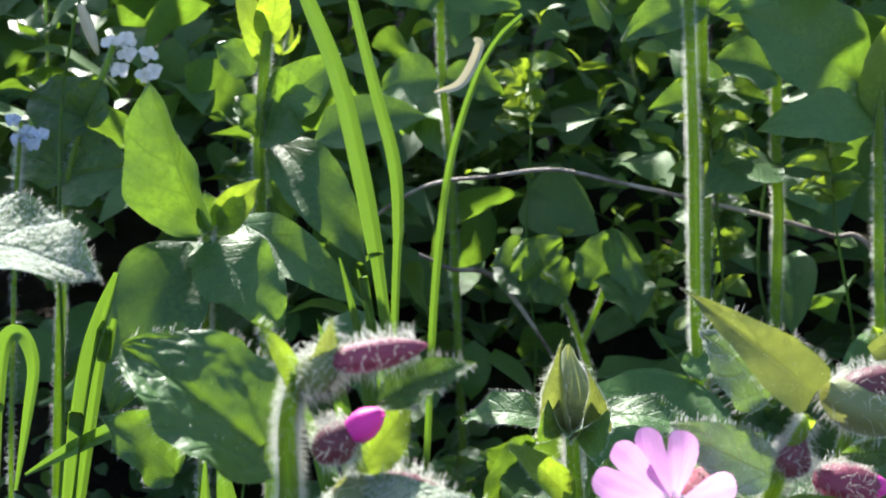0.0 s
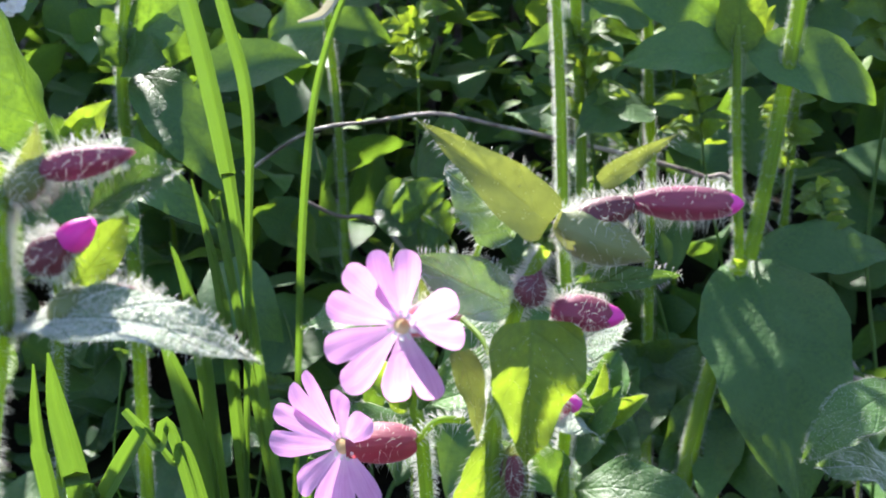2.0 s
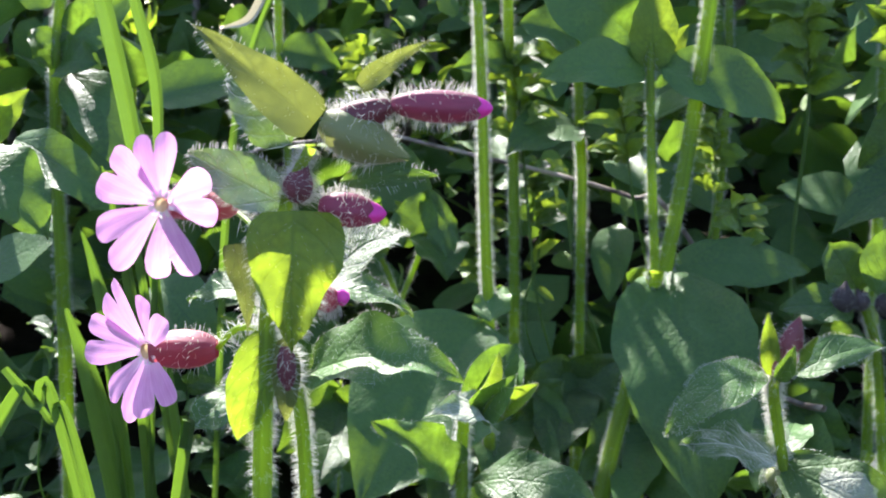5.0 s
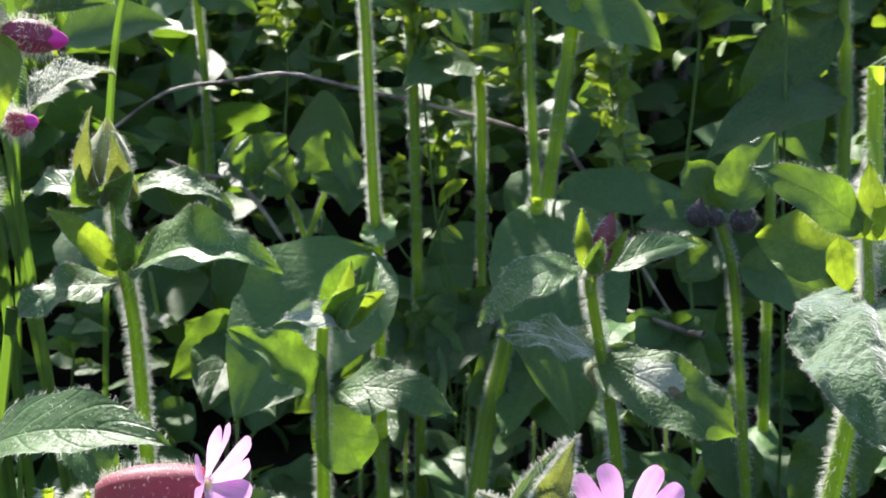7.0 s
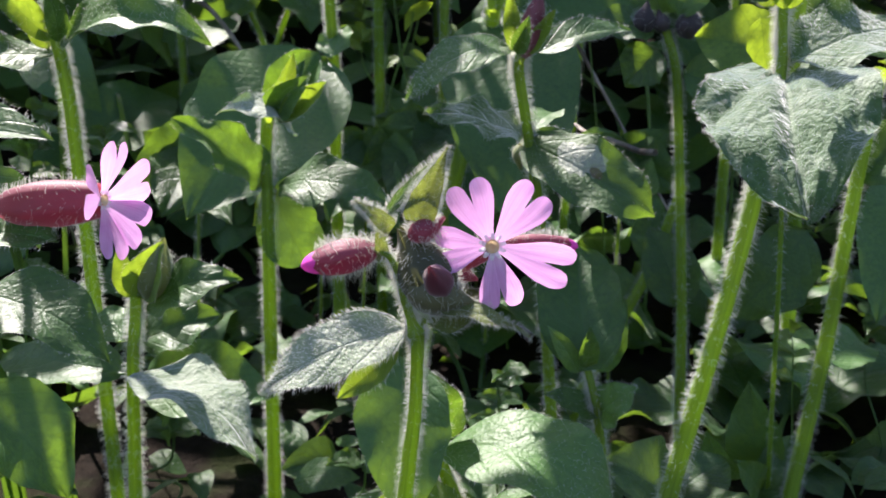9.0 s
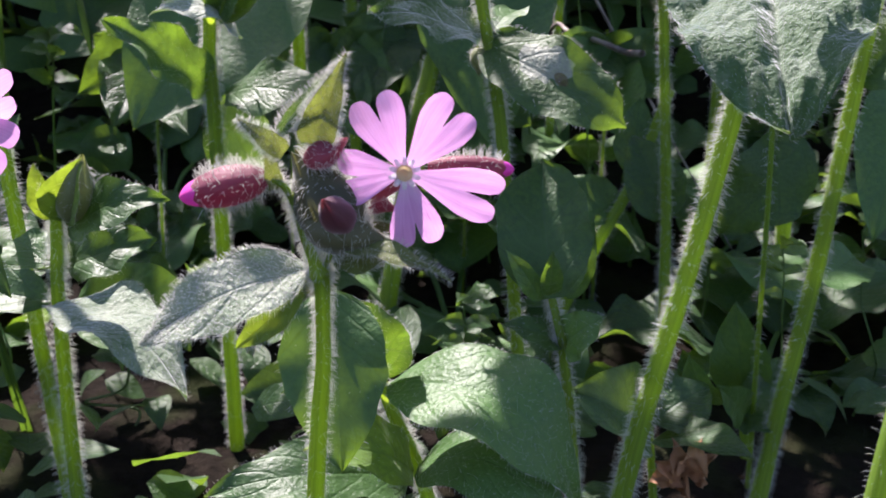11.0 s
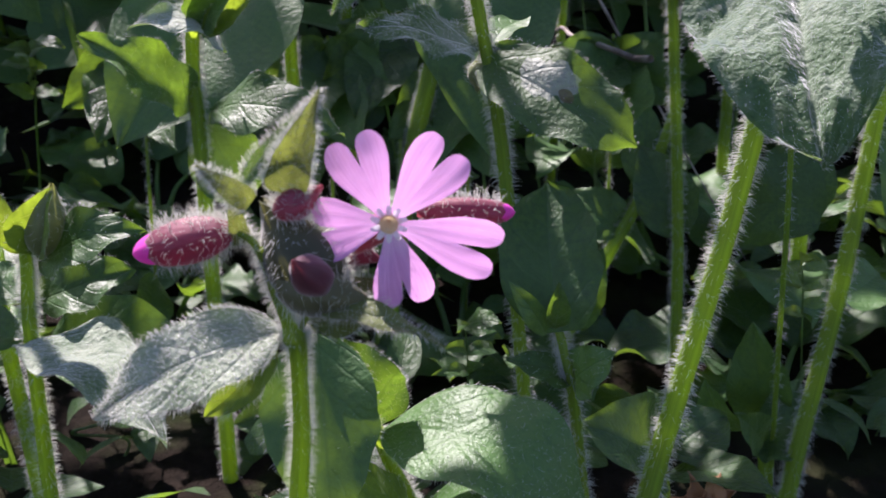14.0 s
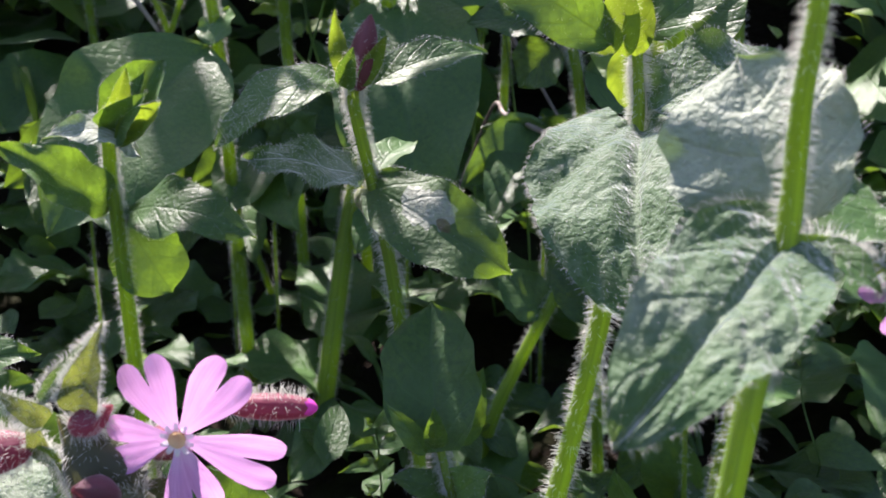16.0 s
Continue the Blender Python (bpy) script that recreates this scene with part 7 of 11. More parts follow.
leaf(p, (0.0043, 0.57, 0.18), (0.0211, 0.5886, 0.1769), 0.0090, (0.59, -0.42, 0.69), "ovate", 0.12, 0.1, 0.04, mat=YOUNG, seed=410)
leaf(p, (0.004, 0.57, 0.2002), (0.0135, 0.5629, 0.206), 0.0114, (-0.69, -0.49, 0.53), "ovate", 0.12, 0.1, 0.04, mat=YOUNG, seed=411)
leaf(p, (0.0043, 0.57, 0.1833), (-0.0029, 0.5533, 0.1887), 0.0059, (0.92, -0.32, 0.24), "ovate", 0.12, 0.1, 0.04, mat=YOUNG, seed=412)
leaf(p, (0.0043, 0.57, 0.1804), (-0.0042, 0.5645, 0.1841), 0.0079, (0.59, -0.49, 0.64), "ovate", 0.12, 0.1, 0.04, mat=YOUNG, seed=413)
leaf(p, (0.0043, 0.57, 0.1838), (0.015, 0.5762, 0.1831), 0.0054, (0.44, -0.69, 0.58), "ovate", 0.12, 0.1, 0.04, mat=YOUNG, seed=414)
leaf(p, (0.0043, 0.57, 0.1822), (-0.0039, 0.5537, 0.1883), 0.0084, (0.87, -0.29, 0.4), "ovate", 0.12, 0.1, 0.04, mat=YOUNG, seed=415)
leaf(p, (0.0041, 0.57, 0.1926), (0.0106, 0.5789, 0.1947), 0.0077, (0.06, -0.27, 0.96), "ovate", 0.12, 0.1, 0.04, mat=YOUNG, seed=416)
leaf(p, (0.004, 0.57, 0.2026), (0.0209, 0.5705, 0.2028), 0.0114, (0.01, -0.61, 0.79), "ovate", 0.12, 0.1, 0.04, mat=YOUNG, seed=417)
leaf(p, (0.0041, 0.57, 0.1964), (-0.0071, 0.5607, 0.1986), 0.0059, (0.62, -0.63, 0.47), "ovate", 0.12, 0.1, 0.04, mat=YOUNG, seed=418)
leaf(p, (0.004, 0.57, 0.2042), (0.0219, 0.5834, 0.2038), 0.0108, (0.41, -0.52, 0.75), "ovate", 0.12, 0.1, 0.04, mat=YOUNG, seed=419)

p = plant("ground_weed", "lime-green weed with small leaves", 0.080, 0.500, "plant", group="low weeds")
stem(p, [(0.0788, 0.5, 0.2338, 0.0004), (0.0801, 0.5, 0.218, 0.0005), (0.0807, 0.5, 0.1939, 0.0005), (0.0821, 0.5, 0.0984, 0.0005), (0.0836, 0.5, 0.0029, 0.0006)], 0, seed=420)
leaf(p, (0.0789, 0.5, 0.23), (0.0635, 0.4909, 0.2321), 0.0076, (0.52, -0.8, 0.3), "ovate", 0.12, 0.1, 0.04, mat=YOUNG, seed=421)
leaf(p, (0.0795, 0.5, 0.2138), (0.0871, 0.4838, 0.2161), 0.0080, (-0.67, -0.22, 0.71), "ovate", 0.12, 0.1, 0.04, mat=YOUNG, seed=422)
leaf(p, (0.0793, 0.5, 0.2192), (0.087, 0.4911, 0.2217), 0.0060, (-0.74, -0.53, 0.4), "ovate", 0.12, 0.1, 0.04, mat=YOUNG, seed=423)
leaf(p, (0.0798, 0.5, 0.2034), (0.0771, 0.5031, 0.2083), 0.0102, (0.43, -0.64, 0.64), "ovate", 0.12, 0.1, 0.04, mat=YOUNG, seed=424)
leaf(p, (0.0792, 0.5, 0.2199), (0.0684, 0.5015, 0.2226), 0.0068, (-0.04, -0.94, 0.34), "ovate", 0.12, 0.1, 0.04, mat=YOUNG, seed=425)
leaf(p, (0.079, 0.5, 0.2259), (0.0659, 0.5003, 0.2257), 0.0065, (-0.03, -0.92, 0.39), "ovate", 0.12, 0.1, 0.04, mat=YOUNG, seed=426)
leaf(p, (0.0794, 0.5, 0.2145), (0.0879, 0.5072, 0.2178), 0.0072, (0.18, -0.58, 0.79), "ovate", 0.12, 0.1, 0.04, mat=YOUNG, seed=427)
leaf(p, (0.079, 0.5, 0.2286), (0.0862, 0.5167, 0.2341), 0.0108, (-0.17, -0.24, 0.96), "ovate", 0.12, 0.1, 0.04, mat=YOUNG, seed=428)
leaf(p, (0.0793, 0.5, 0.2176), (0.0625, 0.4887, 0.2181), 0.0090, (0.43, -0.61, 0.67), "ovate", 0.12, 0.1, 0.04, mat=YOUNG, seed=429)
leaf(p, (0.0793, 0.5, 0.2177), (0.09, 0.4839, 0.2202), 0.0071, (-0.82, -0.5, 0.26), "ovate", 0.12, 0.1, 0.04, mat=YOUNG, seed=430)
leaf(p, (0.0795, 0.5, 0.2125), (0.0644, 0.4891, 0.214), 0.0099, (0.42, -0.47, 0.77), "ovate", 0.12, 0.1, 0.04, mat=YOUNG, seed=431)
leaf(p, (0.079, 0.5, 0.2277), (0.0659, 0.5, 0.2278), 0.0087, (0.01, -0.67, 0.74), "ovate", 0.12, 0.1, 0.04, mat=YOUNG, seed=432)
leaf(p, (0.0796, 0.5, 0.2095), (0.0741, 0.5026, 0.2117), 0.0046, (-0.19, -0.84, 0.5), "ovate", 0.12, 0.1, 0.04, mat=YOUNG, seed=433)
leaf(p, (0.0797, 0.5, 0.2052), (0.0688, 0.4973, 0.2089), 0.0081, (0.36, -0.81, 0.47), "ovate", 0.12, 0.1, 0.04, mat=YOUNG, seed=434)
leaf(p, (0.0798, 0.5, 0.204), (0.0873, 0.4895, 0.2058), 0.0055, (-0.73, -0.43, 0.53), "ovate", 0.12, 0.1, 0.04, mat=YOUNG, seed=435)
leaf(p, (0.0788, 0.5, 0.2335), (0.0639, 0.4872, 0.2341), 0.0072, (0.56, -0.63, 0.54), "ovate", 0.12, 0.1, 0.04, mat=YOUNG, seed=436)
leaf(p, (0.0794, 0.5, 0.2153), (0.0706, 0.5029, 0.2145), 0.0064, (-0.26, -0.57, 0.78), "ovate", 0.12, 0.1, 0.04, mat=YOUNG, seed=437)
leaf(p, (0.0791, 0.5, 0.2241), (0.0809, 0.5199, 0.2279), 0.0083, (0.45, -0.21, 0.87), "ovate", 0.12, 0.1, 0.04, mat=YOUNG, seed=438)
leaf(p, (0.0793, 0.5, 0.2197), (0.094, 0.4923, 0.22), 0.0098, (-0.35, -0.63, 0.69), "ovate", 0.12, 0.1, 0.04, mat=YOUNG, seed=439)
leaf(p, (0.0798, 0.5, 0.2044), (0.0746, 0.4827, 0.2098), 0.0056, (0.78, -0.39, -0.49), "ovate", 0.12, 0.1, 0.04, mat=YOUNG, seed=440)
leaf(p, (0.0796, 0.5, 0.2104), (0.0799, 0.5139, 0.2139), 0.0065, (0.1, -0.25, 0.96), "ovate", 0.12, 0.1, 0.04, mat=YOUNG, seed=441)
leaf(p, (0.0788, 0.5, 0.2327), (0.0893, 0.4906, 0.2349), 0.0079, (-0.62, -0.56, 0.55), "ovate", 0.12, 0.1, 0.04, mat=YOUNG, seed=442)
leaf(p, (0.0788, 0.5, 0.2337), (0.0713, 0.4995, 0.2391), 0.0082, (0.18, -0.97, 0.16), "ovate", 0.12, 0.1, 0.04, mat=YOUNG, seed=443)
leaf(p, (0.0789, 0.5, 0.2315), (0.0689, 0.4803, 0.2356), 0.0068, (0.89, -0.41, 0.2), "ovate", 0.12, 0.1, 0.04, mat=YOUNG, seed=444)

p = plant("ground_weed", "weed with narrow folded leaves", 0.114, 0.480, "plant", group="low weeds")
stem(p, [(0.1114, 0.48, 0.2981, 0.0006), (0.1135, 0.48, 0.2749, 0.0007), (0.1153, 0.48, 0.2392, 0.0008), (0.1195, 0.48, 0.1196, 0.0008), (0.1237, 0.48, 0, 0.0009)], 0, seed=445)
leaf(p, (0.1128, 0.48, 0.2742), (0.1242, 0.4917, 0.279), 0.0081, (0.25, -0.57, 0.78), "ovate", 0.12, 0.1, 0.04, mat=YOUNG, seed=446)
leaf(p, (0.1133, 0.48, 0.2643), (0.0984, 0.4802, 0.2643), 0.0107, (-0.01, -0.66, 0.76), "ovate", 0.12, 0.1, 0.04, mat=YOUNG, seed=447)
leaf(p, (0.1127, 0.48, 0.2749), (0.0997, 0.4933, 0.2792), 0.0112, (-0.47, -0.65, 0.6), "ovate", 0.12, 0.1, 0.04, mat=YOUNG, seed=448)
leaf(p, (0.1129, 0.48, 0.2725), (0.0888, 0.4695, 0.2747), 0.0128, (0.39, -0.8, 0.46), "ovate", 0.12, 0.1, 0.04, mat=YOUNG, seed=449)
leaf(p, (0.1135, 0.48, 0.2617), (0.1271, 0.4831, 0.2686), 0.0160, (-0.26, -0.56, 0.78), "ovate", 0.12, 0.1, 0.04, mat=YOUNG, seed=450)
leaf(p, (0.1122, 0.48, 0.2847), (0.0879, 0.473, 0.2846), 0.0147, (0.2, -0.72, 0.66), "ovate", 0.12, 0.1, 0.04, mat=YOUNG, seed=451)
leaf(p, (0.1138, 0.48, 0.2564), (0.1333, 0.4774, 0.2552), 0.0127, (-0.05, -0.73, 0.69), "ovate", 0.12, 0.1, 0.04, mat=YOUNG, seed=452)
leaf(p, (0.114, 0.48, 0.2523), (0.1283, 0.4616, 0.2565), 0.0115, (-0.8, -0.58, 0.18), "ovate", 0.12, 0.1, 0.04, mat=YOUNG, seed=453)
leaf(p, (0.1139, 0.48, 0.2547), (0.1206, 0.4663, 0.2596), 0.0106, (-0.88, -0.31, 0.36), "ovate", 0.12, 0.1, 0.04, mat=YOUNG, seed=454)
leaf(p, (0.1114, 0.48, 0.2974), (0.1269, 0.4636, 0.2999), 0.0132, (-0.7, -0.6, 0.39), "ovate", 0.12, 0.1, 0.04, mat=YOUNG, seed=455)
leaf(p, (0.1132, 0.48, 0.2668), (0.1207, 0.4719, 0.2739), 0.0140, (-0.82, -0.48, 0.31), "ovate", 0.12, 0.1, 0.04, mat=YOUNG, seed=456)
leaf(p, (0.1127, 0.48, 0.2756), (0.0974, 0.485, 0.281), 0.0113, (-0.19, -0.93, 0.32), "ovate", 0.12, 0.1, 0.04, mat=YOUNG, seed=457)
leaf(p, (0.1123, 0.48, 0.2825), (0.1292, 0.4913, 0.2846), 0.0101, (0.29, -0.58, 0.77), "ovate", 0.12, 0.1, 0.04, mat=YOUNG, seed=458)
leaf(p, (0.1123, 0.48, 0.2825), (0.1274, 0.4971, 0.2908), 0.0167, (-0.1, -0.36, 0.93), "ovate", 0.12, 0.1, 0.04, mat=YOUNG, seed=459)
leaf(p, (0.1123, 0.48, 0.2816), (0.1109, 0.4704, 0.2895), 0.0139, (0.37, -0.62, -0.69), "ovate", 0.12, 0.1, 0.04, mat=YOUNG, seed=460)
leaf(p, (0.1119, 0.48, 0.2883), (0.0849, 0.4741, 0.2868), 0.0124, (0.19, -0.93, 0.3), "ovate", 0.12, 0.1, 0.04, mat=YOUNG, seed=461)
leaf(p, (0.1133, 0.48, 0.2645), (0.0944, 0.471, 0.2633), 0.0092, (0.31, -0.73, 0.61), "ovate", 0.12, 0.1, 0.04, mat=YOUNG, seed=462)
leaf(p, (0.1125, 0.48, 0.2792), (0.1233, 0.47, 0.278), 0.0067, (-0.61, -0.71, 0.35), "ovate", 0.12, 0.1, 0.04, mat=YOUNG, seed=463)
leaf(p, (0.112, 0.48, 0.2866), (0.0934, 0.4851, 0.2866), 0.0096, (-0.26, -0.94, 0.22), "ovate", 0.12, 0.1, 0.04, mat=YOUNG, seed=464)
leaf(p, (0.1135, 0.48, 0.2612), (0.1046, 0.4699, 0.2662), 0.0092, (0.76, -0.65, 0.05), "ovate", 0.12, 0.1, 0.04, mat=YOUNG, seed=465)
leaf(p, (0.1117, 0.48, 0.2934), (0.084, 0.4624, 0.2906), 0.0110, (0.5, -0.82, 0.27), "ovate", 0.12, 0.1, 0.04, mat=YOUNG, seed=466)
leaf(p, (0.1139, 0.48, 0.2543), (0.0908, 0.4614, 0.2566), 0.0118, (0.55, -0.61, 0.58), "ovate", 0.12, 0.1, 0.04, mat=YOUNG, seed=467)

p = plant("ground_weed", "lime-green weed with small leaves", -0.091, 0.620, "plant", group="low weeds")
stem(p, [(-0.0907, 0.62, 0.2738, 0.0005), (-0.0901, 0.62, 0.2527, 0.0006), (-0.0911, 0.62, 0.2205, 0.0007), (-0.093, 0.62, 0.1263, 0.0007), (-0.0949, 0.62, 0.0321, 0.0008)], 0, seed=468)
leaf(p, (-0.0908, 0.62, 0.2667), (-0.0942, 0.6387, 0.2724), 0.0089, (0.45, -0.19, 0.87), "ovate", 0.12, 0.1, 0.04, mat=YOUNG, seed=469)
leaf(p, (-0.0913, 0.62, 0.2434), (-0.1028, 0.6395, 0.2479), 0.0120, (-0.11, -0.29, 0.95), "ovate", 0.12, 0.1, 0.04, mat=YOUNG, seed=470)
leaf(p, (-0.0907, 0.62, 0.2727), (-0.0696, 0.6108, 0.2745), 0.0112, (-0.4, -0.83, 0.4), "ovate", 0.12, 0.1, 0.04, mat=YOUNG, seed=471)
leaf(p, (-0.0914, 0.62, 0.2389), (-0.1036, 0.6206, 0.2434), 0.0128, (0.25, -0.59, 0.77), "ovate", 0.12, 0.1, 0.04, mat=YOUNG, seed=472)
leaf(p, (-0.0912, 0.62, 0.2464), (-0.0825, 0.6171, 0.2509), 0.0086, (-0.46, -0.8, 0.38), "ovate", 0.12, 0.1, 0.04, mat=YOUNG, seed=473)
leaf(p, (-0.091, 0.62, 0.259), (-0.099, 0.6119, 0.2662), 0.0142, (0.8, -0.52, 0.3), "ovate", 0.12, 0.1, 0.04, mat=YOUNG, seed=474)
leaf(p, (-0.0911, 0.62, 0.2517), (-0.0808, 0.6081, 0.258), 0.0131, (-0.79, -0.52, 0.31), "ovate", 0.12, 0.1, 0.04, mat=YOUNG, seed=475)
leaf(p, (-0.0907, 0.62, 0.2715), (-0.0781, 0.6048, 0.2757), 0.0108, (-0.76, -0.52, 0.4), "ovate", 0.12, 0.1, 0.04, mat=YOUNG, seed=476)
leaf(p, (-0.0908, 0.62, 0.2701), (-0.1014, 0.6064, 0.2761), 0.0107, (0.79, -0.62, 0), "ovate", 0.12, 0.1, 0.04, mat=YOUNG, seed=477)
leaf(p, (-0.091, 0.62, 0.2565), (-0.1091, 0.6225, 0.2555), 0.0089, (-0.15, -0.9, 0.41), "ovate", 0.12, 0.1, 0.04, mat=YOUNG, seed=478)
leaf(p, (-0.0913, 0.62, 0.2421), (-0.1068, 0.6359, 0.2446), 0.0108, (-0.34, -0.46, 0.82), "ovate", 0.12, 0.1, 0.04, mat=YOUNG, seed=479)
leaf(p, (-0.0911, 0.62, 0.2506), (-0.09, 0.632, 0.2554), 0.0075, (-0.09, -0.36, 0.93), "ovate", 0.12, 0.1, 0.04, mat=YOUNG, seed=480)
leaf(p, (-0.0912, 0.62, 0.2476), (-0.1066, 0.6052, 0.2507), 0.0124, (0.61, -0.51, 0.61), "ovate", 0.12, 0.1, 0.04, mat=YOUNG, seed=481)
leaf(p, (-0.0912, 0.62, 0.2448), (-0.089, 0.6253, 0.2499), 0.0076, (-0.07, -0.67, 0.74), "ovate", 0.12, 0.1, 0.04, mat=YOUNG, seed=482)
leaf(p, (-0.0914, 0.62, 0.2369), (-0.1028, 0.6268, 0.24), 0.0096, (-0.11, -0.57, 0.82), "ovate", 0.12, 0.1, 0.04, mat=YOUNG, seed=483)
leaf(p, (-0.0912, 0.62, 0.2479), (-0.0962, 0.6326, 0.254), 0.0125, (0.41, -0.26, 0.87), "ovate", 0.12, 0.1, 0.04, mat=YOUNG, seed=484)
leaf(p, (-0.0912, 0.62, 0.2451), (-0.106, 0.6368, 0.2499), 0.0108, (-0.37, -0.54, 0.75), "ovate", 0.12, 0.1, 0.04, mat=YOUNG, seed=485)
leaf(p, (-0.0909, 0.62, 0.2633), (-0.0836, 0.6006, 0.2695), 0.0121, (-0.93, -0.37, -0.06), "ovate", 0.12, 0.1, 0.04, mat=YOUNG, seed=486)
leaf(p, (-0.0909, 0.62, 0.2603), (-0.1041, 0.6011, 0.2627), 0.0095, (0.77, -0.48, 0.42), "ovate", 0.12, 0.1, 0.04, mat=YOUNG, seed=487)
leaf(p, (-0.0907, 0.62, 0.2736), (-0.0792, 0.6278, 0.2783), 0.0097, (0.27, -0.75, 0.6), "ovate", 0.12, 0.1, 0.04, mat=YOUNG, seed=488)
leaf(p, (-0.0908, 0.62, 0.267), (-0.1133, 0.6328, 0.2654), 0.0103, (-0.48, -0.81, 0.34), "ovate", 0.12, 0.1, 0.04, mat=YOUNG, seed=489)
leaf(p, (-0.0912, 0.62, 0.2494), (-0.1029, 0.6176, 0.2489), 0.0074, (0.12, -0.71, 0.69), "ovate", 0.12, 0.1, 0.04, mat=YOUNG, seed=490)
leaf(p, (-0.0913, 0.62, 0.2431), (-0.1108, 0.6321, 0.2413), 0.0105, (-0.46, -0.65, 0.61), "ovate", 0.12, 0.1, 0.04, mat=YOUNG, seed=491)
leaf(p, (-0.0914, 0.62, 0.2394), (-0.0935, 0.6007, 0.2466), 0.0118, (0.97, -0.18, -0.19), "ovate", 0.12, 0.1, 0.04, mat=YOUNG, seed=492)

p = plant("ground_weed", "lime-green weed with small leaves", -0.011, 0.500, "plant", group="low weeds")
stem(p, [(-0.0144, 0.5, 0.2682, 0.0005), (-0.0118, 0.5, 0.2488, 0.0006), (-0.0092, 0.5, 0.2188, 0.0006), (-0.0026, 0.5, 0.1108, 0.0007), (0.0039, 0.5, 0.0029, 0.0008)], 0, seed=493)
leaf(p, (-0.0117, 0.5, 0.2401), (-0.0064, 0.4976, 0.2456), 0.0105, (-0.73, -0.45, 0.51), "ovate", 0.12, 0.1, 0.04, mat=YOUNG, seed=494)
leaf(p, (-0.0115, 0.5, 0.2371), (0.0139, 0.5177, 0.2347), 0.0112, (0.51, -0.65, 0.56), "ovate", 0.12, 0.1, 0.04, mat=YOUNG, seed=495)
leaf(p, (-0.012, 0.5, 0.2432), (-0.0135, 0.5109, 0.2477), 0.0081, (-0.19, -0.4, 0.9), "ovate", 0.12, 0.1, 0.04, mat=YOUNG, seed=496)
leaf(p, (-0.0139, 0.5, 0.2629), (-0.0112, 0.4869, 0.2685), 0.0062, (-0.89, -0.32, -0.32), "ovate", 0.12, 0.1, 0.04, mat=YOUNG, seed=497)
leaf(p, (-0.011, 0.5, 0.2324), (-0.0096, 0.5095, 0.2377), 0.0101, (0.44, -0.49, 0.75), "ovate", 0.12, 0.1, 0.04, mat=YOUNG, seed=498)
leaf(p, (-0.0114, 0.5, 0.2368), (0.0022, 0.4846, 0.2389), 0.0080, (-0.72, -0.58, 0.38), "ovate", 0.12, 0.1, 0.04, mat=YOUNG, seed=499)
leaf(p, (-0.014, 0.5, 0.2638), (-0.0021, 0.4874, 0.2673), 0.0108, (-0.61, -0.39, 0.69), "ovate", 0.12, 0.1, 0.04, mat=YOUNG, seed=500)
leaf(p, (-0.0122, 0.5, 0.2447), (-0.0202, 0.5151, 0.2455), 0.0089, (-0.45, -0.29, 0.84), "ovate", 0.12, 0.1, 0.04, mat=YOUNG, seed=501)
leaf(p, (-0.0126, 0.5, 0.2486), (-0.0097, 0.5084, 0.2518), 0.0075, (-0.52, -0.15, 0.84), "ovate", 0.12, 0.1, 0.04, mat=YOUNG, seed=502)
leaf(p, (-0.0136, 0.5, 0.2598), (-0.0111, 0.4856, 0.265), 0.0071, (-0.98, -0.13, 0.12), "ovate", 0.12, 0.1, 0.04, mat=YOUNG, seed=503)
leaf(p, (-0.0115, 0.5, 0.2373), (0.0056, 0.4835, 0.2388), 0.0110, (-0.56, -0.52, 0.64), "ovate", 0.12, 0.1, 0.04, mat=YOUNG, seed=504)
leaf(p, (-0.013, 0.5, 0.2536), (-0.0231, 0.483, 0.2589), 0.0078, (0.86, -0.4, 0.32), "ovate", 0.12, 0.1, 0.04, mat=YOUNG, seed=505)
leaf(p, (-0.0142, 0.5, 0.2658), (-0.0337, 0.4992, 0.2658), 0.0102, (0.04, -0.87, 0.5), "ovate", 0.12, 0.1, 0.04, mat=YOUNG, seed=506)
leaf(p, (-0.0108, 0.5, 0.2298), (-0.0214, 0.489, 0.2342), 0.0061, (0.74, -0.63, 0.22), "ovate", 0.12, 0.1, 0.04, mat=YOUNG, seed=507)
leaf(p, (-0.0122, 0.5, 0.2451), (-0.0118, 0.4962, 0.2513), 0.0083, (0.29, -0.8, -0.52), "ovate", 0.12, 0.1, 0.04, mat=YOUNG, seed=508)
leaf(p, (-0.0126, 0.5, 0.2491), (-0.0012, 0.5113, 0.2507), 0.0074, (0.3, -0.43, 0.85), "ovate", 0.12, 0.1, 0.04, mat=YOUNG, seed=509)
leaf(p, (-0.013, 0.5, 0.2536), (-0.021, 0.4877, 0.2618), 0.0109, (0.76, -0.62, -0.2), "ovate", 0.12, 0.1, 0.04, mat=YOUNG, seed=510)
leaf(p, (-0.0111, 0.5, 0.2335), (0.0057, 0.4938, 0.2338), 0.0112, (-0.22, -0.58, 0.78), "ovate", 0.12, 0.1, 0.04, mat=YOUNG, seed=511)
leaf(p, (-0.0131, 0.5, 0.254), (-0.0294, 0.495, 0.2533), 0.0091, (0.18, -0.68, 0.71), "ovate", 0.12, 0.1, 0.04, mat=YOUNG, seed=512)
leaf(p, (-0.0108, 0.5, 0.2306), (-0.0323, 0.4929, 0.2314), 0.0120, (0.24, -0.65, 0.72), "ovate", 0.12, 0.1, 0.04, mat=YOUNG, seed=513)
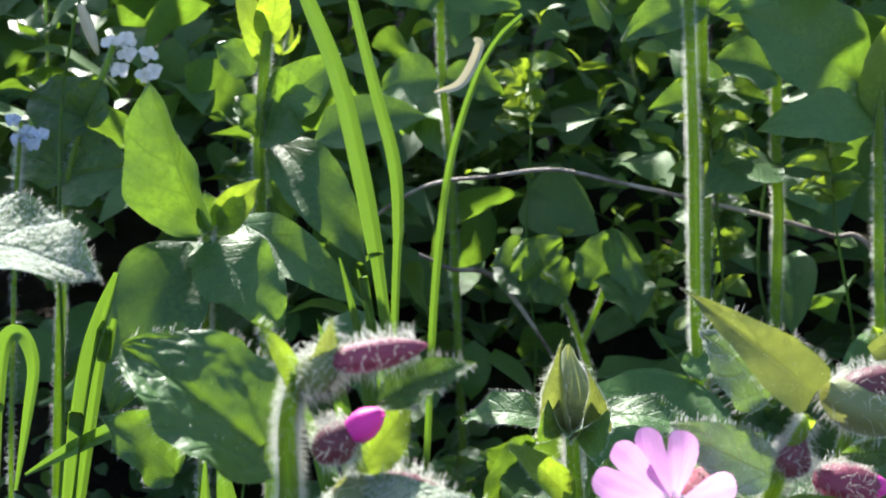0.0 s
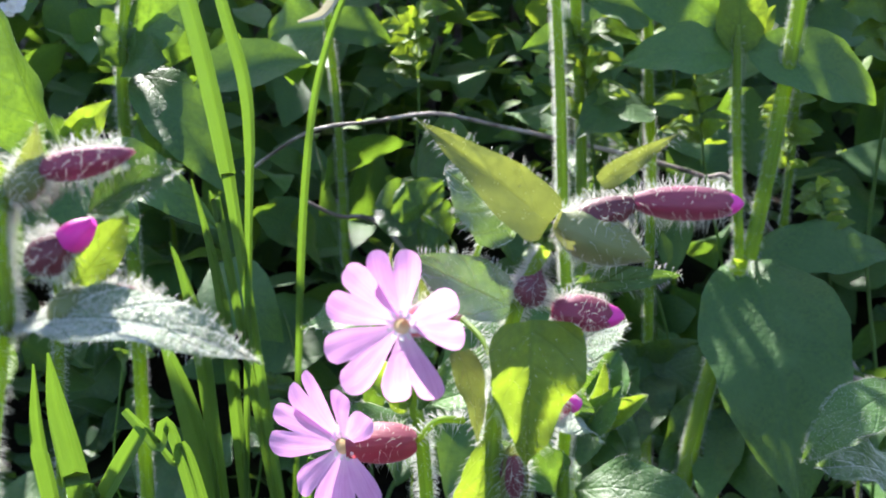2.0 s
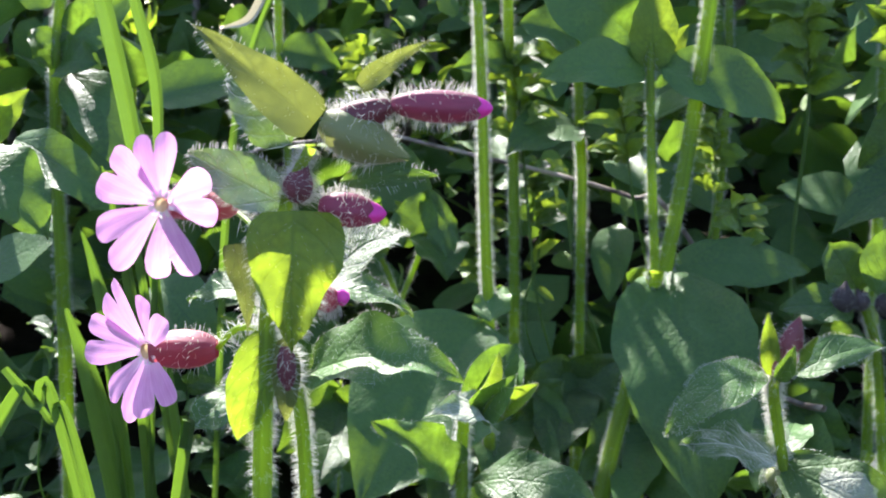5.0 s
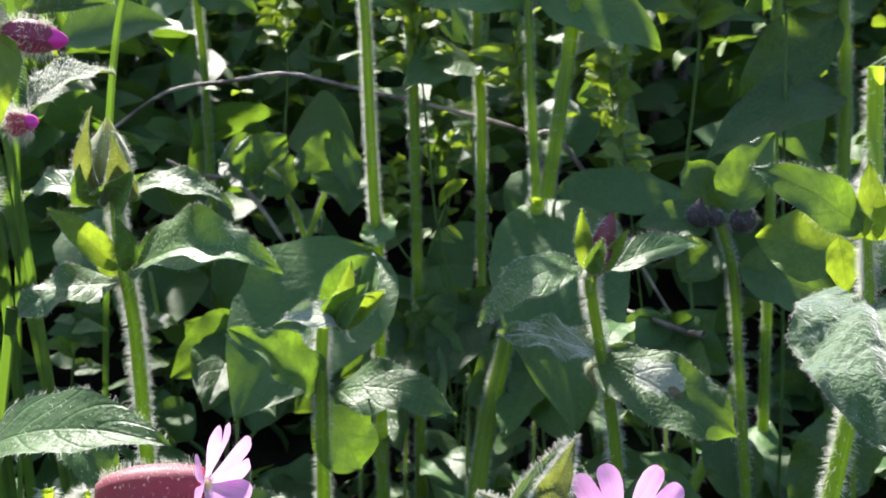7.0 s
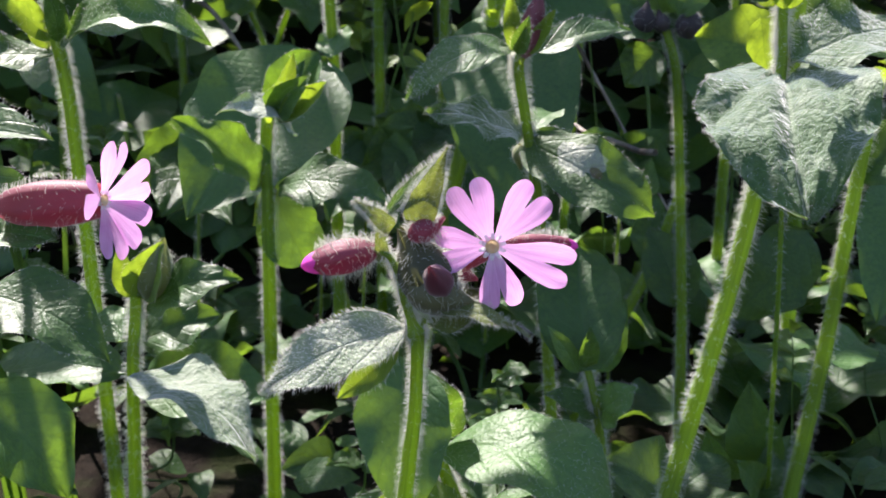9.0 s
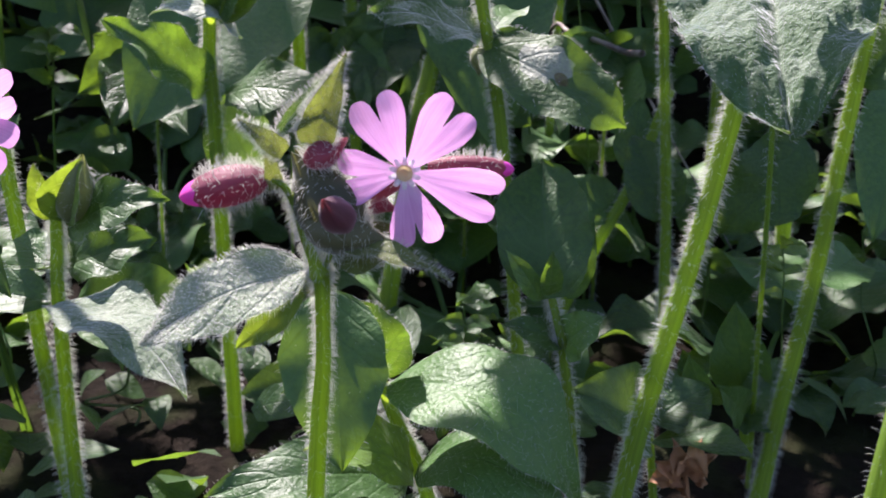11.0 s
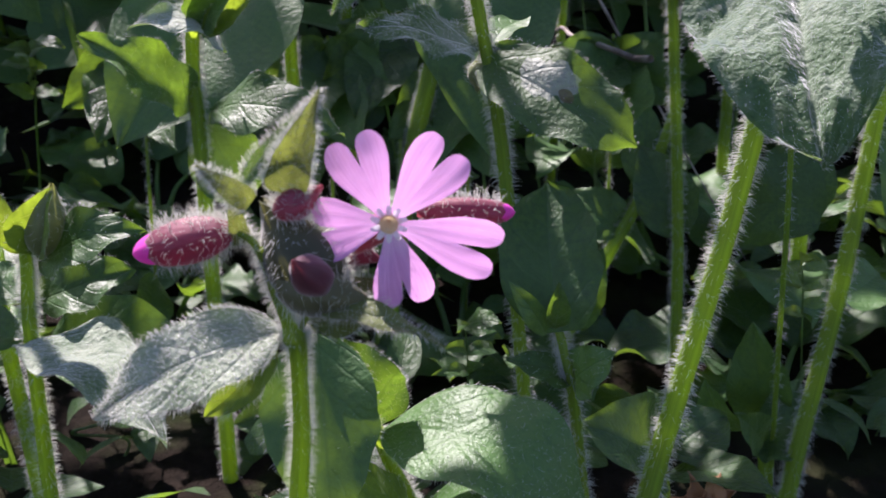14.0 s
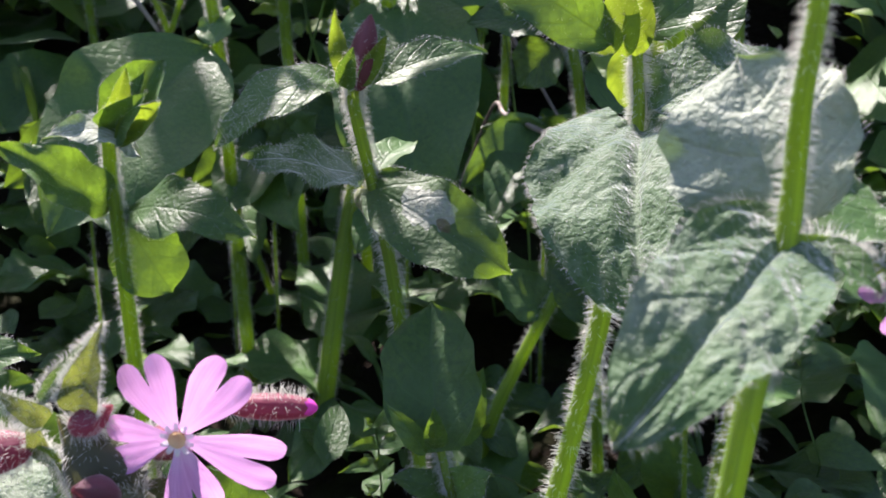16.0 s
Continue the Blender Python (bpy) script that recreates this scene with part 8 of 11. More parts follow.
leaf(p, (-0.0131, 0.5, 0.2541), (-0.0281, 0.5095, 0.2538), 0.0126, (-0.31, -0.46, 0.83), "ovate", 0.12, 0.1, 0.04, mat=YOUNG, seed=514)
leaf(p, (-0.0127, 0.5, 0.2499), (0.0049, 0.4913, 0.2531), 0.0109, (-0.45, -0.7, 0.55), "ovate", 0.12, 0.1, 0.04, mat=YOUNG, seed=515)
leaf(p, (-0.0119, 0.5, 0.2418), (-0.02, 0.5121, 0.243), 0.0093, (-0.35, -0.32, 0.88), "ovate", 0.12, 0.1, 0.04, mat=YOUNG, seed=516)
leaf(p, (-0.0126, 0.5, 0.2488), (-0.0082, 0.4824, 0.2571), 0.0090, (-0.91, -0.34, -0.25), "ovate", 0.12, 0.1, 0.04, mat=YOUNG, seed=517)
leaf(p, (-0.0112, 0.5, 0.2343), (-0.0113, 0.5144, 0.2377), 0.0096, (0.28, -0.22, 0.94), "ovate", 0.12, 0.1, 0.04, mat=YOUNG, seed=518)
leaf(p, (-0.012, 0.5, 0.2429), (-0.0178, 0.4957, 0.2471), 0.0065, (0.67, -0.72, 0.19), "ovate", 0.12, 0.1, 0.04, mat=YOUNG, seed=519)

p = plant("ground_weed", "lime-green weed with small leaves", 0.133, 0.420, "plant", group="low weeds")
stem(p, [(0.1309, 0.42, 0.2978, 0.0005), (0.133, 0.42, 0.2789, 0.0005), (0.1349, 0.42, 0.2498, 0.0006), (0.1409, 0.42, 0.1229, 0.0007), (0.1469, 0.42, -0.004, 0.0008)], 0, seed=520)
leaf(p, (0.1328, 0.42, 0.2727), (0.1423, 0.413, 0.2773), 0.0118, (-0.65, -0.54, 0.53), "ovate", 0.12, 0.1, 0.04, mat=YOUNG, seed=521)
leaf(p, (0.1315, 0.42, 0.2896), (0.1156, 0.4305, 0.2894), 0.0130, (-0.41, -0.61, 0.67), "ovate", 0.12, 0.1, 0.04, mat=YOUNG, seed=522)
leaf(p, (0.133, 0.42, 0.2703), (0.132, 0.4031, 0.2736), 0.0065, (-1, 0.05, -0.03), "ovate", 0.12, 0.1, 0.04, mat=YOUNG, seed=523)
leaf(p, (0.1312, 0.42, 0.2947), (0.1457, 0.4265, 0.2981), 0.0076, (0.28, -0.85, 0.45), "ovate", 0.12, 0.1, 0.04, mat=YOUNG, seed=524)
leaf(p, (0.1321, 0.42, 0.2816), (0.117, 0.4121, 0.2835), 0.0092, (0.44, -0.71, 0.54), "ovate", 0.12, 0.1, 0.04, mat=YOUNG, seed=525)
leaf(p, (0.1337, 0.42, 0.2602), (0.1441, 0.4088, 0.259), 0.0070, (-0.68, -0.67, 0.31), "ovate", 0.12, 0.1, 0.04, mat=YOUNG, seed=526)
leaf(p, (0.1328, 0.42, 0.2722), (0.1276, 0.4115, 0.2772), 0.0087, (0.63, -0.64, -0.43), "ovate", 0.12, 0.1, 0.04, mat=YOUNG, seed=527)
leaf(p, (0.1336, 0.42, 0.262), (0.1412, 0.4095, 0.2657), 0.0097, (-0.79, -0.41, 0.45), "ovate", 0.12, 0.1, 0.04, mat=YOUNG, seed=528)
leaf(p, (0.1328, 0.42, 0.2728), (0.1111, 0.4105, 0.2712), 0.0088, (0.36, -0.87, 0.33), "ovate", 0.12, 0.1, 0.04, mat=YOUNG, seed=529)
leaf(p, (0.1335, 0.42, 0.2629), (0.1258, 0.4399, 0.2633), 0.0097, (-0.66, -0.27, 0.7), "ovate", 0.12, 0.1, 0.04, mat=YOUNG, seed=530)
leaf(p, (0.132, 0.42, 0.2839), (0.1604, 0.4377, 0.2848), 0.0133, (0.4, -0.67, 0.63), "ovate", 0.12, 0.1, 0.04, mat=YOUNG, seed=531)
leaf(p, (0.1335, 0.42, 0.2639), (0.1143, 0.4181, 0.2633), 0.0094, (0.07, -0.9, 0.42), "ovate", 0.12, 0.1, 0.04, mat=YOUNG, seed=532)
leaf(p, (0.132, 0.42, 0.283), (0.1238, 0.4214, 0.2879), 0.0101, (0.14, -0.86, 0.48), "ovate", 0.12, 0.1, 0.04, mat=YOUNG, seed=533)
leaf(p, (0.1319, 0.42, 0.2851), (0.1134, 0.4107, 0.2835), 0.0074, (0.4, -0.85, 0.35), "ovate", 0.12, 0.1, 0.04, mat=YOUNG, seed=534)
leaf(p, (0.132, 0.42, 0.283), (0.1449, 0.4394, 0.2883), 0.0082, (0.05, -0.29, 0.96), "ovate", 0.12, 0.1, 0.04, mat=YOUNG, seed=535)
leaf(p, (0.1324, 0.42, 0.2786), (0.1496, 0.4395, 0.2835), 0.0079, (0.45, -0.57, 0.69), "ovate", 0.12, 0.1, 0.04, mat=YOUNG, seed=536)
leaf(p, (0.1326, 0.42, 0.2749), (0.1221, 0.4336, 0.2752), 0.0087, (-0.65, -0.52, 0.55), "ovate", 0.12, 0.1, 0.04, mat=YOUNG, seed=537)
leaf(p, (0.1316, 0.42, 0.2886), (0.1281, 0.4187, 0.293), 0.0075, (0.35, -0.94, 0.01), "ovate", 0.12, 0.1, 0.04, mat=YOUNG, seed=538)
leaf(p, (0.1335, 0.42, 0.2629), (0.1425, 0.4024, 0.2634), 0.0089, (-0.78, -0.38, 0.5), "ovate", 0.12, 0.1, 0.04, mat=YOUNG, seed=539)
leaf(p, (0.1325, 0.42, 0.2765), (0.1129, 0.4052, 0.2758), 0.0072, (0.55, -0.75, 0.37), "ovate", 0.12, 0.1, 0.04, mat=YOUNG, seed=540)
leaf(p, (0.1326, 0.42, 0.2751), (0.1169, 0.4008, 0.2809), 0.0137, (0.79, -0.6, 0.15), "ovate", 0.12, 0.1, 0.04, mat=YOUNG, seed=541)
leaf(p, (0.1311, 0.42, 0.2952), (0.1288, 0.4203, 0.2998), 0.0084, (0.35, -0.91, 0.24), "ovate", 0.12, 0.1, 0.04, mat=YOUNG, seed=542)
leaf(p, (0.1314, 0.42, 0.292), (0.1224, 0.4132, 0.2978), 0.0115, (0.61, -0.79, 0.02), "ovate", 0.12, 0.1, 0.04, mat=YOUNG, seed=543)
leaf(p, (0.1323, 0.42, 0.2793), (0.1422, 0.4129, 0.2793), 0.0075, (-0.47, -0.67, 0.58), "ovate", 0.12, 0.1, 0.04, mat=YOUNG, seed=544)
leaf(p, (0.1328, 0.42, 0.2726), (0.1431, 0.4326, 0.2774), 0.0091, (-0.08, -0.3, 0.95), "ovate", 0.12, 0.1, 0.04, mat=YOUNG, seed=545)
leaf(p, (0.1332, 0.42, 0.2677), (0.1397, 0.4288, 0.2722), 0.0087, (-0.37, -0.2, 0.91), "ovate", 0.12, 0.1, 0.04, mat=YOUNG, seed=546)

p = plant("ground_weed", "low weed with small crinkled leaves", -0.000, 0.540, "plant", group="low weeds")
stem(p, [(-0.0027, 0.54, 0.2107, 0.0005), (-0.0003, 0.54, 0.192, 0.0005), (0.0019, 0.54, 0.1632, 0.0006), (0.0059, 0.54, 0.0869, 0.0006), (0.01, 0.54, 0.0106, 0.0007)], 0, seed=547)
leaf(p, (-0.0003, 0.54, 0.1823), (-0.0143, 0.5233, 0.1903), 0.0099, (0.8, -0.52, 0.3), "ovate", 0.12, 0.1, 0.04, mat=WEED, seed=548)
leaf(p, (-0.0019, 0.54, 0.2006), (0.01, 0.5282, 0.2039), 0.0092, (-0.58, -0.38, 0.72), "ovate", 0.12, 0.1, 0.04, mat=WEED, seed=549)
leaf(p, (-0.0027, 0.54, 0.2106), (-0.0033, 0.543, 0.2157), 0.0074, (0.16, -0.84, 0.51), "ovate", 0.12, 0.1, 0.04, mat=WEED, seed=550)
leaf(p, (-0.0007, 0.54, 0.187), (-0.0023, 0.5231, 0.1967), 0.0098, (0.37, -0.49, -0.79), "ovate", 0.12, 0.1, 0.04, mat=WEED, seed=551)
leaf(p, (-0.0018, 0.54, 0.1997), (-0.0067, 0.5259, 0.2066), 0.0070, (0.83, -0.45, -0.32), "ovate", 0.12, 0.1, 0.04, mat=WEED, seed=552)
leaf(p, (-0.0021, 0.54, 0.2028), (-0.0203, 0.56, 0.1969), 0.0125, (-0.64, -0.39, 0.66), "ovate", 0.12, 0.1, 0.04, mat=WEED, seed=553)
leaf(p, (-0.0018, 0.54, 0.1995), (0.0083, 0.5207, 0.2047), 0.0093, (-0.73, -0.2, 0.66), "ovate", 0.12, 0.1, 0.04, mat=WEED, seed=554)
leaf(p, (-0.0013, 0.54, 0.1935), (-0.0113, 0.5442, 0.1914), 0.0059, (-0.41, -0.63, 0.66), "ovate", 0.12, 0.1, 0.04, mat=WEED, seed=555)
leaf(p, (-0.0003, 0.54, 0.1816), (0.0158, 0.5225, 0.1852), 0.0111, (-0.58, -0.39, 0.72), "ovate", 0.12, 0.1, 0.04, mat=WEED, seed=556)
leaf(p, (-0.0012, 0.54, 0.193), (-0.0065, 0.5282, 0.1994), 0.0061, (0.76, -0.54, -0.37), "ovate", 0.12, 0.1, 0.04, mat=WEED, seed=557)
leaf(p, (-0.0011, 0.54, 0.1912), (-0.0099, 0.5586, 0.1868), 0.0054, (-0.89, -0.35, 0.28), "ovate", 0.12, 0.1, 0.04, mat=WEED, seed=558)
leaf(p, (-0.0019, 0.54, 0.2006), (0.016, 0.554, 0.2004), 0.0109, (0.33, -0.41, 0.85), "ovate", 0.12, 0.1, 0.04, mat=WEED, seed=559)
leaf(p, (-0.0015, 0.54, 0.1965), (0.0064, 0.5245, 0.1998), 0.0068, (-0.66, -0.19, 0.72), "ovate", 0.12, 0.1, 0.04, mat=WEED, seed=560)
leaf(p, (-0.0024, 0.54, 0.2068), (-0.0227, 0.522, 0.2087), 0.0125, (0.41, -0.37, 0.83), "ovate", 0.12, 0.1, 0.04, mat=WEED, seed=561)
leaf(p, (-0.0025, 0.54, 0.2074), (-0.0048, 0.5214, 0.2154), 0.0086, (0.55, -0.39, -0.74), "ovate", 0.12, 0.1, 0.04, mat=WEED, seed=562)
leaf(p, (-0.0017, 0.54, 0.1985), (0.0058, 0.5235, 0.2013), 0.0069, (-0.61, -0.14, 0.78), "ovate", 0.12, 0.1, 0.04, mat=WEED, seed=563)
leaf(p, (0.0004, 0.54, 0.1736), (-0.003, 0.538, 0.18), 0.0080, (0.33, -0.94, -0.11), "ovate", 0.12, 0.1, 0.04, mat=WEED, seed=564)
leaf(p, (-0.0016, 0.54, 0.197), (0.0104, 0.5517, 0.1976), 0.0085, (0.26, -0.32, 0.91), "ovate", 0.12, 0.1, 0.04, mat=WEED, seed=565)
leaf(p, (-0.0004, 0.54, 0.1831), (0.0092, 0.5397, 0.1879), 0.0075, (-0.24, -0.87, 0.43), "ovate", 0.12, 0.1, 0.04, mat=WEED, seed=566)
leaf(p, (-0.0016, 0.54, 0.1968), (0.0009, 0.5373, 0.2034), 0.0081, (-0.62, -0.78, -0.08), "ovate", 0.12, 0.1, 0.04, mat=WEED, seed=567)
leaf(p, (-0.0024, 0.54, 0.207), (0.0074, 0.5254, 0.2122), 0.0083, (-0.8, -0.36, 0.48), "ovate", 0.12, 0.1, 0.04, mat=WEED, seed=568)
leaf(p, (-0.0002, 0.54, 0.1814), (0.018, 0.558, 0.1819), 0.0095, (0.5, -0.53, 0.68), "ovate", 0.12, 0.1, 0.04, mat=WEED, seed=569)

p = plant("ground_weed", "lime-green weed with small leaves", 0.078, 0.440, "plant", group="low weeds")
stem(p, [(0.0748, 0.44, 0.2068, 0.0003), (0.0775, 0.44, 0.1927, 0.0004), (0.0804, 0.44, 0.171, 0.0004), (0.0884, 0.44, 0.0837, 0.0005), (0.0965, 0.44, -0.0035, 0.0005)], 0, seed=570)
leaf(p, (0.0754, 0.44, 0.2024), (0.0919, 0.4535, 0.2009), 0.0060, (0.54, -0.59, 0.61), "ovate", 0.12, 0.1, 0.04, mat=YOUNG, seed=571)
leaf(p, (0.0765, 0.44, 0.1951), (0.0635, 0.4369, 0.1971), 0.0076, (0.26, -0.66, 0.7), "ovate", 0.12, 0.1, 0.04, mat=YOUNG, seed=572)
leaf(p, (0.0779, 0.44, 0.1852), (0.0922, 0.4437, 0.1841), 0.0066, (0.24, -0.71, 0.67), "ovate", 0.12, 0.1, 0.04, mat=YOUNG, seed=573)
leaf(p, (0.0769, 0.44, 0.1921), (0.0921, 0.4597, 0.1896), 0.0046, (0.64, -0.41, 0.65), "ovate", 0.12, 0.1, 0.04, mat=YOUNG, seed=574)
leaf(p, (0.0765, 0.44, 0.1945), (0.065, 0.4323, 0.1993), 0.0091, (0.59, -0.49, 0.64), "ovate", 0.12, 0.1, 0.04, mat=YOUNG, seed=575)
leaf(p, (0.0748, 0.44, 0.2065), (0.0812, 0.4317, 0.2082), 0.0059, (-0.59, -0.31, 0.75), "ovate", 0.12, 0.1, 0.04, mat=YOUNG, seed=576)
leaf(p, (0.0784, 0.44, 0.1814), (0.0642, 0.4306, 0.1846), 0.0061, (0.54, -0.61, 0.58), "ovate", 0.12, 0.1, 0.04, mat=YOUNG, seed=577)
leaf(p, (0.0787, 0.44, 0.1795), (0.0737, 0.4439, 0.1805), 0.0044, (-0.39, -0.66, 0.64), "ovate", 0.12, 0.1, 0.04, mat=YOUNG, seed=578)
leaf(p, (0.0764, 0.44, 0.1958), (0.0633, 0.4359, 0.1964), 0.0083, (0.18, -0.44, 0.88), "ovate", 0.12, 0.1, 0.04, mat=YOUNG, seed=579)
leaf(p, (0.0756, 0.44, 0.2009), (0.0698, 0.448, 0.2024), 0.0076, (-0.38, -0.43, 0.82), "ovate", 0.12, 0.1, 0.04, mat=YOUNG, seed=580)
leaf(p, (0.0757, 0.44, 0.2005), (0.0676, 0.4491, 0.1998), 0.0081, (-0.46, -0.35, 0.82), "ovate", 0.12, 0.1, 0.04, mat=YOUNG, seed=581)
leaf(p, (0.0749, 0.44, 0.2063), (0.068, 0.4262, 0.2138), 0.0067, (0.46, -0.59, -0.66), "ovate", 0.12, 0.1, 0.04, mat=YOUNG, seed=582)
leaf(p, (0.0773, 0.44, 0.1891), (0.0866, 0.4309, 0.1927), 0.0070, (-0.69, -0.49, 0.53), "ovate", 0.12, 0.1, 0.04, mat=YOUNG, seed=583)
leaf(p, (0.0752, 0.44, 0.2042), (0.0711, 0.4442, 0.2064), 0.0059, (-0.19, -0.6, 0.78), "ovate", 0.12, 0.1, 0.04, mat=YOUNG, seed=584)
leaf(p, (0.0761, 0.44, 0.1974), (0.0923, 0.4522, 0.1947), 0.0069, (0.47, -0.46, 0.76), "ovate", 0.12, 0.1, 0.04, mat=YOUNG, seed=585)
leaf(p, (0.0787, 0.44, 0.1796), (0.0905, 0.4518, 0.1813), 0.0079, (0.14, -0.28, 0.95), "ovate", 0.12, 0.1, 0.04, mat=YOUNG, seed=586)
leaf(p, (0.0778, 0.44, 0.1856), (0.0885, 0.4498, 0.187), 0.0071, (0.12, -0.26, 0.96), "ovate", 0.12, 0.1, 0.04, mat=YOUNG, seed=587)
leaf(p, (0.0749, 0.44, 0.2059), (0.0656, 0.4386, 0.2052), 0.0048, (0.05, -0.69, 0.72), "ovate", 0.12, 0.1, 0.04, mat=YOUNG, seed=588)
leaf(p, (0.077, 0.44, 0.191), (0.0903, 0.4523, 0.1882), 0.0044, (0.62, -0.53, 0.59), "ovate", 0.12, 0.1, 0.04, mat=YOUNG, seed=589)
leaf(p, (0.078, 0.44, 0.1841), (0.0677, 0.446, 0.1812), 0.0064, (-0.52, -0.61, 0.6), "ovate", 0.12, 0.1, 0.04, mat=YOUNG, seed=590)
leaf(p, (0.0785, 0.44, 0.1809), (0.0925, 0.4587, 0.1804), 0.0071, (0.28, -0.19, 0.94), "ovate", 0.12, 0.1, 0.04, mat=YOUNG, seed=591)
leaf(p, (0.0779, 0.44, 0.1847), (0.0655, 0.4406, 0.1855), 0.0084, (0.03, -0.6, 0.8), "ovate", 0.12, 0.1, 0.04, mat=YOUNG, seed=592)

p = plant("ground_weed", "low weed with small crinkled leaves", -0.125, 0.360, "plant", group="low weeds")
stem(p, [(-0.1351, 0.3633, 0.0875, 0.0003), (-0.1366, 0.3635, 0.0749, 0.0003), (-0.1403, 0.3639, 0.0464, 0.0004), (-0.1441, 0.3643, 0.0212, 0.0004), (-0.148, 0.3648, -0.004, 0.0005)], 0, seed=593)
leaf(p, (-0.1362, 0.3634, 0.081), (-0.1413, 0.3753, 0.08), 0.0048, (0.46, 0.3, 0.83), "ovate", 0.12, 0.1, 0.04, mat=WEED, seed=594)
leaf(p, (-0.138, 0.3636, 0.0709), (-0.1378, 0.3829, 0.0629), 0.0048, (0.77, 0.22, 0.6), "ovate", 0.12, 0.1, 0.04, mat=WEED, seed=595)
leaf(p, (-0.139, 0.3637, 0.0648), (-0.1426, 0.371, 0.0662), 0.0063, (0.48, 0.12, 0.87), "ovate", 0.12, 0.1, 0.04, mat=WEED, seed=596)
leaf(p, (-0.1377, 0.3636, 0.0727), (-0.137, 0.3819, 0.0664), 0.0047, (0.8, 0.15, 0.58), "ovate", 0.12, 0.1, 0.04, mat=WEED, seed=597)
leaf(p, (-0.1357, 0.3634, 0.0841), (-0.1217, 0.3571, 0.0857), 0.0069, (-0.36, -0.39, 0.85), "ovate", 0.12, 0.1, 0.04, mat=WEED, seed=598)
leaf(p, (-0.1366, 0.3635, 0.0791), (-0.1461, 0.3653, 0.079), 0.0050, (-0.18, -0.53, 0.83), "ovate", 0.12, 0.1, 0.04, mat=WEED, seed=599)
leaf(p, (-0.1354, 0.3633, 0.0855), (-0.1435, 0.3805, 0.0843), 0.0058, (0.04, 0.15, 0.99), "ovate", 0.12, 0.1, 0.04, mat=WEED, seed=600)
leaf(p, (-0.1388, 0.3637, 0.0661), (-0.1397, 0.3496, 0.0723), 0.0034, (0.95, 0.05, 0.32), "ovate", 0.12, 0.1, 0.04, mat=WEED, seed=601)
leaf(p, (-0.1375, 0.3636, 0.0733), (-0.142, 0.3792, 0.07), 0.0038, (0.04, 0.25, 0.97), "ovate", 0.12, 0.1, 0.04, mat=WEED, seed=602)
leaf(p, (-0.1372, 0.3635, 0.0755), (-0.121, 0.351, 0.0787), 0.0057, (-0.55, -0.41, 0.73), "ovate", 0.12, 0.1, 0.04, mat=WEED, seed=603)
leaf(p, (-0.1354, 0.3633, 0.0856), (-0.1221, 0.3507, 0.0915), 0.0052, (-0.74, -0.46, 0.49), "ovate", 0.12, 0.1, 0.04, mat=WEED, seed=604)
leaf(p, (-0.1355, 0.3634, 0.0847), (-0.1227, 0.3521, 0.0905), 0.0050, (-0.74, -0.6, 0.32), "ovate", 0.12, 0.1, 0.04, mat=WEED, seed=605)

p = plant("ground_weed", "low weed with small crinkled leaves", -0.082, 0.340, "plant", group="low weeds")
stem(p, [(-0.0806, 0.34, 0.0581, 0.0003), (-0.0809, 0.34, 0.0427, 0.0004), (-0.0827, 0.34, 0.0187, 0.0005), (-0.0833, 0.34, 0.0074, 0.0005), (-0.0839, 0.34, -0.004, 0.0005)], 0, seed=606)
leaf(p, (-0.0826, 0.34, 0.0268), (-0.0843, 0.3339, 0.0341), 0.0065, (0.98, -0.06, 0.17), "ovate", 0.12, 0.1, 0.04, mat=WEED, seed=607)
leaf(p, (-0.0823, 0.34, 0.032), (-0.0777, 0.3371, 0.0384), 0.0063, (-0.63, -0.77, 0.1), "ovate", 0.12, 0.1, 0.04, mat=WEED, seed=608)
leaf(p, (-0.0824, 0.34, 0.0298), (-0.0768, 0.3547, 0.0218), 0.0053, (0.78, 0.04, 0.62), "ovate", 0.12, 0.1, 0.04, mat=WEED, seed=609)
leaf(p, (-0.0812, 0.34, 0.0486), (-0.0793, 0.3319, 0.058), 0.0088, (0.87, -0.27, -0.41), "ovate", 0.12, 0.1, 0.04, mat=WEED, seed=610)
leaf(p, (-0.082, 0.34, 0.0355), (-0.0831, 0.334, 0.0446), 0.0071, (0.79, -0.55, -0.27), "ovate", 0.12, 0.1, 0.04, mat=WEED, seed=611)
leaf(p, (-0.081, 0.34, 0.0522), (-0.0906, 0.335, 0.0558), 0.0082, (0.42, -0.18, 0.89), "ovate", 0.12, 0.1, 0.04, mat=WEED, seed=612)
leaf(p, (-0.0825, 0.34, 0.0279), (-0.0979, 0.3529, 0.0232), 0.0099, (-0.28, 0.01, 0.96), "ovate", 0.12, 0.1, 0.04, mat=WEED, seed=613)
leaf(p, (-0.0813, 0.34, 0.0463), (-0.0868, 0.3308, 0.0533), 0.0054, (0.9, -0.27, 0.35), "ovate", 0.12, 0.1, 0.04, mat=WEED, seed=614)
leaf(p, (-0.0808, 0.34, 0.0543), (-0.09, 0.3295, 0.0586), 0.0064, (0.64, -0.27, 0.72), "ovate", 0.12, 0.1, 0.04, mat=WEED, seed=615)
leaf(p, (-0.0815, 0.34, 0.0433), (-0.0891, 0.3382, 0.0448), 0.0043, (0.29, -0.59, 0.75), "ovate", 0.12, 0.1, 0.04, mat=WEED, seed=616)
leaf(p, (-0.0818, 0.34, 0.0396), (-0.0953, 0.3505, 0.0363), 0.0090, (-0.25, -0.02, 0.97), "ovate", 0.12, 0.1, 0.04, mat=WEED, seed=617)
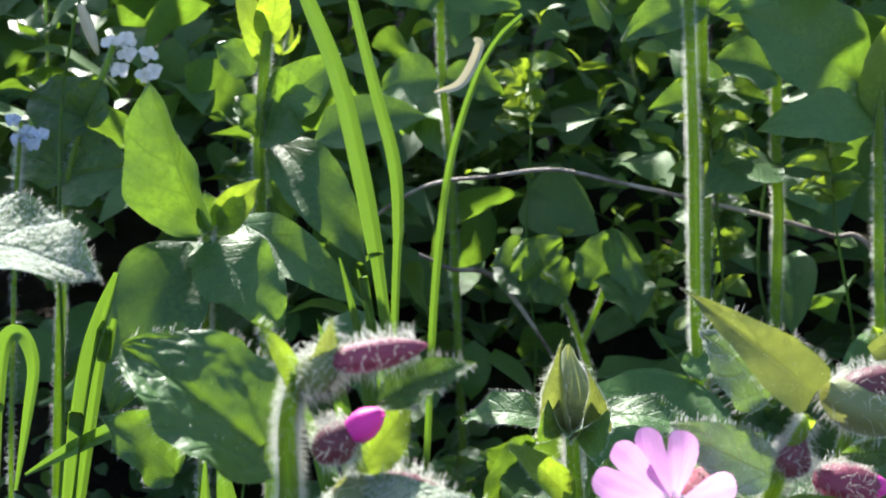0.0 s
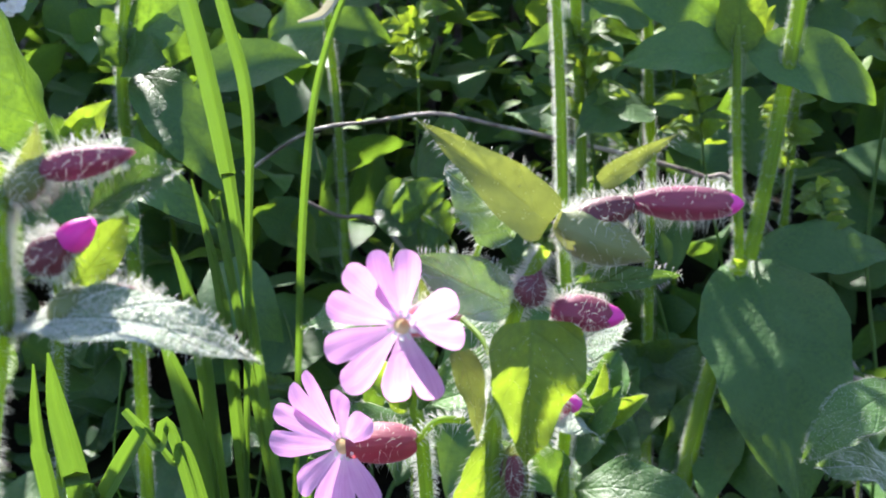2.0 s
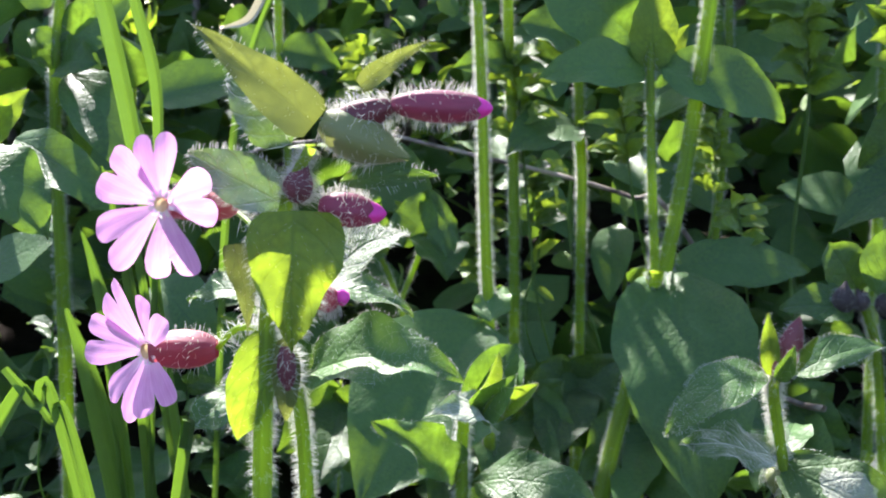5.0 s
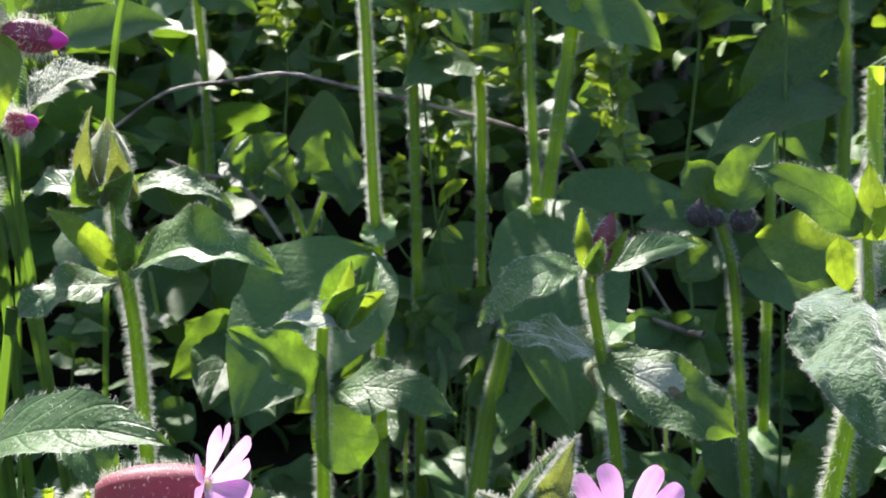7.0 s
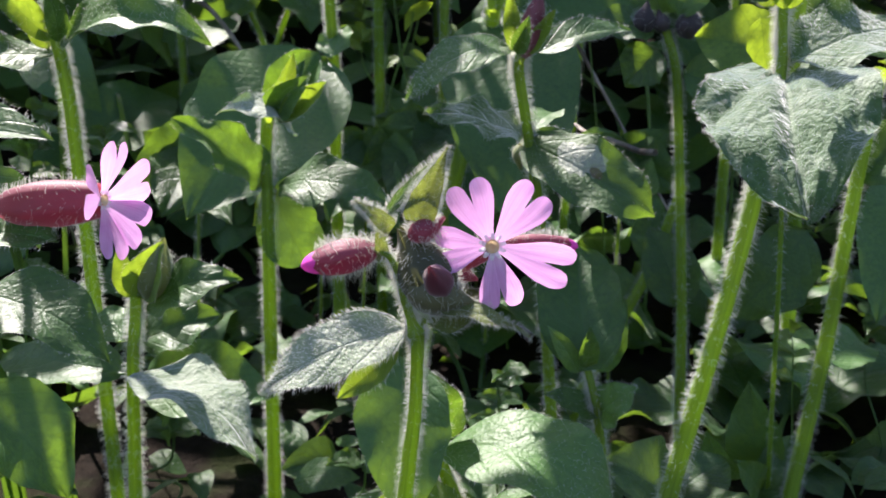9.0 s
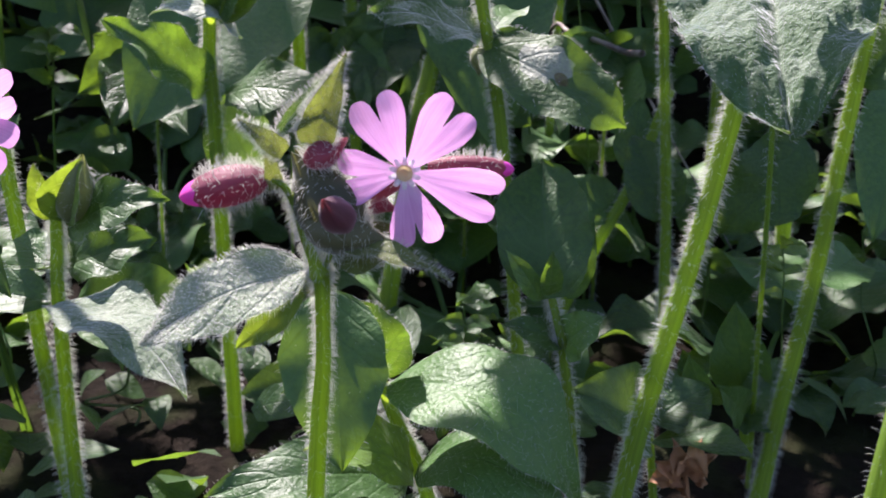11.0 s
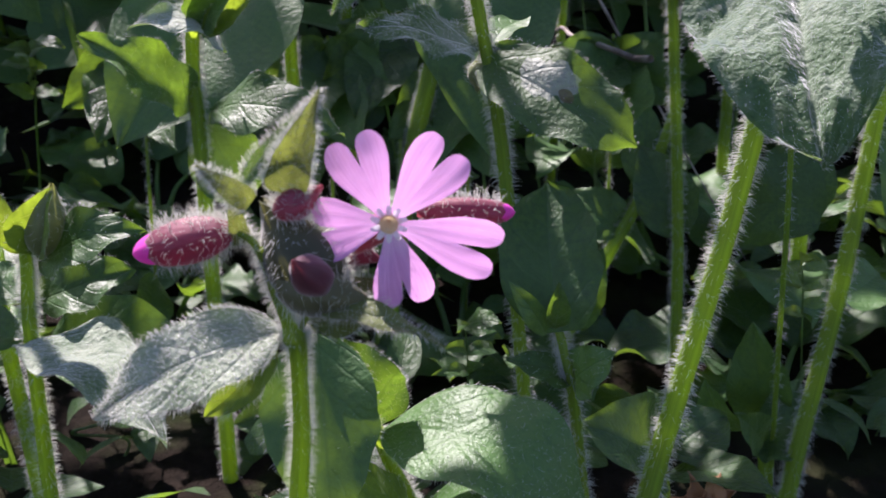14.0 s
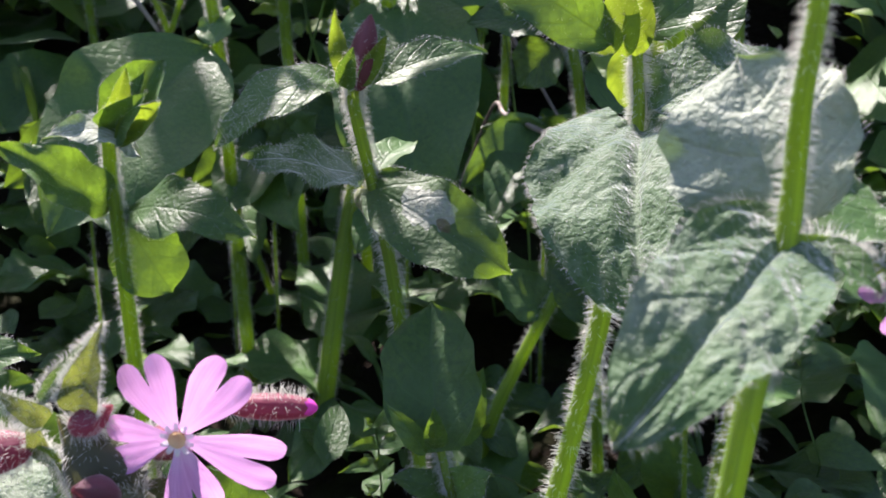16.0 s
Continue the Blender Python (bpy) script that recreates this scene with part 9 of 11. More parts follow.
leaf(p, (-0.0821, 0.34, 0.0353), (-0.066, 0.3372, 0.0359), 0.0076, (-0.13, -0.6, 0.79), "ovate", 0.12, 0.1, 0.04, mat=WEED, seed=618)
leaf(p, (-0.0824, 0.34, 0.0306), (-0.0713, 0.3439, 0.0281), 0.0083, (0.28, -0.18, 0.94), "ovate", 0.12, 0.1, 0.04, mat=WEED, seed=619)
leaf(p, (-0.0822, 0.34, 0.033), (-0.0951, 0.3544, 0.0257), 0.0051, (-0.61, -0.16, 0.77), "ovate", 0.12, 0.1, 0.04, mat=WEED, seed=620)

p = plant("ground_weed", "low weed with small crinkled leaves", -0.007, 0.310, "plant", group="low weeds")
stem(p, [(-0.0069, 0.31, 0.0591, 0.0003), (-0.0064, 0.31, 0.0459, 0.0003), (-0.0067, 0.31, 0.0256, 0.0004), (-0.0068, 0.31, 0.0108, 0.0004), (-0.007, 0.31, -0.004, 0.0005)], 0, seed=621)
leaf(p, (-0.007, 0.31, 0.034), (0.0017, 0.3204, 0.0281), 0.0061, (0.56, 0, 0.83), "ovate", 0.12, 0.1, 0.04, mat=WEED, seed=622)
leaf(p, (-0.007, 0.31, 0.0459), (0.0043, 0.3186, 0.0426), 0.0064, (0.52, -0.39, 0.76), "ovate", 0.12, 0.1, 0.04, mat=WEED, seed=623)
leaf(p, (-0.007, 0.31, 0.0433), (0.0021, 0.2976, 0.0505), 0.0050, (-0.65, -0.03, 0.76), "ovate", 0.12, 0.1, 0.04, mat=WEED, seed=624)
leaf(p, (-0.007, 0.31, 0.0449), (-0.0064, 0.2944, 0.0567), 0.0042, (0.81, -0.33, -0.48), "ovate", 0.12, 0.1, 0.04, mat=WEED, seed=625)
leaf(p, (-0.007, 0.31, 0.0467), (0.0033, 0.2902, 0.0574), 0.0043, (-0.84, -0.15, 0.52), "ovate", 0.12, 0.1, 0.04, mat=WEED, seed=626)
leaf(p, (-0.007, 0.31, 0.0371), (-0.0184, 0.2961, 0.0438), 0.0067, (0.65, -0.17, 0.74), "ovate", 0.12, 0.1, 0.04, mat=WEED, seed=627)
leaf(p, (-0.007, 0.31, 0.0389), (-0.0176, 0.2971, 0.0456), 0.0061, (0.69, -0.2, 0.7), "ovate", 0.12, 0.1, 0.04, mat=WEED, seed=628)
leaf(p, (-0.007, 0.31, 0.0453), (-0.0169, 0.3204, 0.0393), 0.0044, (-0.74, -0.39, 0.55), "ovate", 0.12, 0.1, 0.04, mat=WEED, seed=629)
leaf(p, (-0.007, 0.31, 0.0369), (0.0012, 0.2921, 0.0485), 0.0037, (-0.9, -0.16, 0.4), "ovate", 0.12, 0.1, 0.04, mat=WEED, seed=630)
leaf(p, (-0.007, 0.31, 0.0496), (-0.0082, 0.3056, 0.0566), 0.0062, (0.8, -0.56, -0.21), "ovate", 0.12, 0.1, 0.04, mat=WEED, seed=631)

p = plant("ground_weed", "low weed with small crinkled leaves", 0.039, 0.300, "plant", group="low weeds")
stem(p, [(0.0386, 0.3, 0.0778, 0.0003), (0.0396, 0.3, 0.0654, 0.0003), (0.0402, 0.3, 0.0462, 0.0004), (0.0406, 0.3, 0.0211, 0.0004), (0.0411, 0.3, -0.004, 0.0004)], 0, seed=632)
leaf(p, (0.0393, 0.3, 0.0591), (0.0335, 0.318, 0.0496), 0.0039, (-0.77, 0.09, 0.63), "ovate", 0.12, 0.1, 0.04, mat=WEED, seed=633)
leaf(p, (0.0387, 0.3, 0.0764), (0.0489, 0.291, 0.0821), 0.0082, (-0.56, -0.1, 0.82), "ovate", 0.12, 0.1, 0.04, mat=WEED, seed=634)
leaf(p, (0.039, 0.3, 0.0669), (0.0486, 0.3165, 0.0577), 0.0051, (0.71, -0.02, 0.71), "ovate", 0.12, 0.1, 0.04, mat=WEED, seed=635)
leaf(p, (0.039, 0.3, 0.0678), (0.0308, 0.2831, 0.0775), 0.0042, (0.88, -0.18, 0.44), "ovate", 0.12, 0.1, 0.04, mat=WEED, seed=636)
leaf(p, (0.0392, 0.3, 0.062), (0.0445, 0.2952, 0.0662), 0.0035, (-0.77, -0.47, 0.43), "ovate", 0.12, 0.1, 0.04, mat=WEED, seed=637)
leaf(p, (0.0392, 0.3, 0.0614), (0.0292, 0.2846, 0.0689), 0.0048, (0.73, -0.15, 0.67), "ovate", 0.12, 0.1, 0.04, mat=WEED, seed=638)
leaf(p, (0.0387, 0.3, 0.0759), (0.0403, 0.282, 0.087), 0.0040, (-0.99, -0.03, 0.1), "ovate", 0.12, 0.1, 0.04, mat=WEED, seed=639)
leaf(p, (0.039, 0.3, 0.0662), (0.0335, 0.3059, 0.0651), 0.0042, (-0.47, -0.29, 0.84), "ovate", 0.12, 0.1, 0.04, mat=WEED, seed=640)
leaf(p, (0.0395, 0.3, 0.0527), (0.04, 0.2813, 0.0658), 0.0036, (-0.94, -0.21, -0.27), "ovate", 0.12, 0.1, 0.04, mat=WEED, seed=641)
leaf(p, (0.0387, 0.3, 0.0743), (0.0481, 0.3033, 0.0728), 0.0052, (0.29, -0.43, 0.86), "ovate", 0.12, 0.1, 0.04, mat=WEED, seed=642)

p = plant("hedge_weed", "low weed with broad dark hanging leaves", -0.017, 0.460, "plant")
stem(p, [(-0.0165, 0.46, 0.1236, 0.0005), (-0.0156, 0.46, 0.1048, 0.0006), (-0.0168, 0.46, 0.0746, 0.0007), (-0.018, 0.46, 0.0362, 0.0007), (-0.0191, 0.46, -0.0022, 0.0008)], 3, seed=643)
leaf(p, (-0.0165, 0.46, 0.1209), (-0.0452, 0.433, 0.1005), 0.0228, (0.42, -0.79, 0.45), "ovate", 0.05, 0.08, 0.04, seed=644)
leaf(p, (-0.0165, 0.46, 0.1169), (0.0126, 0.436, 0.102), 0.0250, (-0.34, -0.76, 0.55), "ovate", 0.07, 0.08, 0.04, seed=645)
leaf(p, (-0.0166, 0.46, 0.1129), (-0.0294, 0.415, 0.0918), 0.0272, (0.14, -0.45, 0.88), "ovate", 0.09, 0.08, 0.04, seed=646)
leaf(p, (-0.0166, 0.46, 0.1088), (0.0014, 0.412, 0.0904), 0.0291, (-0.42, -0.46, 0.78), "ovate", 0.05, 0.08, 0.04, seed=647)
leaf(p, (-0.0166, 0.46, 0.1048), (-0.0402, 0.451, 0.1208), 0.0231, (0.42, -0.9, 0.11), "ovate", 0.07, 0.08, 0.04, seed=648)
leaf(p, (-0.0167, 0.46, 0.1007), (0.0065, 0.451, 0.1261), 0.0258, (-0.44, -0.9, 0.08), "ovate", 0.09, 0.08, 0.04, seed=649)

p = plant("hedge_weed", "low weed with broad dark hanging leaves", 0.012, 0.470, "plant")
stem(p, [(0.012, 0.47, 0.1317, 0.0005), (0.0132, 0.47, 0.1126, 0.0006), (0.0123, 0.47, 0.0821, 0.0007), (0.0114, 0.47, 0.0404, 0.0007), (0.0106, 0.47, -0.0012, 0.0008)], 3, seed=650)
leaf(p, (0.012, 0.47, 0.129), (-0.0185, 0.443, 0.1075), 0.0255, (0.39, -0.8, 0.45), "ovate", 0.05, 0.08, 0.04, mat=WEED, seed=651)
leaf(p, (0.0121, 0.47, 0.1249), (0.0405, 0.446, 0.1092), 0.0278, (-0.37, -0.77, 0.52), "ovate", 0.07, 0.08, 0.04, mat=WEED, seed=652)
leaf(p, (0.0121, 0.47, 0.1208), (-0.0034, 0.425, 0.0982), 0.0300, (0.1, -0.48, 0.87), "ovate", 0.09, 0.08, 0.04, mat=WEED, seed=653)
leaf(p, (0.0121, 0.47, 0.1168), (0.0279, 0.422, 0.0967), 0.0228, (-0.45, -0.47, 0.76), "ovate", 0.05, 0.08, 0.04, mat=WEED, seed=654)
leaf(p, (0.0121, 0.47, 0.1126), (-0.0126, 0.461, 0.1286), 0.0258, (0.39, -0.92, 0.08), "ovate", 0.07, 0.08, 0.04, mat=WEED, seed=655)
leaf(p, (0.0121, 0.47, 0.1085), (0.0349, 0.461, 0.1339), 0.0286, (-0.45, -0.89, 0.09), "ovate", 0.09, 0.08, 0.04, mat=WEED, seed=656)

p = plant("hedge_weed", "low weed with broad dark hanging leaves", 0.041, 0.450, "plant")
stem(p, [(0.0408, 0.45, 0.1132, 0.0005), (0.0421, 0.45, 0.0946, 0.0006), (0.0416, 0.45, 0.0647, 0.0007), (0.0413, 0.45, 0.0309, 0.0007), (0.0409, 0.45, -0.003, 0.0008)], 3, seed=657)
leaf(p, (0.0408, 0.45, 0.1106), (0.0099, 0.423, 0.0913), 0.0269, (0.36, -0.78, 0.51), "ovate", 0.05, 0.08, 0.04, seed=658)
leaf(p, (0.0409, 0.45, 0.1066), (0.067, 0.426, 0.0927), 0.0291, (-0.4, -0.74, 0.53), "ovate", 0.07, 0.08, 0.04, seed=659)
leaf(p, (0.041, 0.45, 0.1026), (0.0235, 0.405, 0.0833), 0.0223, (0.07, -0.42, 0.91), "ovate", 0.09, 0.08, 0.04, seed=660)
leaf(p, (0.041, 0.45, 0.0986), (0.0534, 0.402, 0.082), 0.0242, (-0.49, -0.4, 0.78), "ovate", 0.05, 0.08, 0.04, seed=661)
leaf(p, (0.0411, 0.45, 0.0946), (0.0164, 0.441, 0.1108), 0.0272, (0.4, -0.91, 0.09), "ovate", 0.07, 0.08, 0.04, seed=662)
leaf(p, (0.0412, 0.45, 0.0906), (0.0623, 0.441, 0.116), 0.0299, (-0.51, -0.85, 0.12), "ovate", 0.09, 0.08, 0.04, seed=663)

p = plant("hedge_weed", "low weed with broad dark hanging leaves", -0.039, 0.470, "plant")
stem(p, [(-0.0382, 0.47, 0.1044, 0.0006), (-0.0374, 0.47, 0.0849, 0.0006), (-0.039, 0.47, 0.0536, 0.0007), (-0.04, 0.47, 0.0262, 0.0007), (-0.0409, 0.47, -0.0012, 0.0008)], 3, seed=664)
leaf(p, (-0.0382, 0.47, 0.1016), (-0.0669, 0.443, 0.0811), 0.0305, (0.43, -0.79, 0.44), "ovate", 0.05, 0.08, 0.04, mat=WEED, seed=665)
leaf(p, (-0.0383, 0.47, 0.0975), (-0.0074, 0.446, 0.0826), 0.0234, (-0.31, -0.75, 0.58), "ovate", 0.07, 0.08, 0.04, mat=WEED, seed=666)
leaf(p, (-0.0383, 0.47, 0.0933), (-0.0499, 0.425, 0.0724), 0.0257, (0.16, -0.45, 0.88), "ovate", 0.09, 0.08, 0.04, mat=WEED, seed=667)
leaf(p, (-0.0384, 0.47, 0.0891), (-0.018, 0.422, 0.0711), 0.0277, (-0.39, -0.46, 0.8), "ovate", 0.05, 0.08, 0.04, mat=WEED, seed=668)
leaf(p, (-0.0385, 0.47, 0.0849), (-0.0623, 0.461, 0.1018), 0.0309, (0.44, -0.89, 0.15), "ovate", 0.07, 0.08, 0.04, mat=WEED, seed=669)
leaf(p, (-0.0385, 0.47, 0.0807), (-0.014, 0.461, 0.1072), 0.0241, (-0.42, -0.9, 0.09), "ovate", 0.09, 0.08, 0.04, mat=WEED, seed=670)

p = plant("hedge_weed", "low weed with broad dark hanging leaves", 0.099, 0.440, "plant")
stem(p, [(0.0975, 0.44, 0.1291, 0.0005), (0.0993, 0.44, 0.1111, 0.0006), (0.0996, 0.44, 0.0822, 0.0006), (0.0999, 0.44, 0.0393, 0.0007), (0.1002, 0.44, -0.0035, 0.0008)], 3, seed=671)
leaf(p, (0.0976, 0.44, 0.1265), (0.0647, 0.413, 0.1074), 0.0218, (0.32, -0.77, 0.55), "ovate", 0.05, 0.08, 0.04, seed=672)
leaf(p, (0.0978, 0.44, 0.1227), (0.1205, 0.416, 0.1088), 0.0239, (-0.48, -0.73, 0.49), "ovate", 0.07, 0.08, 0.04, seed=673)
leaf(p, (0.0979, 0.44, 0.1188), (0.0758, 0.395, 0.0994), 0.0259, (0.01, -0.4, 0.92), "ovate", 0.09, 0.08, 0.04, seed=674)
leaf(p, (0.0981, 0.44, 0.115), (0.1045, 0.392, 0.0981), 0.0278, (-0.55, -0.34, 0.76), "ovate", 0.05, 0.08, 0.04, seed=675)
leaf(p, (0.0983, 0.44, 0.1111), (0.0728, 0.431, 0.1265), 0.0221, (0.35, -0.94, 0.04), "ovate", 0.07, 0.08, 0.04, seed=676)
leaf(p, (0.0985, 0.44, 0.1072), (0.1172, 0.431, 0.1315), 0.0246, (-0.57, -0.81, 0.14), "ovate", 0.09, 0.08, 0.04, seed=677)

p = plant("hedge_weed", "low weed with broad dark hanging leaves", -0.093, 0.450, "plant")
stem(p, [(-0.0917, 0.45, 0.1264, 0.0005), (-0.0914, 0.45, 0.108, 0.0006), (-0.0936, 0.45, 0.0784, 0.0006), (-0.0958, 0.45, 0.0377, 0.0007), (-0.0979, 0.45, -0.003, 0.0008)], 3, seed=678)
leaf(p, (-0.0918, 0.45, 0.1237), (-0.1162, 0.423, 0.1039), 0.0245, (0.51, -0.76, 0.4), "ovate", 0.05, 0.08, 0.04, mat=WEED, seed=679)
leaf(p, (-0.0919, 0.45, 0.1198), (-0.0601, 0.426, 0.1054), 0.0267, (-0.28, -0.74, 0.61), "ovate", 0.07, 0.08, 0.04, mat=WEED, seed=680)
leaf(p, (-0.0921, 0.45, 0.1159), (-0.0982, 0.405, 0.0956), 0.0288, (0.23, -0.43, 0.87), "ovate", 0.09, 0.08, 0.04, mat=WEED, seed=681)
leaf(p, (-0.0923, 0.45, 0.1119), (-0.0677, 0.402, 0.0943), 0.0219, (-0.33, -0.47, 0.82), "ovate", 0.05, 0.08, 0.04, mat=WEED, seed=682)
leaf(p, (-0.0924, 0.45, 0.108), (-0.1136, 0.441, 0.1237), 0.0248, (0.48, -0.87, 0.15), "ovate", 0.07, 0.08, 0.04, mat=WEED, seed=683)
leaf(p, (-0.0926, 0.45, 0.104), (-0.0676, 0.441, 0.1288), 0.0275, (-0.36, -0.93, 0.02), "ovate", 0.09, 0.08, 0.04, mat=WEED, seed=684)

p = plant("wild_strawberry", "wild strawberry with three-part toothed leaves", -0.069, 0.515, "plant")
stem(p, [(-0.0879, 0.515, 0.181, 0.0012), (-0.0798, 0.515, 0.1725, 0.0013), (-0.0693, 0.515, 0.1467, 0.0014), (-0.0491, 0.515, 0.0761, 0.0015), (-0.0289, 0.515, 0.0055, 0.0017)], 4, seed=685)
leaf(p, (-0.0879, 0.515, 0.181), (-0.1116, 0.515, 0.1852), 0.0278, (0.1, -0.83, 0.55), "round", 0.08, 0.12, 0.03, mat=WEED, seed=686)
leaf(p, (-0.0879, 0.515, 0.181), (-0.0957, 0.515, 0.1978), 0.0297, (0.48, -0.85, 0.22), "round", 0.08, 0.12, 0.03, mat=WEED, seed=687)
leaf(p, (-0.0874, 0.515, 0.1796), (-0.0743, 0.515, 0.1697), 0.0259, (0.4, -0.74, 0.53), "round", 0.08, 0.12, 0.03, mat=WEED, seed=688)
stem(p, [(-0.0557, 0.515, 0.181, 0.0012), (-0.0588, 0.515, 0.1696, 0.0013), (-0.0679, 0.515, 0.1467, 0.0014)], 4, seed=689)
leaf(p, (-0.0557, 0.515, 0.181), (-0.0708, 0.515, 0.1922), 0.0297, (0.3, -0.87, 0.4), "round", 0.08, 0.12, 0.03, mat=WEED, seed=690)
leaf(p, (-0.0557, 0.515, 0.181), (-0.0402, 0.515, 0.1866), 0.0327, (-0.14, -0.91, 0.4), "round", 0.08, 0.12, 0.03, mat=WEED, seed=691)
leaf(p, (-0.0558, 0.515, 0.1796), (-0.0446, 0.495, 0.1618), 0.0320, (0.37, -0.49, 0.79), "ovate", 0.1, 0.12, 0.03, mat=WEED, seed=692)

p = plant("garlic_mustard", "garlic mustard with white flowers and toothed leaves", -0.277, 0.429, "plant")
stem(p, [(-0.26, 0.458, 0.2993, 0.0012), (-0.2632, 0.4384, 0.2779, 0.0013), (-0.2753, 0.429, 0.2432, 0.0015), (-0.285, 0.43, 0.1888, 0.0018), (-0.2976, 0.4315, 0.1044, 0.0019), (-0.3102, 0.4331, -0.0039, 0.0021)], 4, seed=693)
leaf(p, (-0.2749, 0.429, 0.2455), (-0.2486, 0.4291, 0.2492), 0.0338, (-0.13, -0.8, 0.58), "heart", 0.08, 0.12, 0.03, mat=WEED, seed=694)
leaf(p, (-0.2758, 0.4289, 0.2478), (-0.2968, 0.4286, 0.2553), 0.0286, (0.19, -0.68, 0.71), "heart", 0.08, 0.12, 0.03, mat=WEED, seed=695)
leaf(p, (-0.2649, 0.4286, 0.2688), (-0.2564, 0.4284, 0.2829), 0.0165, (-0.06, -1, 0.03), "heart", 0.08, 0.12, 0.03, mat=WEED, seed=696)
leaf(p, (-0.2649, 0.4286, 0.2688), (-0.2866, 0.4282, 0.2774), 0.0260, (0.17, -0.82, 0.54), "heart", 0.08, 0.12, 0.03, mat=WEED, seed=697)
leaf(p, (-0.2608, 0.4531, 0.2967), (-0.261, 0.4552, 0.2934), 0.0038, (0.64, -0.66, -0.38), "round", 0.1, 0.1, 0.03, mat=WHITE_PETAL, seed=698)
leaf(p, (-0.2608, 0.4531, 0.2967), (-0.2657, 0.4535, 0.2961), 0.0038, (-0.12, -0.96, 0.25), "round", 0.1, 0.1, 0.03, mat=WHITE_PETAL, seed=699)
leaf(p, (-0.2608, 0.4531, 0.2967), (-0.2606, 0.451, 0.2998), 0.0038, (0.64, -0.66, -0.39), "round", 0.1, 0.1, 0.03, mat=WHITE_PETAL, seed=700)
leaf(p, (-0.2608, 0.4531, 0.2967), (-0.256, 0.4527, 0.2971), 0.0038, (-0.12, -0.96, 0.25), "round", 0.1, 0.1, 0.03, mat=WHITE_PETAL, seed=701)
leaf(p, (-0.2549, 0.4532, 0.2919), (-0.2544, 0.4552, 0.2886), 0.0039, (0.69, -0.68, -0.24), "round", 0.1, 0.1, 0.03, mat=WHITE_PETAL, seed=702)
leaf(p, (-0.2549, 0.4532, 0.2919), (-0.2597, 0.4539, 0.291), 0.0038, (-0.19, -0.96, 0.21), "round", 0.1, 0.1, 0.03, mat=WHITE_PETAL, seed=703)
leaf(p, (-0.2549, 0.4532, 0.2919), (-0.2553, 0.4513, 0.295), 0.0038, (0.69, -0.68, -0.25), "round", 0.1, 0.1, 0.03, mat=WHITE_PETAL, seed=704)
leaf(p, (-0.2549, 0.4532, 0.2919), (-0.25, 0.4526, 0.2927), 0.0038, (-0.19, -0.96, 0.21), "round", 0.1, 0.1, 0.03, mat=WHITE_PETAL, seed=705)
leaf(p, (-0.246, 0.4533, 0.2915), (-0.2496, 0.4523, 0.2933), 0.0038, (0.38, -0.87, 0.32), "round", 0.1, 0.1, 0.03, mat=WHITE_PETAL, seed=706)
leaf(p, (-0.246, 0.4533, 0.2915), (-0.2428, 0.4516, 0.2942), 0.0038, (-0.3, -0.93, -0.23), "round", 0.1, 0.1, 0.03, mat=WHITE_PETAL, seed=707)
leaf(p, (-0.246, 0.4533, 0.2915), (-0.2424, 0.4544, 0.2897), 0.0038, (0.37, -0.87, 0.32), "round", 0.1, 0.1, 0.03, mat=WHITE_PETAL, seed=708)
leaf(p, (-0.246, 0.4533, 0.2915), (-0.2493, 0.4551, 0.2887), 0.0038, (-0.3, -0.93, -0.22), "round", 0.1, 0.1, 0.03, mat=WHITE_PETAL, seed=709)
leaf(p, (-0.2451, 0.4535, 0.2846), (-0.2438, 0.4553, 0.2815), 0.0039, (0.69, -0.71, -0.09), "round", 0.1, 0.1, 0.03, mat=WHITE_PETAL, seed=710)
leaf(p, (-0.2451, 0.4535, 0.2846), (-0.2498, 0.4544, 0.2832), 0.0039, (-0.25, -0.96, 0.16), "round", 0.1, 0.1, 0.03, mat=WHITE_PETAL, seed=711)
leaf(p, (-0.2451, 0.4535, 0.2846), (-0.2462, 0.4516, 0.2876), 0.0038, (0.7, -0.71, -0.1), "round", 0.1, 0.1, 0.03, mat=WHITE_PETAL, seed=712)
leaf(p, (-0.2451, 0.4535, 0.2846), (-0.2403, 0.4526, 0.2859), 0.0038, (-0.25, -0.96, 0.16), "round", 0.1, 0.1, 0.03, mat=WHITE_PETAL, seed=713)
leaf(p, (-0.2586, 0.4533, 0.2856), (-0.2632, 0.4545, 0.2838), 0.0039, (-0.28, -0.96, 0.06), "round", 0.1, 0.1, 0.03, mat=WHITE_PETAL, seed=714)
leaf(p, (-0.2586, 0.4533, 0.2856), (-0.2604, 0.4517, 0.2885), 0.0038, (0.67, -0.74, 0.07), "round", 0.1, 0.1, 0.03, mat=WHITE_PETAL, seed=715)
leaf(p, (-0.2586, 0.4533, 0.2856), (-0.254, 0.4521, 0.2875), 0.0038, (-0.29, -0.96, 0.06), "round", 0.1, 0.1, 0.03, mat=WHITE_PETAL, seed=716)
leaf(p, (-0.2586, 0.4533, 0.2856), (-0.2567, 0.455, 0.2828), 0.0039, (0.67, -0.74, 0.07), "round", 0.1, 0.1, 0.03, mat=WHITE_PETAL, seed=717)
leaf(p, (-0.2541, 0.4531, 0.2975), (-0.2572, 0.4519, 0.2996), 0.0038, (0.48, -0.84, 0.27), "round", 0.1, 0.1, 0.03, mat=WHITE_PETAL, seed=718)
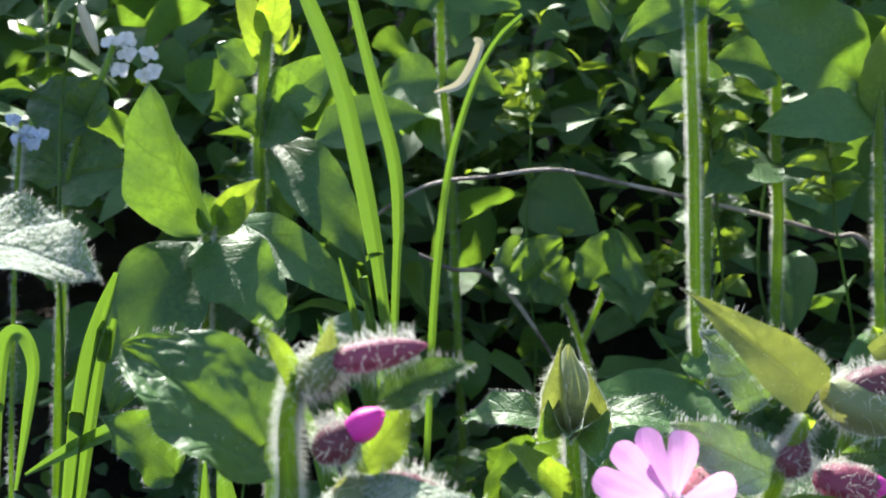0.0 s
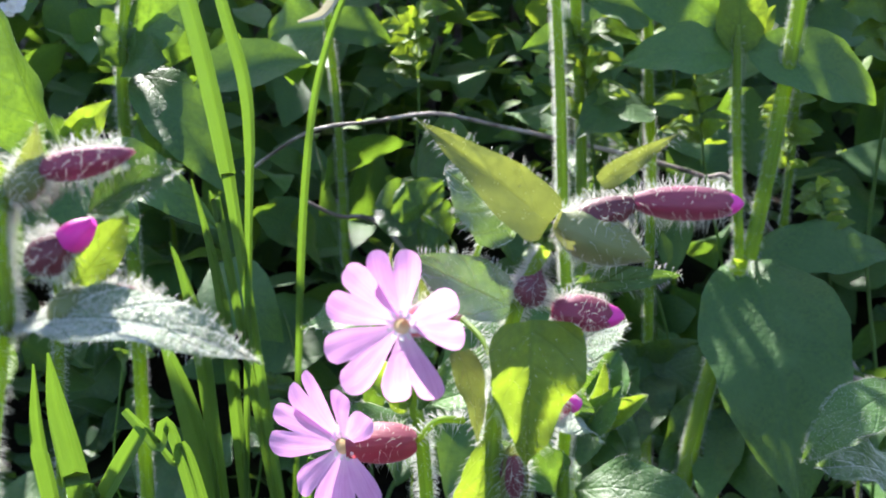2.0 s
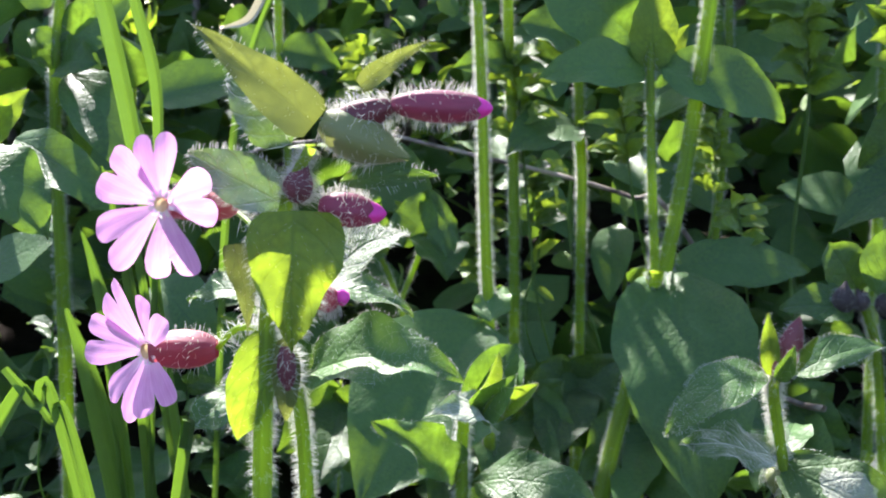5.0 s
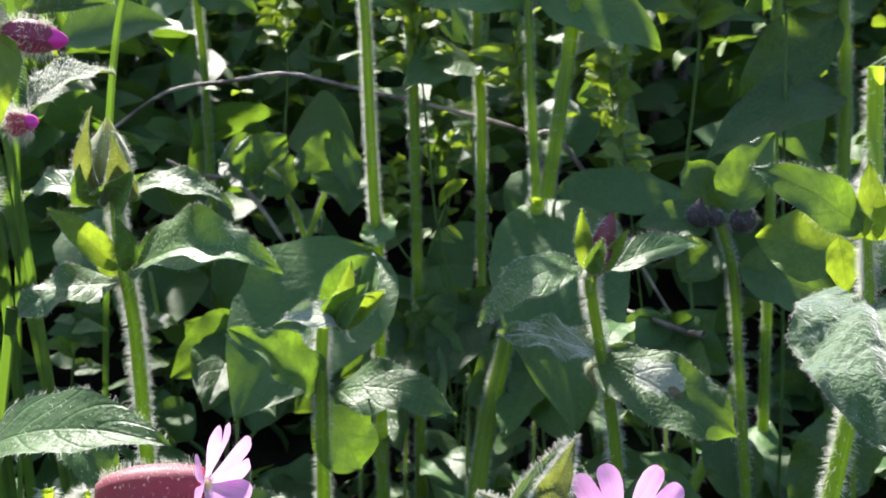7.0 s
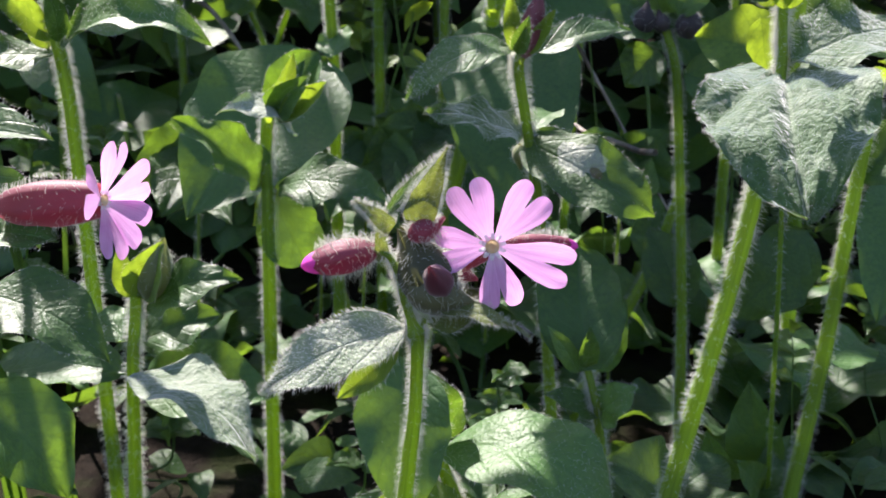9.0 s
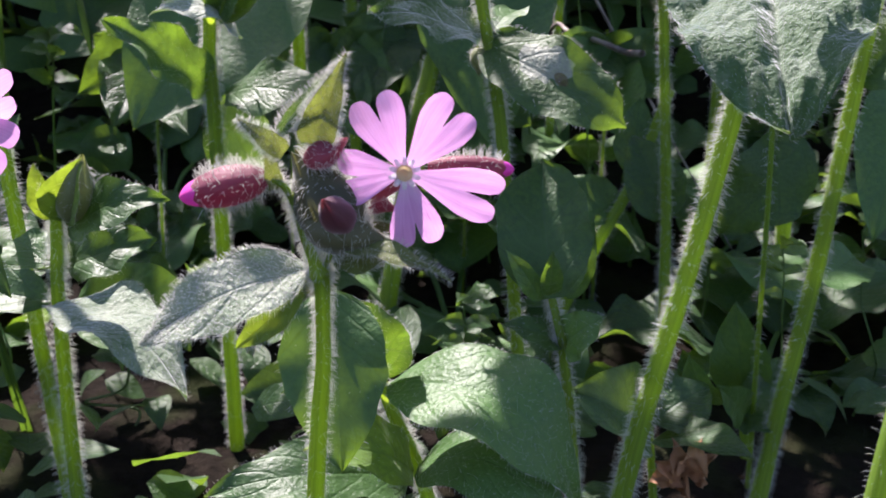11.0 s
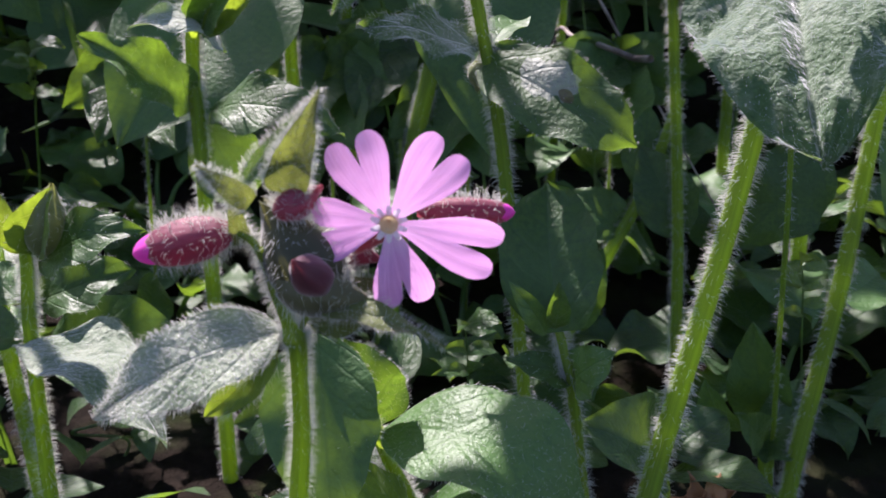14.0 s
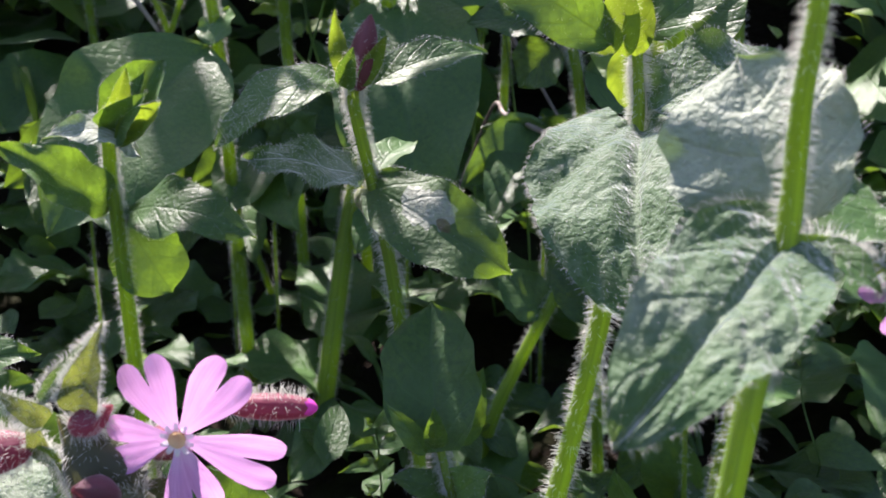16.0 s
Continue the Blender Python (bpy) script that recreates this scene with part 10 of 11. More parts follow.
leaf(p, (-0.2541, 0.4531, 0.2975), (-0.2504, 0.4515, 0.2999), 0.0038, (-0.31, -0.94, -0.14), "round", 0.1, 0.1, 0.03, mat=WHITE_PETAL, seed=719)
leaf(p, (-0.2541, 0.4531, 0.2975), (-0.2511, 0.4544, 0.2954), 0.0038, (0.48, -0.84, 0.27), "round", 0.1, 0.1, 0.03, mat=WHITE_PETAL, seed=720)
leaf(p, (-0.2541, 0.4531, 0.2975), (-0.258, 0.4547, 0.295), 0.0038, (-0.3, -0.94, -0.14), "round", 0.1, 0.1, 0.03, mat=WHITE_PETAL, seed=721)
leaf(p, (-0.2482, 0.4535, 0.2829), (-0.2466, 0.4514, 0.2862), 0.0038, (0.39, -0.72, -0.57), "round", 0.1, 0.1, 0.03, mat=WHITE_PETAL, seed=722)
leaf(p, (-0.2482, 0.4535, 0.2829), (-0.2436, 0.4537, 0.2824), 0.0039, (0.06, -0.93, 0.37), "round", 0.1, 0.1, 0.03, mat=WHITE_PETAL, seed=723)
leaf(p, (-0.2482, 0.4535, 0.2829), (-0.2498, 0.4555, 0.2797), 0.0039, (0.4, -0.72, -0.56), "round", 0.1, 0.1, 0.03, mat=WHITE_PETAL, seed=724)
leaf(p, (-0.2482, 0.4535, 0.2829), (-0.2528, 0.4532, 0.2835), 0.0039, (0.06, -0.93, 0.37), "round", 0.1, 0.1, 0.03, mat=WHITE_PETAL, seed=725)

p = plant("forget_me_not", "pale blue forget-me-not flowers on a thin stem", -0.278, 0.399, "plant")
stem(p, [(-0.2759, 0.3985, 0.2705, 0.0007), (-0.2793, 0.3987, 0.255, 0.0008), (-0.2841, 0.3992, 0.2293, 0.0009), (-0.3005, 0.4011, 0.1247, 0.0009), (-0.3169, 0.403, -0.004, 0.0011)], 4, seed=726)
leaf(p, (-0.2789, 0.3984, 0.2717), (-0.2814, 0.3975, 0.273), 0.0026, (0.43, -0.81, 0.39), "round", 0.1, 0.1, 0.03, mat=BLUE_PETAL, seed=727)
leaf(p, (-0.2789, 0.3984, 0.2717), (-0.2771, 0.3964, 0.2743), 0.0026, (0.4, -0.63, -0.67), "round", 0.1, 0.1, 0.03, mat=BLUE_PETAL, seed=728)
leaf(p, (-0.2789, 0.3984, 0.2717), (-0.2753, 0.398, 0.2721), 0.0026, (-0.16, -0.94, 0.3), "round", 0.1, 0.1, 0.03, mat=BLUE_PETAL, seed=729)
leaf(p, (-0.2789, 0.3984, 0.2717), (-0.2784, 0.4003, 0.2693), 0.0026, (0.81, -0.56, -0.19), "round", 0.1, 0.1, 0.03, mat=BLUE_PETAL, seed=730)
leaf(p, (-0.2789, 0.3984, 0.2717), (-0.2822, 0.3999, 0.2699), 0.0026, (-0.34, -0.93, -0.13), "round", 0.1, 0.1, 0.03, mat=BLUE_PETAL, seed=731)
leaf(p, (-0.2742, 0.3985, 0.2674), (-0.2771, 0.3979, 0.2683), 0.0026, (0.29, -0.85, 0.43), "round", 0.1, 0.1, 0.03, mat=BLUE_PETAL, seed=732)
leaf(p, (-0.2742, 0.3985, 0.2674), (-0.2729, 0.3965, 0.2701), 0.0026, (0.52, -0.6, -0.62), "round", 0.1, 0.1, 0.03, mat=BLUE_PETAL, seed=733)
leaf(p, (-0.2742, 0.3985, 0.2674), (-0.2706, 0.398, 0.2681), 0.0026, (-0.24, -0.94, 0.24), "round", 0.1, 0.1, 0.03, mat=BLUE_PETAL, seed=734)
leaf(p, (-0.2742, 0.3985, 0.2674), (-0.2732, 0.4002, 0.2651), 0.0026, (0.8, -0.61, -0.02), "round", 0.1, 0.1, 0.03, mat=BLUE_PETAL, seed=735)
leaf(p, (-0.2742, 0.3985, 0.2674), (-0.2772, 0.4002, 0.2653), 0.0026, (-0.33, -0.92, -0.23), "round", 0.1, 0.1, 0.03, mat=BLUE_PETAL, seed=736)
leaf(p, (-0.269, 0.3986, 0.2662), (-0.2722, 0.3982, 0.2667), 0.0026, (0.15, -0.89, 0.44), "round", 0.1, 0.1, 0.03, mat=BLUE_PETAL, seed=737)
leaf(p, (-0.269, 0.3986, 0.2662), (-0.2683, 0.3966, 0.2689), 0.0026, (0.62, -0.57, -0.53), "round", 0.1, 0.1, 0.03, mat=BLUE_PETAL, seed=738)
leaf(p, (-0.269, 0.3986, 0.2662), (-0.2654, 0.3977, 0.2673), 0.0026, (-0.3, -0.94, 0.15), "round", 0.1, 0.1, 0.03, mat=BLUE_PETAL, seed=739)
leaf(p, (-0.269, 0.3986, 0.2662), (-0.2676, 0.4001, 0.2641), 0.0026, (0.74, -0.66, 0.12), "round", 0.1, 0.1, 0.03, mat=BLUE_PETAL, seed=740)
leaf(p, (-0.269, 0.3986, 0.2662), (-0.2717, 0.4004, 0.2638), 0.0026, (-0.3, -0.9, -0.32), "round", 0.1, 0.1, 0.03, mat=BLUE_PETAL, seed=741)
leaf(p, (-0.2778, 0.3986, 0.2644), (-0.2772, 0.4003, 0.2619), 0.0026, (0.81, -0.57, -0.12), "round", 0.1, 0.1, 0.03, mat=BLUE_PETAL, seed=742)
leaf(p, (-0.2778, 0.3986, 0.2644), (-0.2811, 0.4001, 0.2624), 0.0026, (-0.34, -0.93, -0.16), "round", 0.1, 0.1, 0.03, mat=BLUE_PETAL, seed=743)
leaf(p, (-0.2778, 0.3986, 0.2644), (-0.2805, 0.3977, 0.2656), 0.0026, (0.37, -0.82, 0.42), "round", 0.1, 0.1, 0.03, mat=BLUE_PETAL, seed=744)
leaf(p, (-0.2778, 0.3986, 0.2644), (-0.2763, 0.3965, 0.2671), 0.0026, (0.45, -0.62, -0.64), "round", 0.1, 0.1, 0.03, mat=BLUE_PETAL, seed=745)
leaf(p, (-0.2778, 0.3986, 0.2644), (-0.2742, 0.3981, 0.2649), 0.0026, (-0.19, -0.94, 0.29), "round", 0.1, 0.1, 0.03, mat=BLUE_PETAL, seed=746)
leaf(p, (-0.2727, 0.3986, 0.2628), (-0.2716, 0.4002, 0.2605), 0.0026, (0.78, -0.62, 0.04), "round", 0.1, 0.1, 0.03, mat=BLUE_PETAL, seed=747)
leaf(p, (-0.2727, 0.3986, 0.2628), (-0.2757, 0.4004, 0.2605), 0.0026, (-0.32, -0.91, -0.26), "round", 0.1, 0.1, 0.03, mat=BLUE_PETAL, seed=748)
leaf(p, (-0.2727, 0.3986, 0.2628), (-0.2756, 0.3981, 0.2636), 0.0026, (0.23, -0.86, 0.45), "round", 0.1, 0.1, 0.03, mat=BLUE_PETAL, seed=749)
leaf(p, (-0.2727, 0.3986, 0.2628), (-0.2717, 0.3966, 0.2654), 0.0026, (0.56, -0.59, -0.58), "round", 0.1, 0.1, 0.03, mat=BLUE_PETAL, seed=750)
leaf(p, (-0.2727, 0.3986, 0.2628), (-0.2691, 0.398, 0.2637), 0.0026, (-0.27, -0.94, 0.21), "round", 0.1, 0.1, 0.03, mat=BLUE_PETAL, seed=751)

p = plant("red_campion", "slender red campion stem standing farther back", -0.015, 0.500, "plant", group="red campion plants")
stem(p, [(-0.0178, 0.5, 0.3367, 0.0024), (-0.0168, 0.5, 0.2725, 0.0024), (-0.0143, 0.5, 0.2273, 0.0025), (-0.0133, 0.5, 0.1802, 0.0025), (-0.0121, 0.5, 0.0916, 0.0026), (-0.0109, 0.5, 0.0029, 0.003)], 7, seed=752)
leaf(p, (-0.0163, 0.5, 0.3343), (-0.0433, 0.5217, 0.3305), 0.0165, (-0.63, -0.78, 0), "ovate", 0.14, 0.12, 0.03, seed=753)
leaf(p, (-0.0163, 0.5, 0.3343), (0.0068, 0.497, 0.3297), 0.0185, (-0.07, -0.96, 0.27), "ovate", 0.14, 0.12, 0.03, seed=754)
leaf(p, (-0.0165, 0.5, 0.3026), (-0.0537, 0.4849, 0.2886), 0.0218, (0.17, -0.86, 0.49), "ovate", 0.14, 0.12, 0.03, seed=755)
leaf(p, (-0.0165, 0.5, 0.3026), (0.0143, 0.5218, 0.2947), 0.0128, (0.59, -0.8, 0.09), "ovate", 0.14, 0.12, 0.03, seed=756)
leaf(p, (-0.0168, 0.5, 0.2649), (-0.0426, 0.4793, 0.2606), 0.0164, (0.51, -0.73, 0.45), "ovate", 0.14, 0.12, 0.03, seed=757)
leaf(p, (-0.0168, 0.5, 0.2649), (0.0105, 0.4882, 0.2613), 0.0154, (-0.24, -0.74, 0.63), "ovate", 0.14, 0.12, 0.03, seed=758)

p = plant("red_campion", "slender red campion stem standing farther back", 0.017, 0.500, "plant", group="red campion plants")
stem(p, [(0.0142, 0.5, 0.3075, 0.0022), (0.0162, 0.5, 0.2417, 0.0022), (0.0182, 0.5, 0.2087, 0.0023), (0.0185, 0.5, 0.1747, 0.0023), (0.0192, 0.5, 0.0888, 0.0024), (0.0199, 0.5, 0.0029, 0.0028)], 7, seed=759)
leaf(p, (0.0158, 0.5, 0.3051), (-0.0157, 0.4786, 0.2989), 0.0143, (0.49, -0.81, 0.33), "ovate", 0.14, 0.12, 0.03, seed=760)
leaf(p, (0.0158, 0.5, 0.3051), (0.0442, 0.492, 0.3088), 0.0184, (-0.29, -0.79, 0.53), "ovate", 0.14, 0.12, 0.03, seed=761)
leaf(p, (0.016, 0.5, 0.2725), (-0.0135, 0.4951, 0.2793), 0.0264, (0.26, -0.75, 0.6), "ovate", 0.14, 0.12, 0.03, seed=762)
leaf(p, (0.016, 0.5, 0.2725), (0.0452, 0.5283, 0.2817), 0.0223, (0.44, -0.66, 0.61), "ovate", 0.14, 0.12, 0.03, seed=763)
leaf(p, (0.0162, 0.5, 0.2339), (-0.0188, 0.4821, 0.2211), 0.0278, (0.04, -0.63, 0.77), "ovate", 0.14, 0.12, 0.03, seed=764)
leaf(p, (0.0162, 0.5, 0.2339), (0.0409, 0.4848, 0.2238), 0.0159, (-0.18, -0.72, 0.67), "ovate", 0.14, 0.12, 0.03, seed=765)

p = plant("red_campion", "slender red campion stem standing farther back", 0.088, 0.520, "plant", group="red campion plants")
stem(p, [(0.0853, 0.52, 0.3401, 0.0018), (0.0893, 0.52, 0.2734, 0.0018), (0.0892, 0.52, 0.225, 0.0019), (0.0873, 0.52, 0.1746, 0.0019), (0.0851, 0.52, 0.0905, 0.002), (0.0829, 0.52, 0.0065, 0.0023)], 7, seed=766)
leaf(p, (0.087, 0.52, 0.3376), (0.0563, 0.4919, 0.3254), 0.0238, (0.36, -0.67, 0.65), "ovate", 0.14, 0.12, 0.03, seed=767)
leaf(p, (0.087, 0.52, 0.3376), (0.1155, 0.4999, 0.3217), 0.0213, (-0.21, -0.77, 0.6), "ovate", 0.14, 0.12, 0.03, seed=768)
leaf(p, (0.0882, 0.52, 0.3047), (0.0649, 0.5313, 0.3124), 0.0223, (-0.36, -0.9, 0.24), "ovate", 0.14, 0.12, 0.03, seed=769)
leaf(p, (0.0882, 0.52, 0.3047), (0.117, 0.5163, 0.2969), 0.0243, (-0.02, -0.93, 0.36), "ovate", 0.14, 0.12, 0.03, seed=770)
leaf(p, (0.0896, 0.52, 0.2655), (0.0543, 0.5227, 0.2759), 0.0145, (0.06, -0.89, 0.44), "ovate", 0.14, 0.12, 0.03, seed=771)
leaf(p, (0.0896, 0.52, 0.2655), (0.1221, 0.5214, 0.2584), 0.0245, (0.15, -0.84, 0.52), "ovate", 0.14, 0.12, 0.03, seed=772)

p = plant("red_campion", "slender red campion stem standing farther back", -0.136, 0.600, "plant", group="red campion plants")
stem(p, [(-0.136, 0.6, 0.354, 0.0021), (-0.1379, 0.6, 0.2771, 0.0021), (-0.1353, 0.6, 0.2306, 0.0021), (-0.1345, 0.6, 0.1827, 0.0022), (-0.1336, 0.6, 0.1044, 0.0023), (-0.1327, 0.6, 0.0261, 0.0026)], 7, seed=773)
leaf(p, (-0.1343, 0.6, 0.3511), (-0.1559, 0.5761, 0.3346), 0.0240, (0.22, -0.68, 0.7), "ovate", 0.14, 0.12, 0.03, seed=774)
leaf(p, (-0.1343, 0.6, 0.3511), (-0.1061, 0.6103, 0.355), 0.0209, (0.25, -0.86, 0.45), "ovate", 0.14, 0.12, 0.03, seed=775)
leaf(p, (-0.1362, 0.6, 0.3131), (-0.1748, 0.5904, 0.3131), 0.0256, (0.22, -0.89, 0.41), "ovate", 0.14, 0.12, 0.03, seed=776)
leaf(p, (-0.1362, 0.6, 0.3131), (-0.0948, 0.6083, 0.3046), 0.0247, (0.26, -0.84, 0.47), "ovate", 0.14, 0.12, 0.03, seed=777)
leaf(p, (-0.1384, 0.6, 0.2679), (-0.1738, 0.6205, 0.2605), 0.0308, (-0.52, -0.75, 0.41), "ovate", 0.14, 0.12, 0.03, seed=778)
leaf(p, (-0.1384, 0.6, 0.2679), (-0.1049, 0.6076, 0.2581), 0.0230, (0.32, -0.83, 0.46), "ovate", 0.14, 0.12, 0.03, seed=779)

p = plant("red_campion", "slender red campion stem standing farther back", 0.154, 0.500, "plant", group="red campion plants")
stem(p, [(0.1462, 0.5, 0.3638, 0.0023), (0.1524, 0.5, 0.3005, 0.0024), (0.1551, 0.5, 0.2753, 0.0024), (0.1562, 0.5, 0.2496, 0.0024), (0.16, 0.5, 0.1262, 0.0025), (0.1639, 0.5, 0.0029, 0.0029)], 7, seed=780)
leaf(p, (0.1479, 0.5, 0.3614), (0.1234, 0.5062, 0.3697), 0.0212, (-0.18, -0.96, 0.2), "ovate", 0.14, 0.12, 0.03, seed=781)
leaf(p, (0.1479, 0.5, 0.3614), (0.1797, 0.4898, 0.3436), 0.0147, (-0.07, -0.91, 0.4), "ovate", 0.14, 0.12, 0.03, seed=782)
leaf(p, (0.1502, 0.5, 0.3301), (0.1083, 0.471, 0.3207), 0.0138, (0.38, -0.73, 0.57), "ovate", 0.14, 0.12, 0.03, seed=783)
leaf(p, (0.1502, 0.5, 0.3301), (0.1819, 0.5067, 0.3363), 0.0164, (0.07, -0.83, 0.55), "ovate", 0.14, 0.12, 0.03, seed=784)
leaf(p, (0.153, 0.5, 0.293), (0.131, 0.5275, 0.2926), 0.0144, (-0.72, -0.57, 0.41), "ovate", 0.14, 0.12, 0.03, seed=785)
leaf(p, (0.153, 0.5, 0.293), (0.2, 0.5274, 0.3024), 0.0200, (0.39, -0.82, 0.41), "ovate", 0.14, 0.12, 0.03, seed=786)

p = plant("seed_pod", "pale drooping seed pod on a thin stalk", -0.238, 0.359, "seed pod")
stem(p, [(-0.233, 0.3581, 0.3102, 0.0004), (-0.2323, 0.358, 0.3122, 0.0004), (-0.2398, 0.3681, 0.3035, 0.0005), (-0.2515, 0.3785, 0.2769, 0.0005), (-0.2579, 0.3794, 0.233, 0.0006), (-0.2715, 0.3814, 0.1251, 0.0006), (-0.2852, 0.3834, -0.004, 0.0007)], 0, seed=787)
bud(p, (-0.2325, 0.358, 0.3108), (-0.2289, 0.3584, 0.2959), 0.0036, STRAW, 0, seed=788, hair=0)


# ---- farther plants ----
def stalk(seed, height, pairs, size, mat):
    """A leafy stalk with opposite leaves, built once and then copied."""
    rng = random.Random(seed)
    p = plant("red_campion", "leafy red campion stalk standing farther back", 0, 0, group="red campion plants")
    p.location = (0, 0, 0)
    bend = rng.uniform(-0.03, 0.03)
    stem(p, [(0, 0, -0.01, 0.0019), (bend * 0.3, 0, height * 0.4, 0.0016), (bend, 0.01, height, 0.0010)], 3, seed=seed)
    turn = rng.uniform(0, 3.14)
    for k in range(pairs):
        h = height * ((0.28 if height < 0.4 else 0.5) + (0.70 if height < 0.4 else 0.48) * k / max(1, pairs - 1))
        turn += 1.57 + rng.uniform(-0.3, 0.3)
        L = size * (1.1 - 0.55 * k / pairs) * rng.uniform(0.85, 1.15)
        for half in (0, math.pi):
            a = turn + half
            rise = rng.uniform(-0.35, 0.5)
            x, y = bend * h / height, 0.0
            leaf(p, (x, y, h), (x + L * math.cos(a), y + L * math.sin(a), h + L * rise), L * rng.uniform(0.42, 0.6),
                 (rng.gauss(0, 0.2), rng.gauss(-0.1, 0.2), 1), "ovate", 0.16, 0.12, 0.04, mat=mat, seed=seed * 40 + k * 2 + (half > 0))
    for k in range(4):
        a = k * 1.57 + 0.4
        leaf(p, (bend, 0.01, height - 0.004), (bend + 0.012 * math.cos(a), 0.01 + 0.012 * math.sin(a), height + 0.018), 0.008, (math.cos(a), math.sin(a), 0.3), "lance", 0.1, 0.2, mat=YOUNG, seed=seed * 40 + 30 + k)
    return p


def spread_stalks():
    rng = random.Random(11)
    made = [stalk(101, 0.22, 5, 0.065, LEAF), stalk(102, 0.26, 6, 0.06, LEAF), stalk(103, 0.16, 4, 0.07, WEED),
            stalk(104, 0.20, 6, 0.05, WEED), stalk(105, 0.15, 4, 0.05, YOUNG)]
    for n in range(46):
        y = 0.72 + 0.60 * (n / 46) ** 1.1 + rng.uniform(-0.03, 0.03)
        x = rng.uniform(-0.62, 0.62) * (0.35 + y)
        z = ground_z(x, y)
        m = pose(x, y, z, rng.uniform(-8, 8), rng.uniform(-8, 8), rng.uniform(0, 360))
        if n < len(made):
            made[n].matrix_basis = m
        else:
            copy_thing(made[rng.randrange(len(made))], m)


spread_stalks()


# ---- low leaf rosettes ----
def rosette(seed, size, count, mat):
    rng = random.Random(seed)
    p = plant("leaf_rosette", "low rosette of broad dark green leaves", 0, 0, group="low rosettes")
    p.location = (0, 0, 0)
    for k in range(count):
        a = 2 * math.pi * k / count + rng.uniform(-0.4, 0.4)
        L, rise = size * rng.uniform(0.7, 1.15), rng.uniform(0.25, 1.1)
        d = Vector((math.cos(a), math.sin(a), 0))
        foot = d * 0.006 + Vector((0, 0, -0.003))
        neck = foot + d * (0.25 * L) + Vector((0, 0, 0.35 * L * rise))
        tip = neck + d * (L * 0.8) + Vector((0, 0, L * (0.5 * rise - 0.25)))
        stem(p, [(*foot, 0.0014), (*(foot.lerp(neck, 0.5) + Vector((0, 0, 0.004))), 0.0012), (*neck, 0.0010)], 0, name="leaf_stalk", seed=seed + k)
        leaf(p, neck, tip, L * rng.uniform(0.5, 0.68), (-d.x * 0.4, -d.y * 0.4, 1), "ovate", 0.14, 0.10, 0.05, mat=mat, seed=seed * 30 + k)
    return p


def spread_rosettes():
    rng = random.Random(23)
    made = [rosette(201, 0.075, 7, LEAF), rosette(202, 0.06, 8, WEED), rosette(203, 0.085, 6, LEAF), rosette(204, 0.05, 9, WEED)]
    for n in range(40):
        y = 0.38 + 0.40 * (n / 40)
        x = -0.42 + 0.95 * ((n * 0.618) % 1.0) * (0.6 + y) + rng.uniform(-0.02, 0.02)
        m = pose(x, y, ground_z(x, y), rng.uniform(-6, 6), rng.uniform(-6, 6), rng.uniform(0, 360))
        if n < len(made):
            made[n].matrix_basis = m
        else:
            copy_thing(made[rng.randrange(len(made))], m)


spread_rosettes()


# ---- undergrowth ----
def bare(x, y):
    """Ellipse left without undergrowth leaves; the dark gap stands in for deep shade."""
    return math.hypot((x - 0.125) / 0.055, (y - 0.50) / 0.17) < 1


def undergrowth(name, label, count, xr, yr, zr, size, seed, mat, kind="ovate", lean=0.5, slope=9.0):
    """Many leaves of one kind in a band of the plan, too many to count."""
    rng = random.Random(seed)
    s = Shape()
    nu = 6
    for _ in range(count):
        x, y = rng.uniform(*xr) * (1 + (rng.random() ** 6) * 0.8), rng.uniform(*yr)
        y += 0.3 * (yr[1] - yr[0]) * noise.noise((x * 2.5, seed, 0))
        if bare(x, y):
            continue
        z = ground_z(x, y) + rng.uniform(zr[0], min(zr[1], max(0.05, slope * (y - 0.3))))
        turn, tilt, L = rng.uniform(0, 6.283), rng.gauss(0.2, 0.5), rng.uniform(0.6, 1.3) * size
        a = Vector((math.cos(turn) * math.cos(tilt), math.sin(turn) * math.cos(tilt), -math.sin(tilt)))
        n = Vector((rng.gauss(0, lean), rng.gauss(0, lean), 1))
        n = (n - a * n.dot(a)).normalized()
        side = a.cross(n)
        w = L * rng.uniform(0.45, 0.7)
        arc, cup = rng.uniform(0.05, 0.2), rng.uniform(0.05, 0.3)
        rows = []
        for i in range(nu + 1):
            v = i / nu
            h = outline(kind, v) * w / 2
            mid = Vector((x, y, z)) + a * (L * v) + n * (arc * L * 4 * v * (1 - v))
            rows.append([mid + side * (u * h) + n * (cup * h * abs(u) + 0.04 * w * math.sin(9 * v + x * 90)) for u in (-1, -0.5, 0, 0.5, 1)])
        s.grid(rows)
    ob = new(name, s.mesh(name, mat))
    return tagged(ob, label, "undergrowth", kind="stuff")


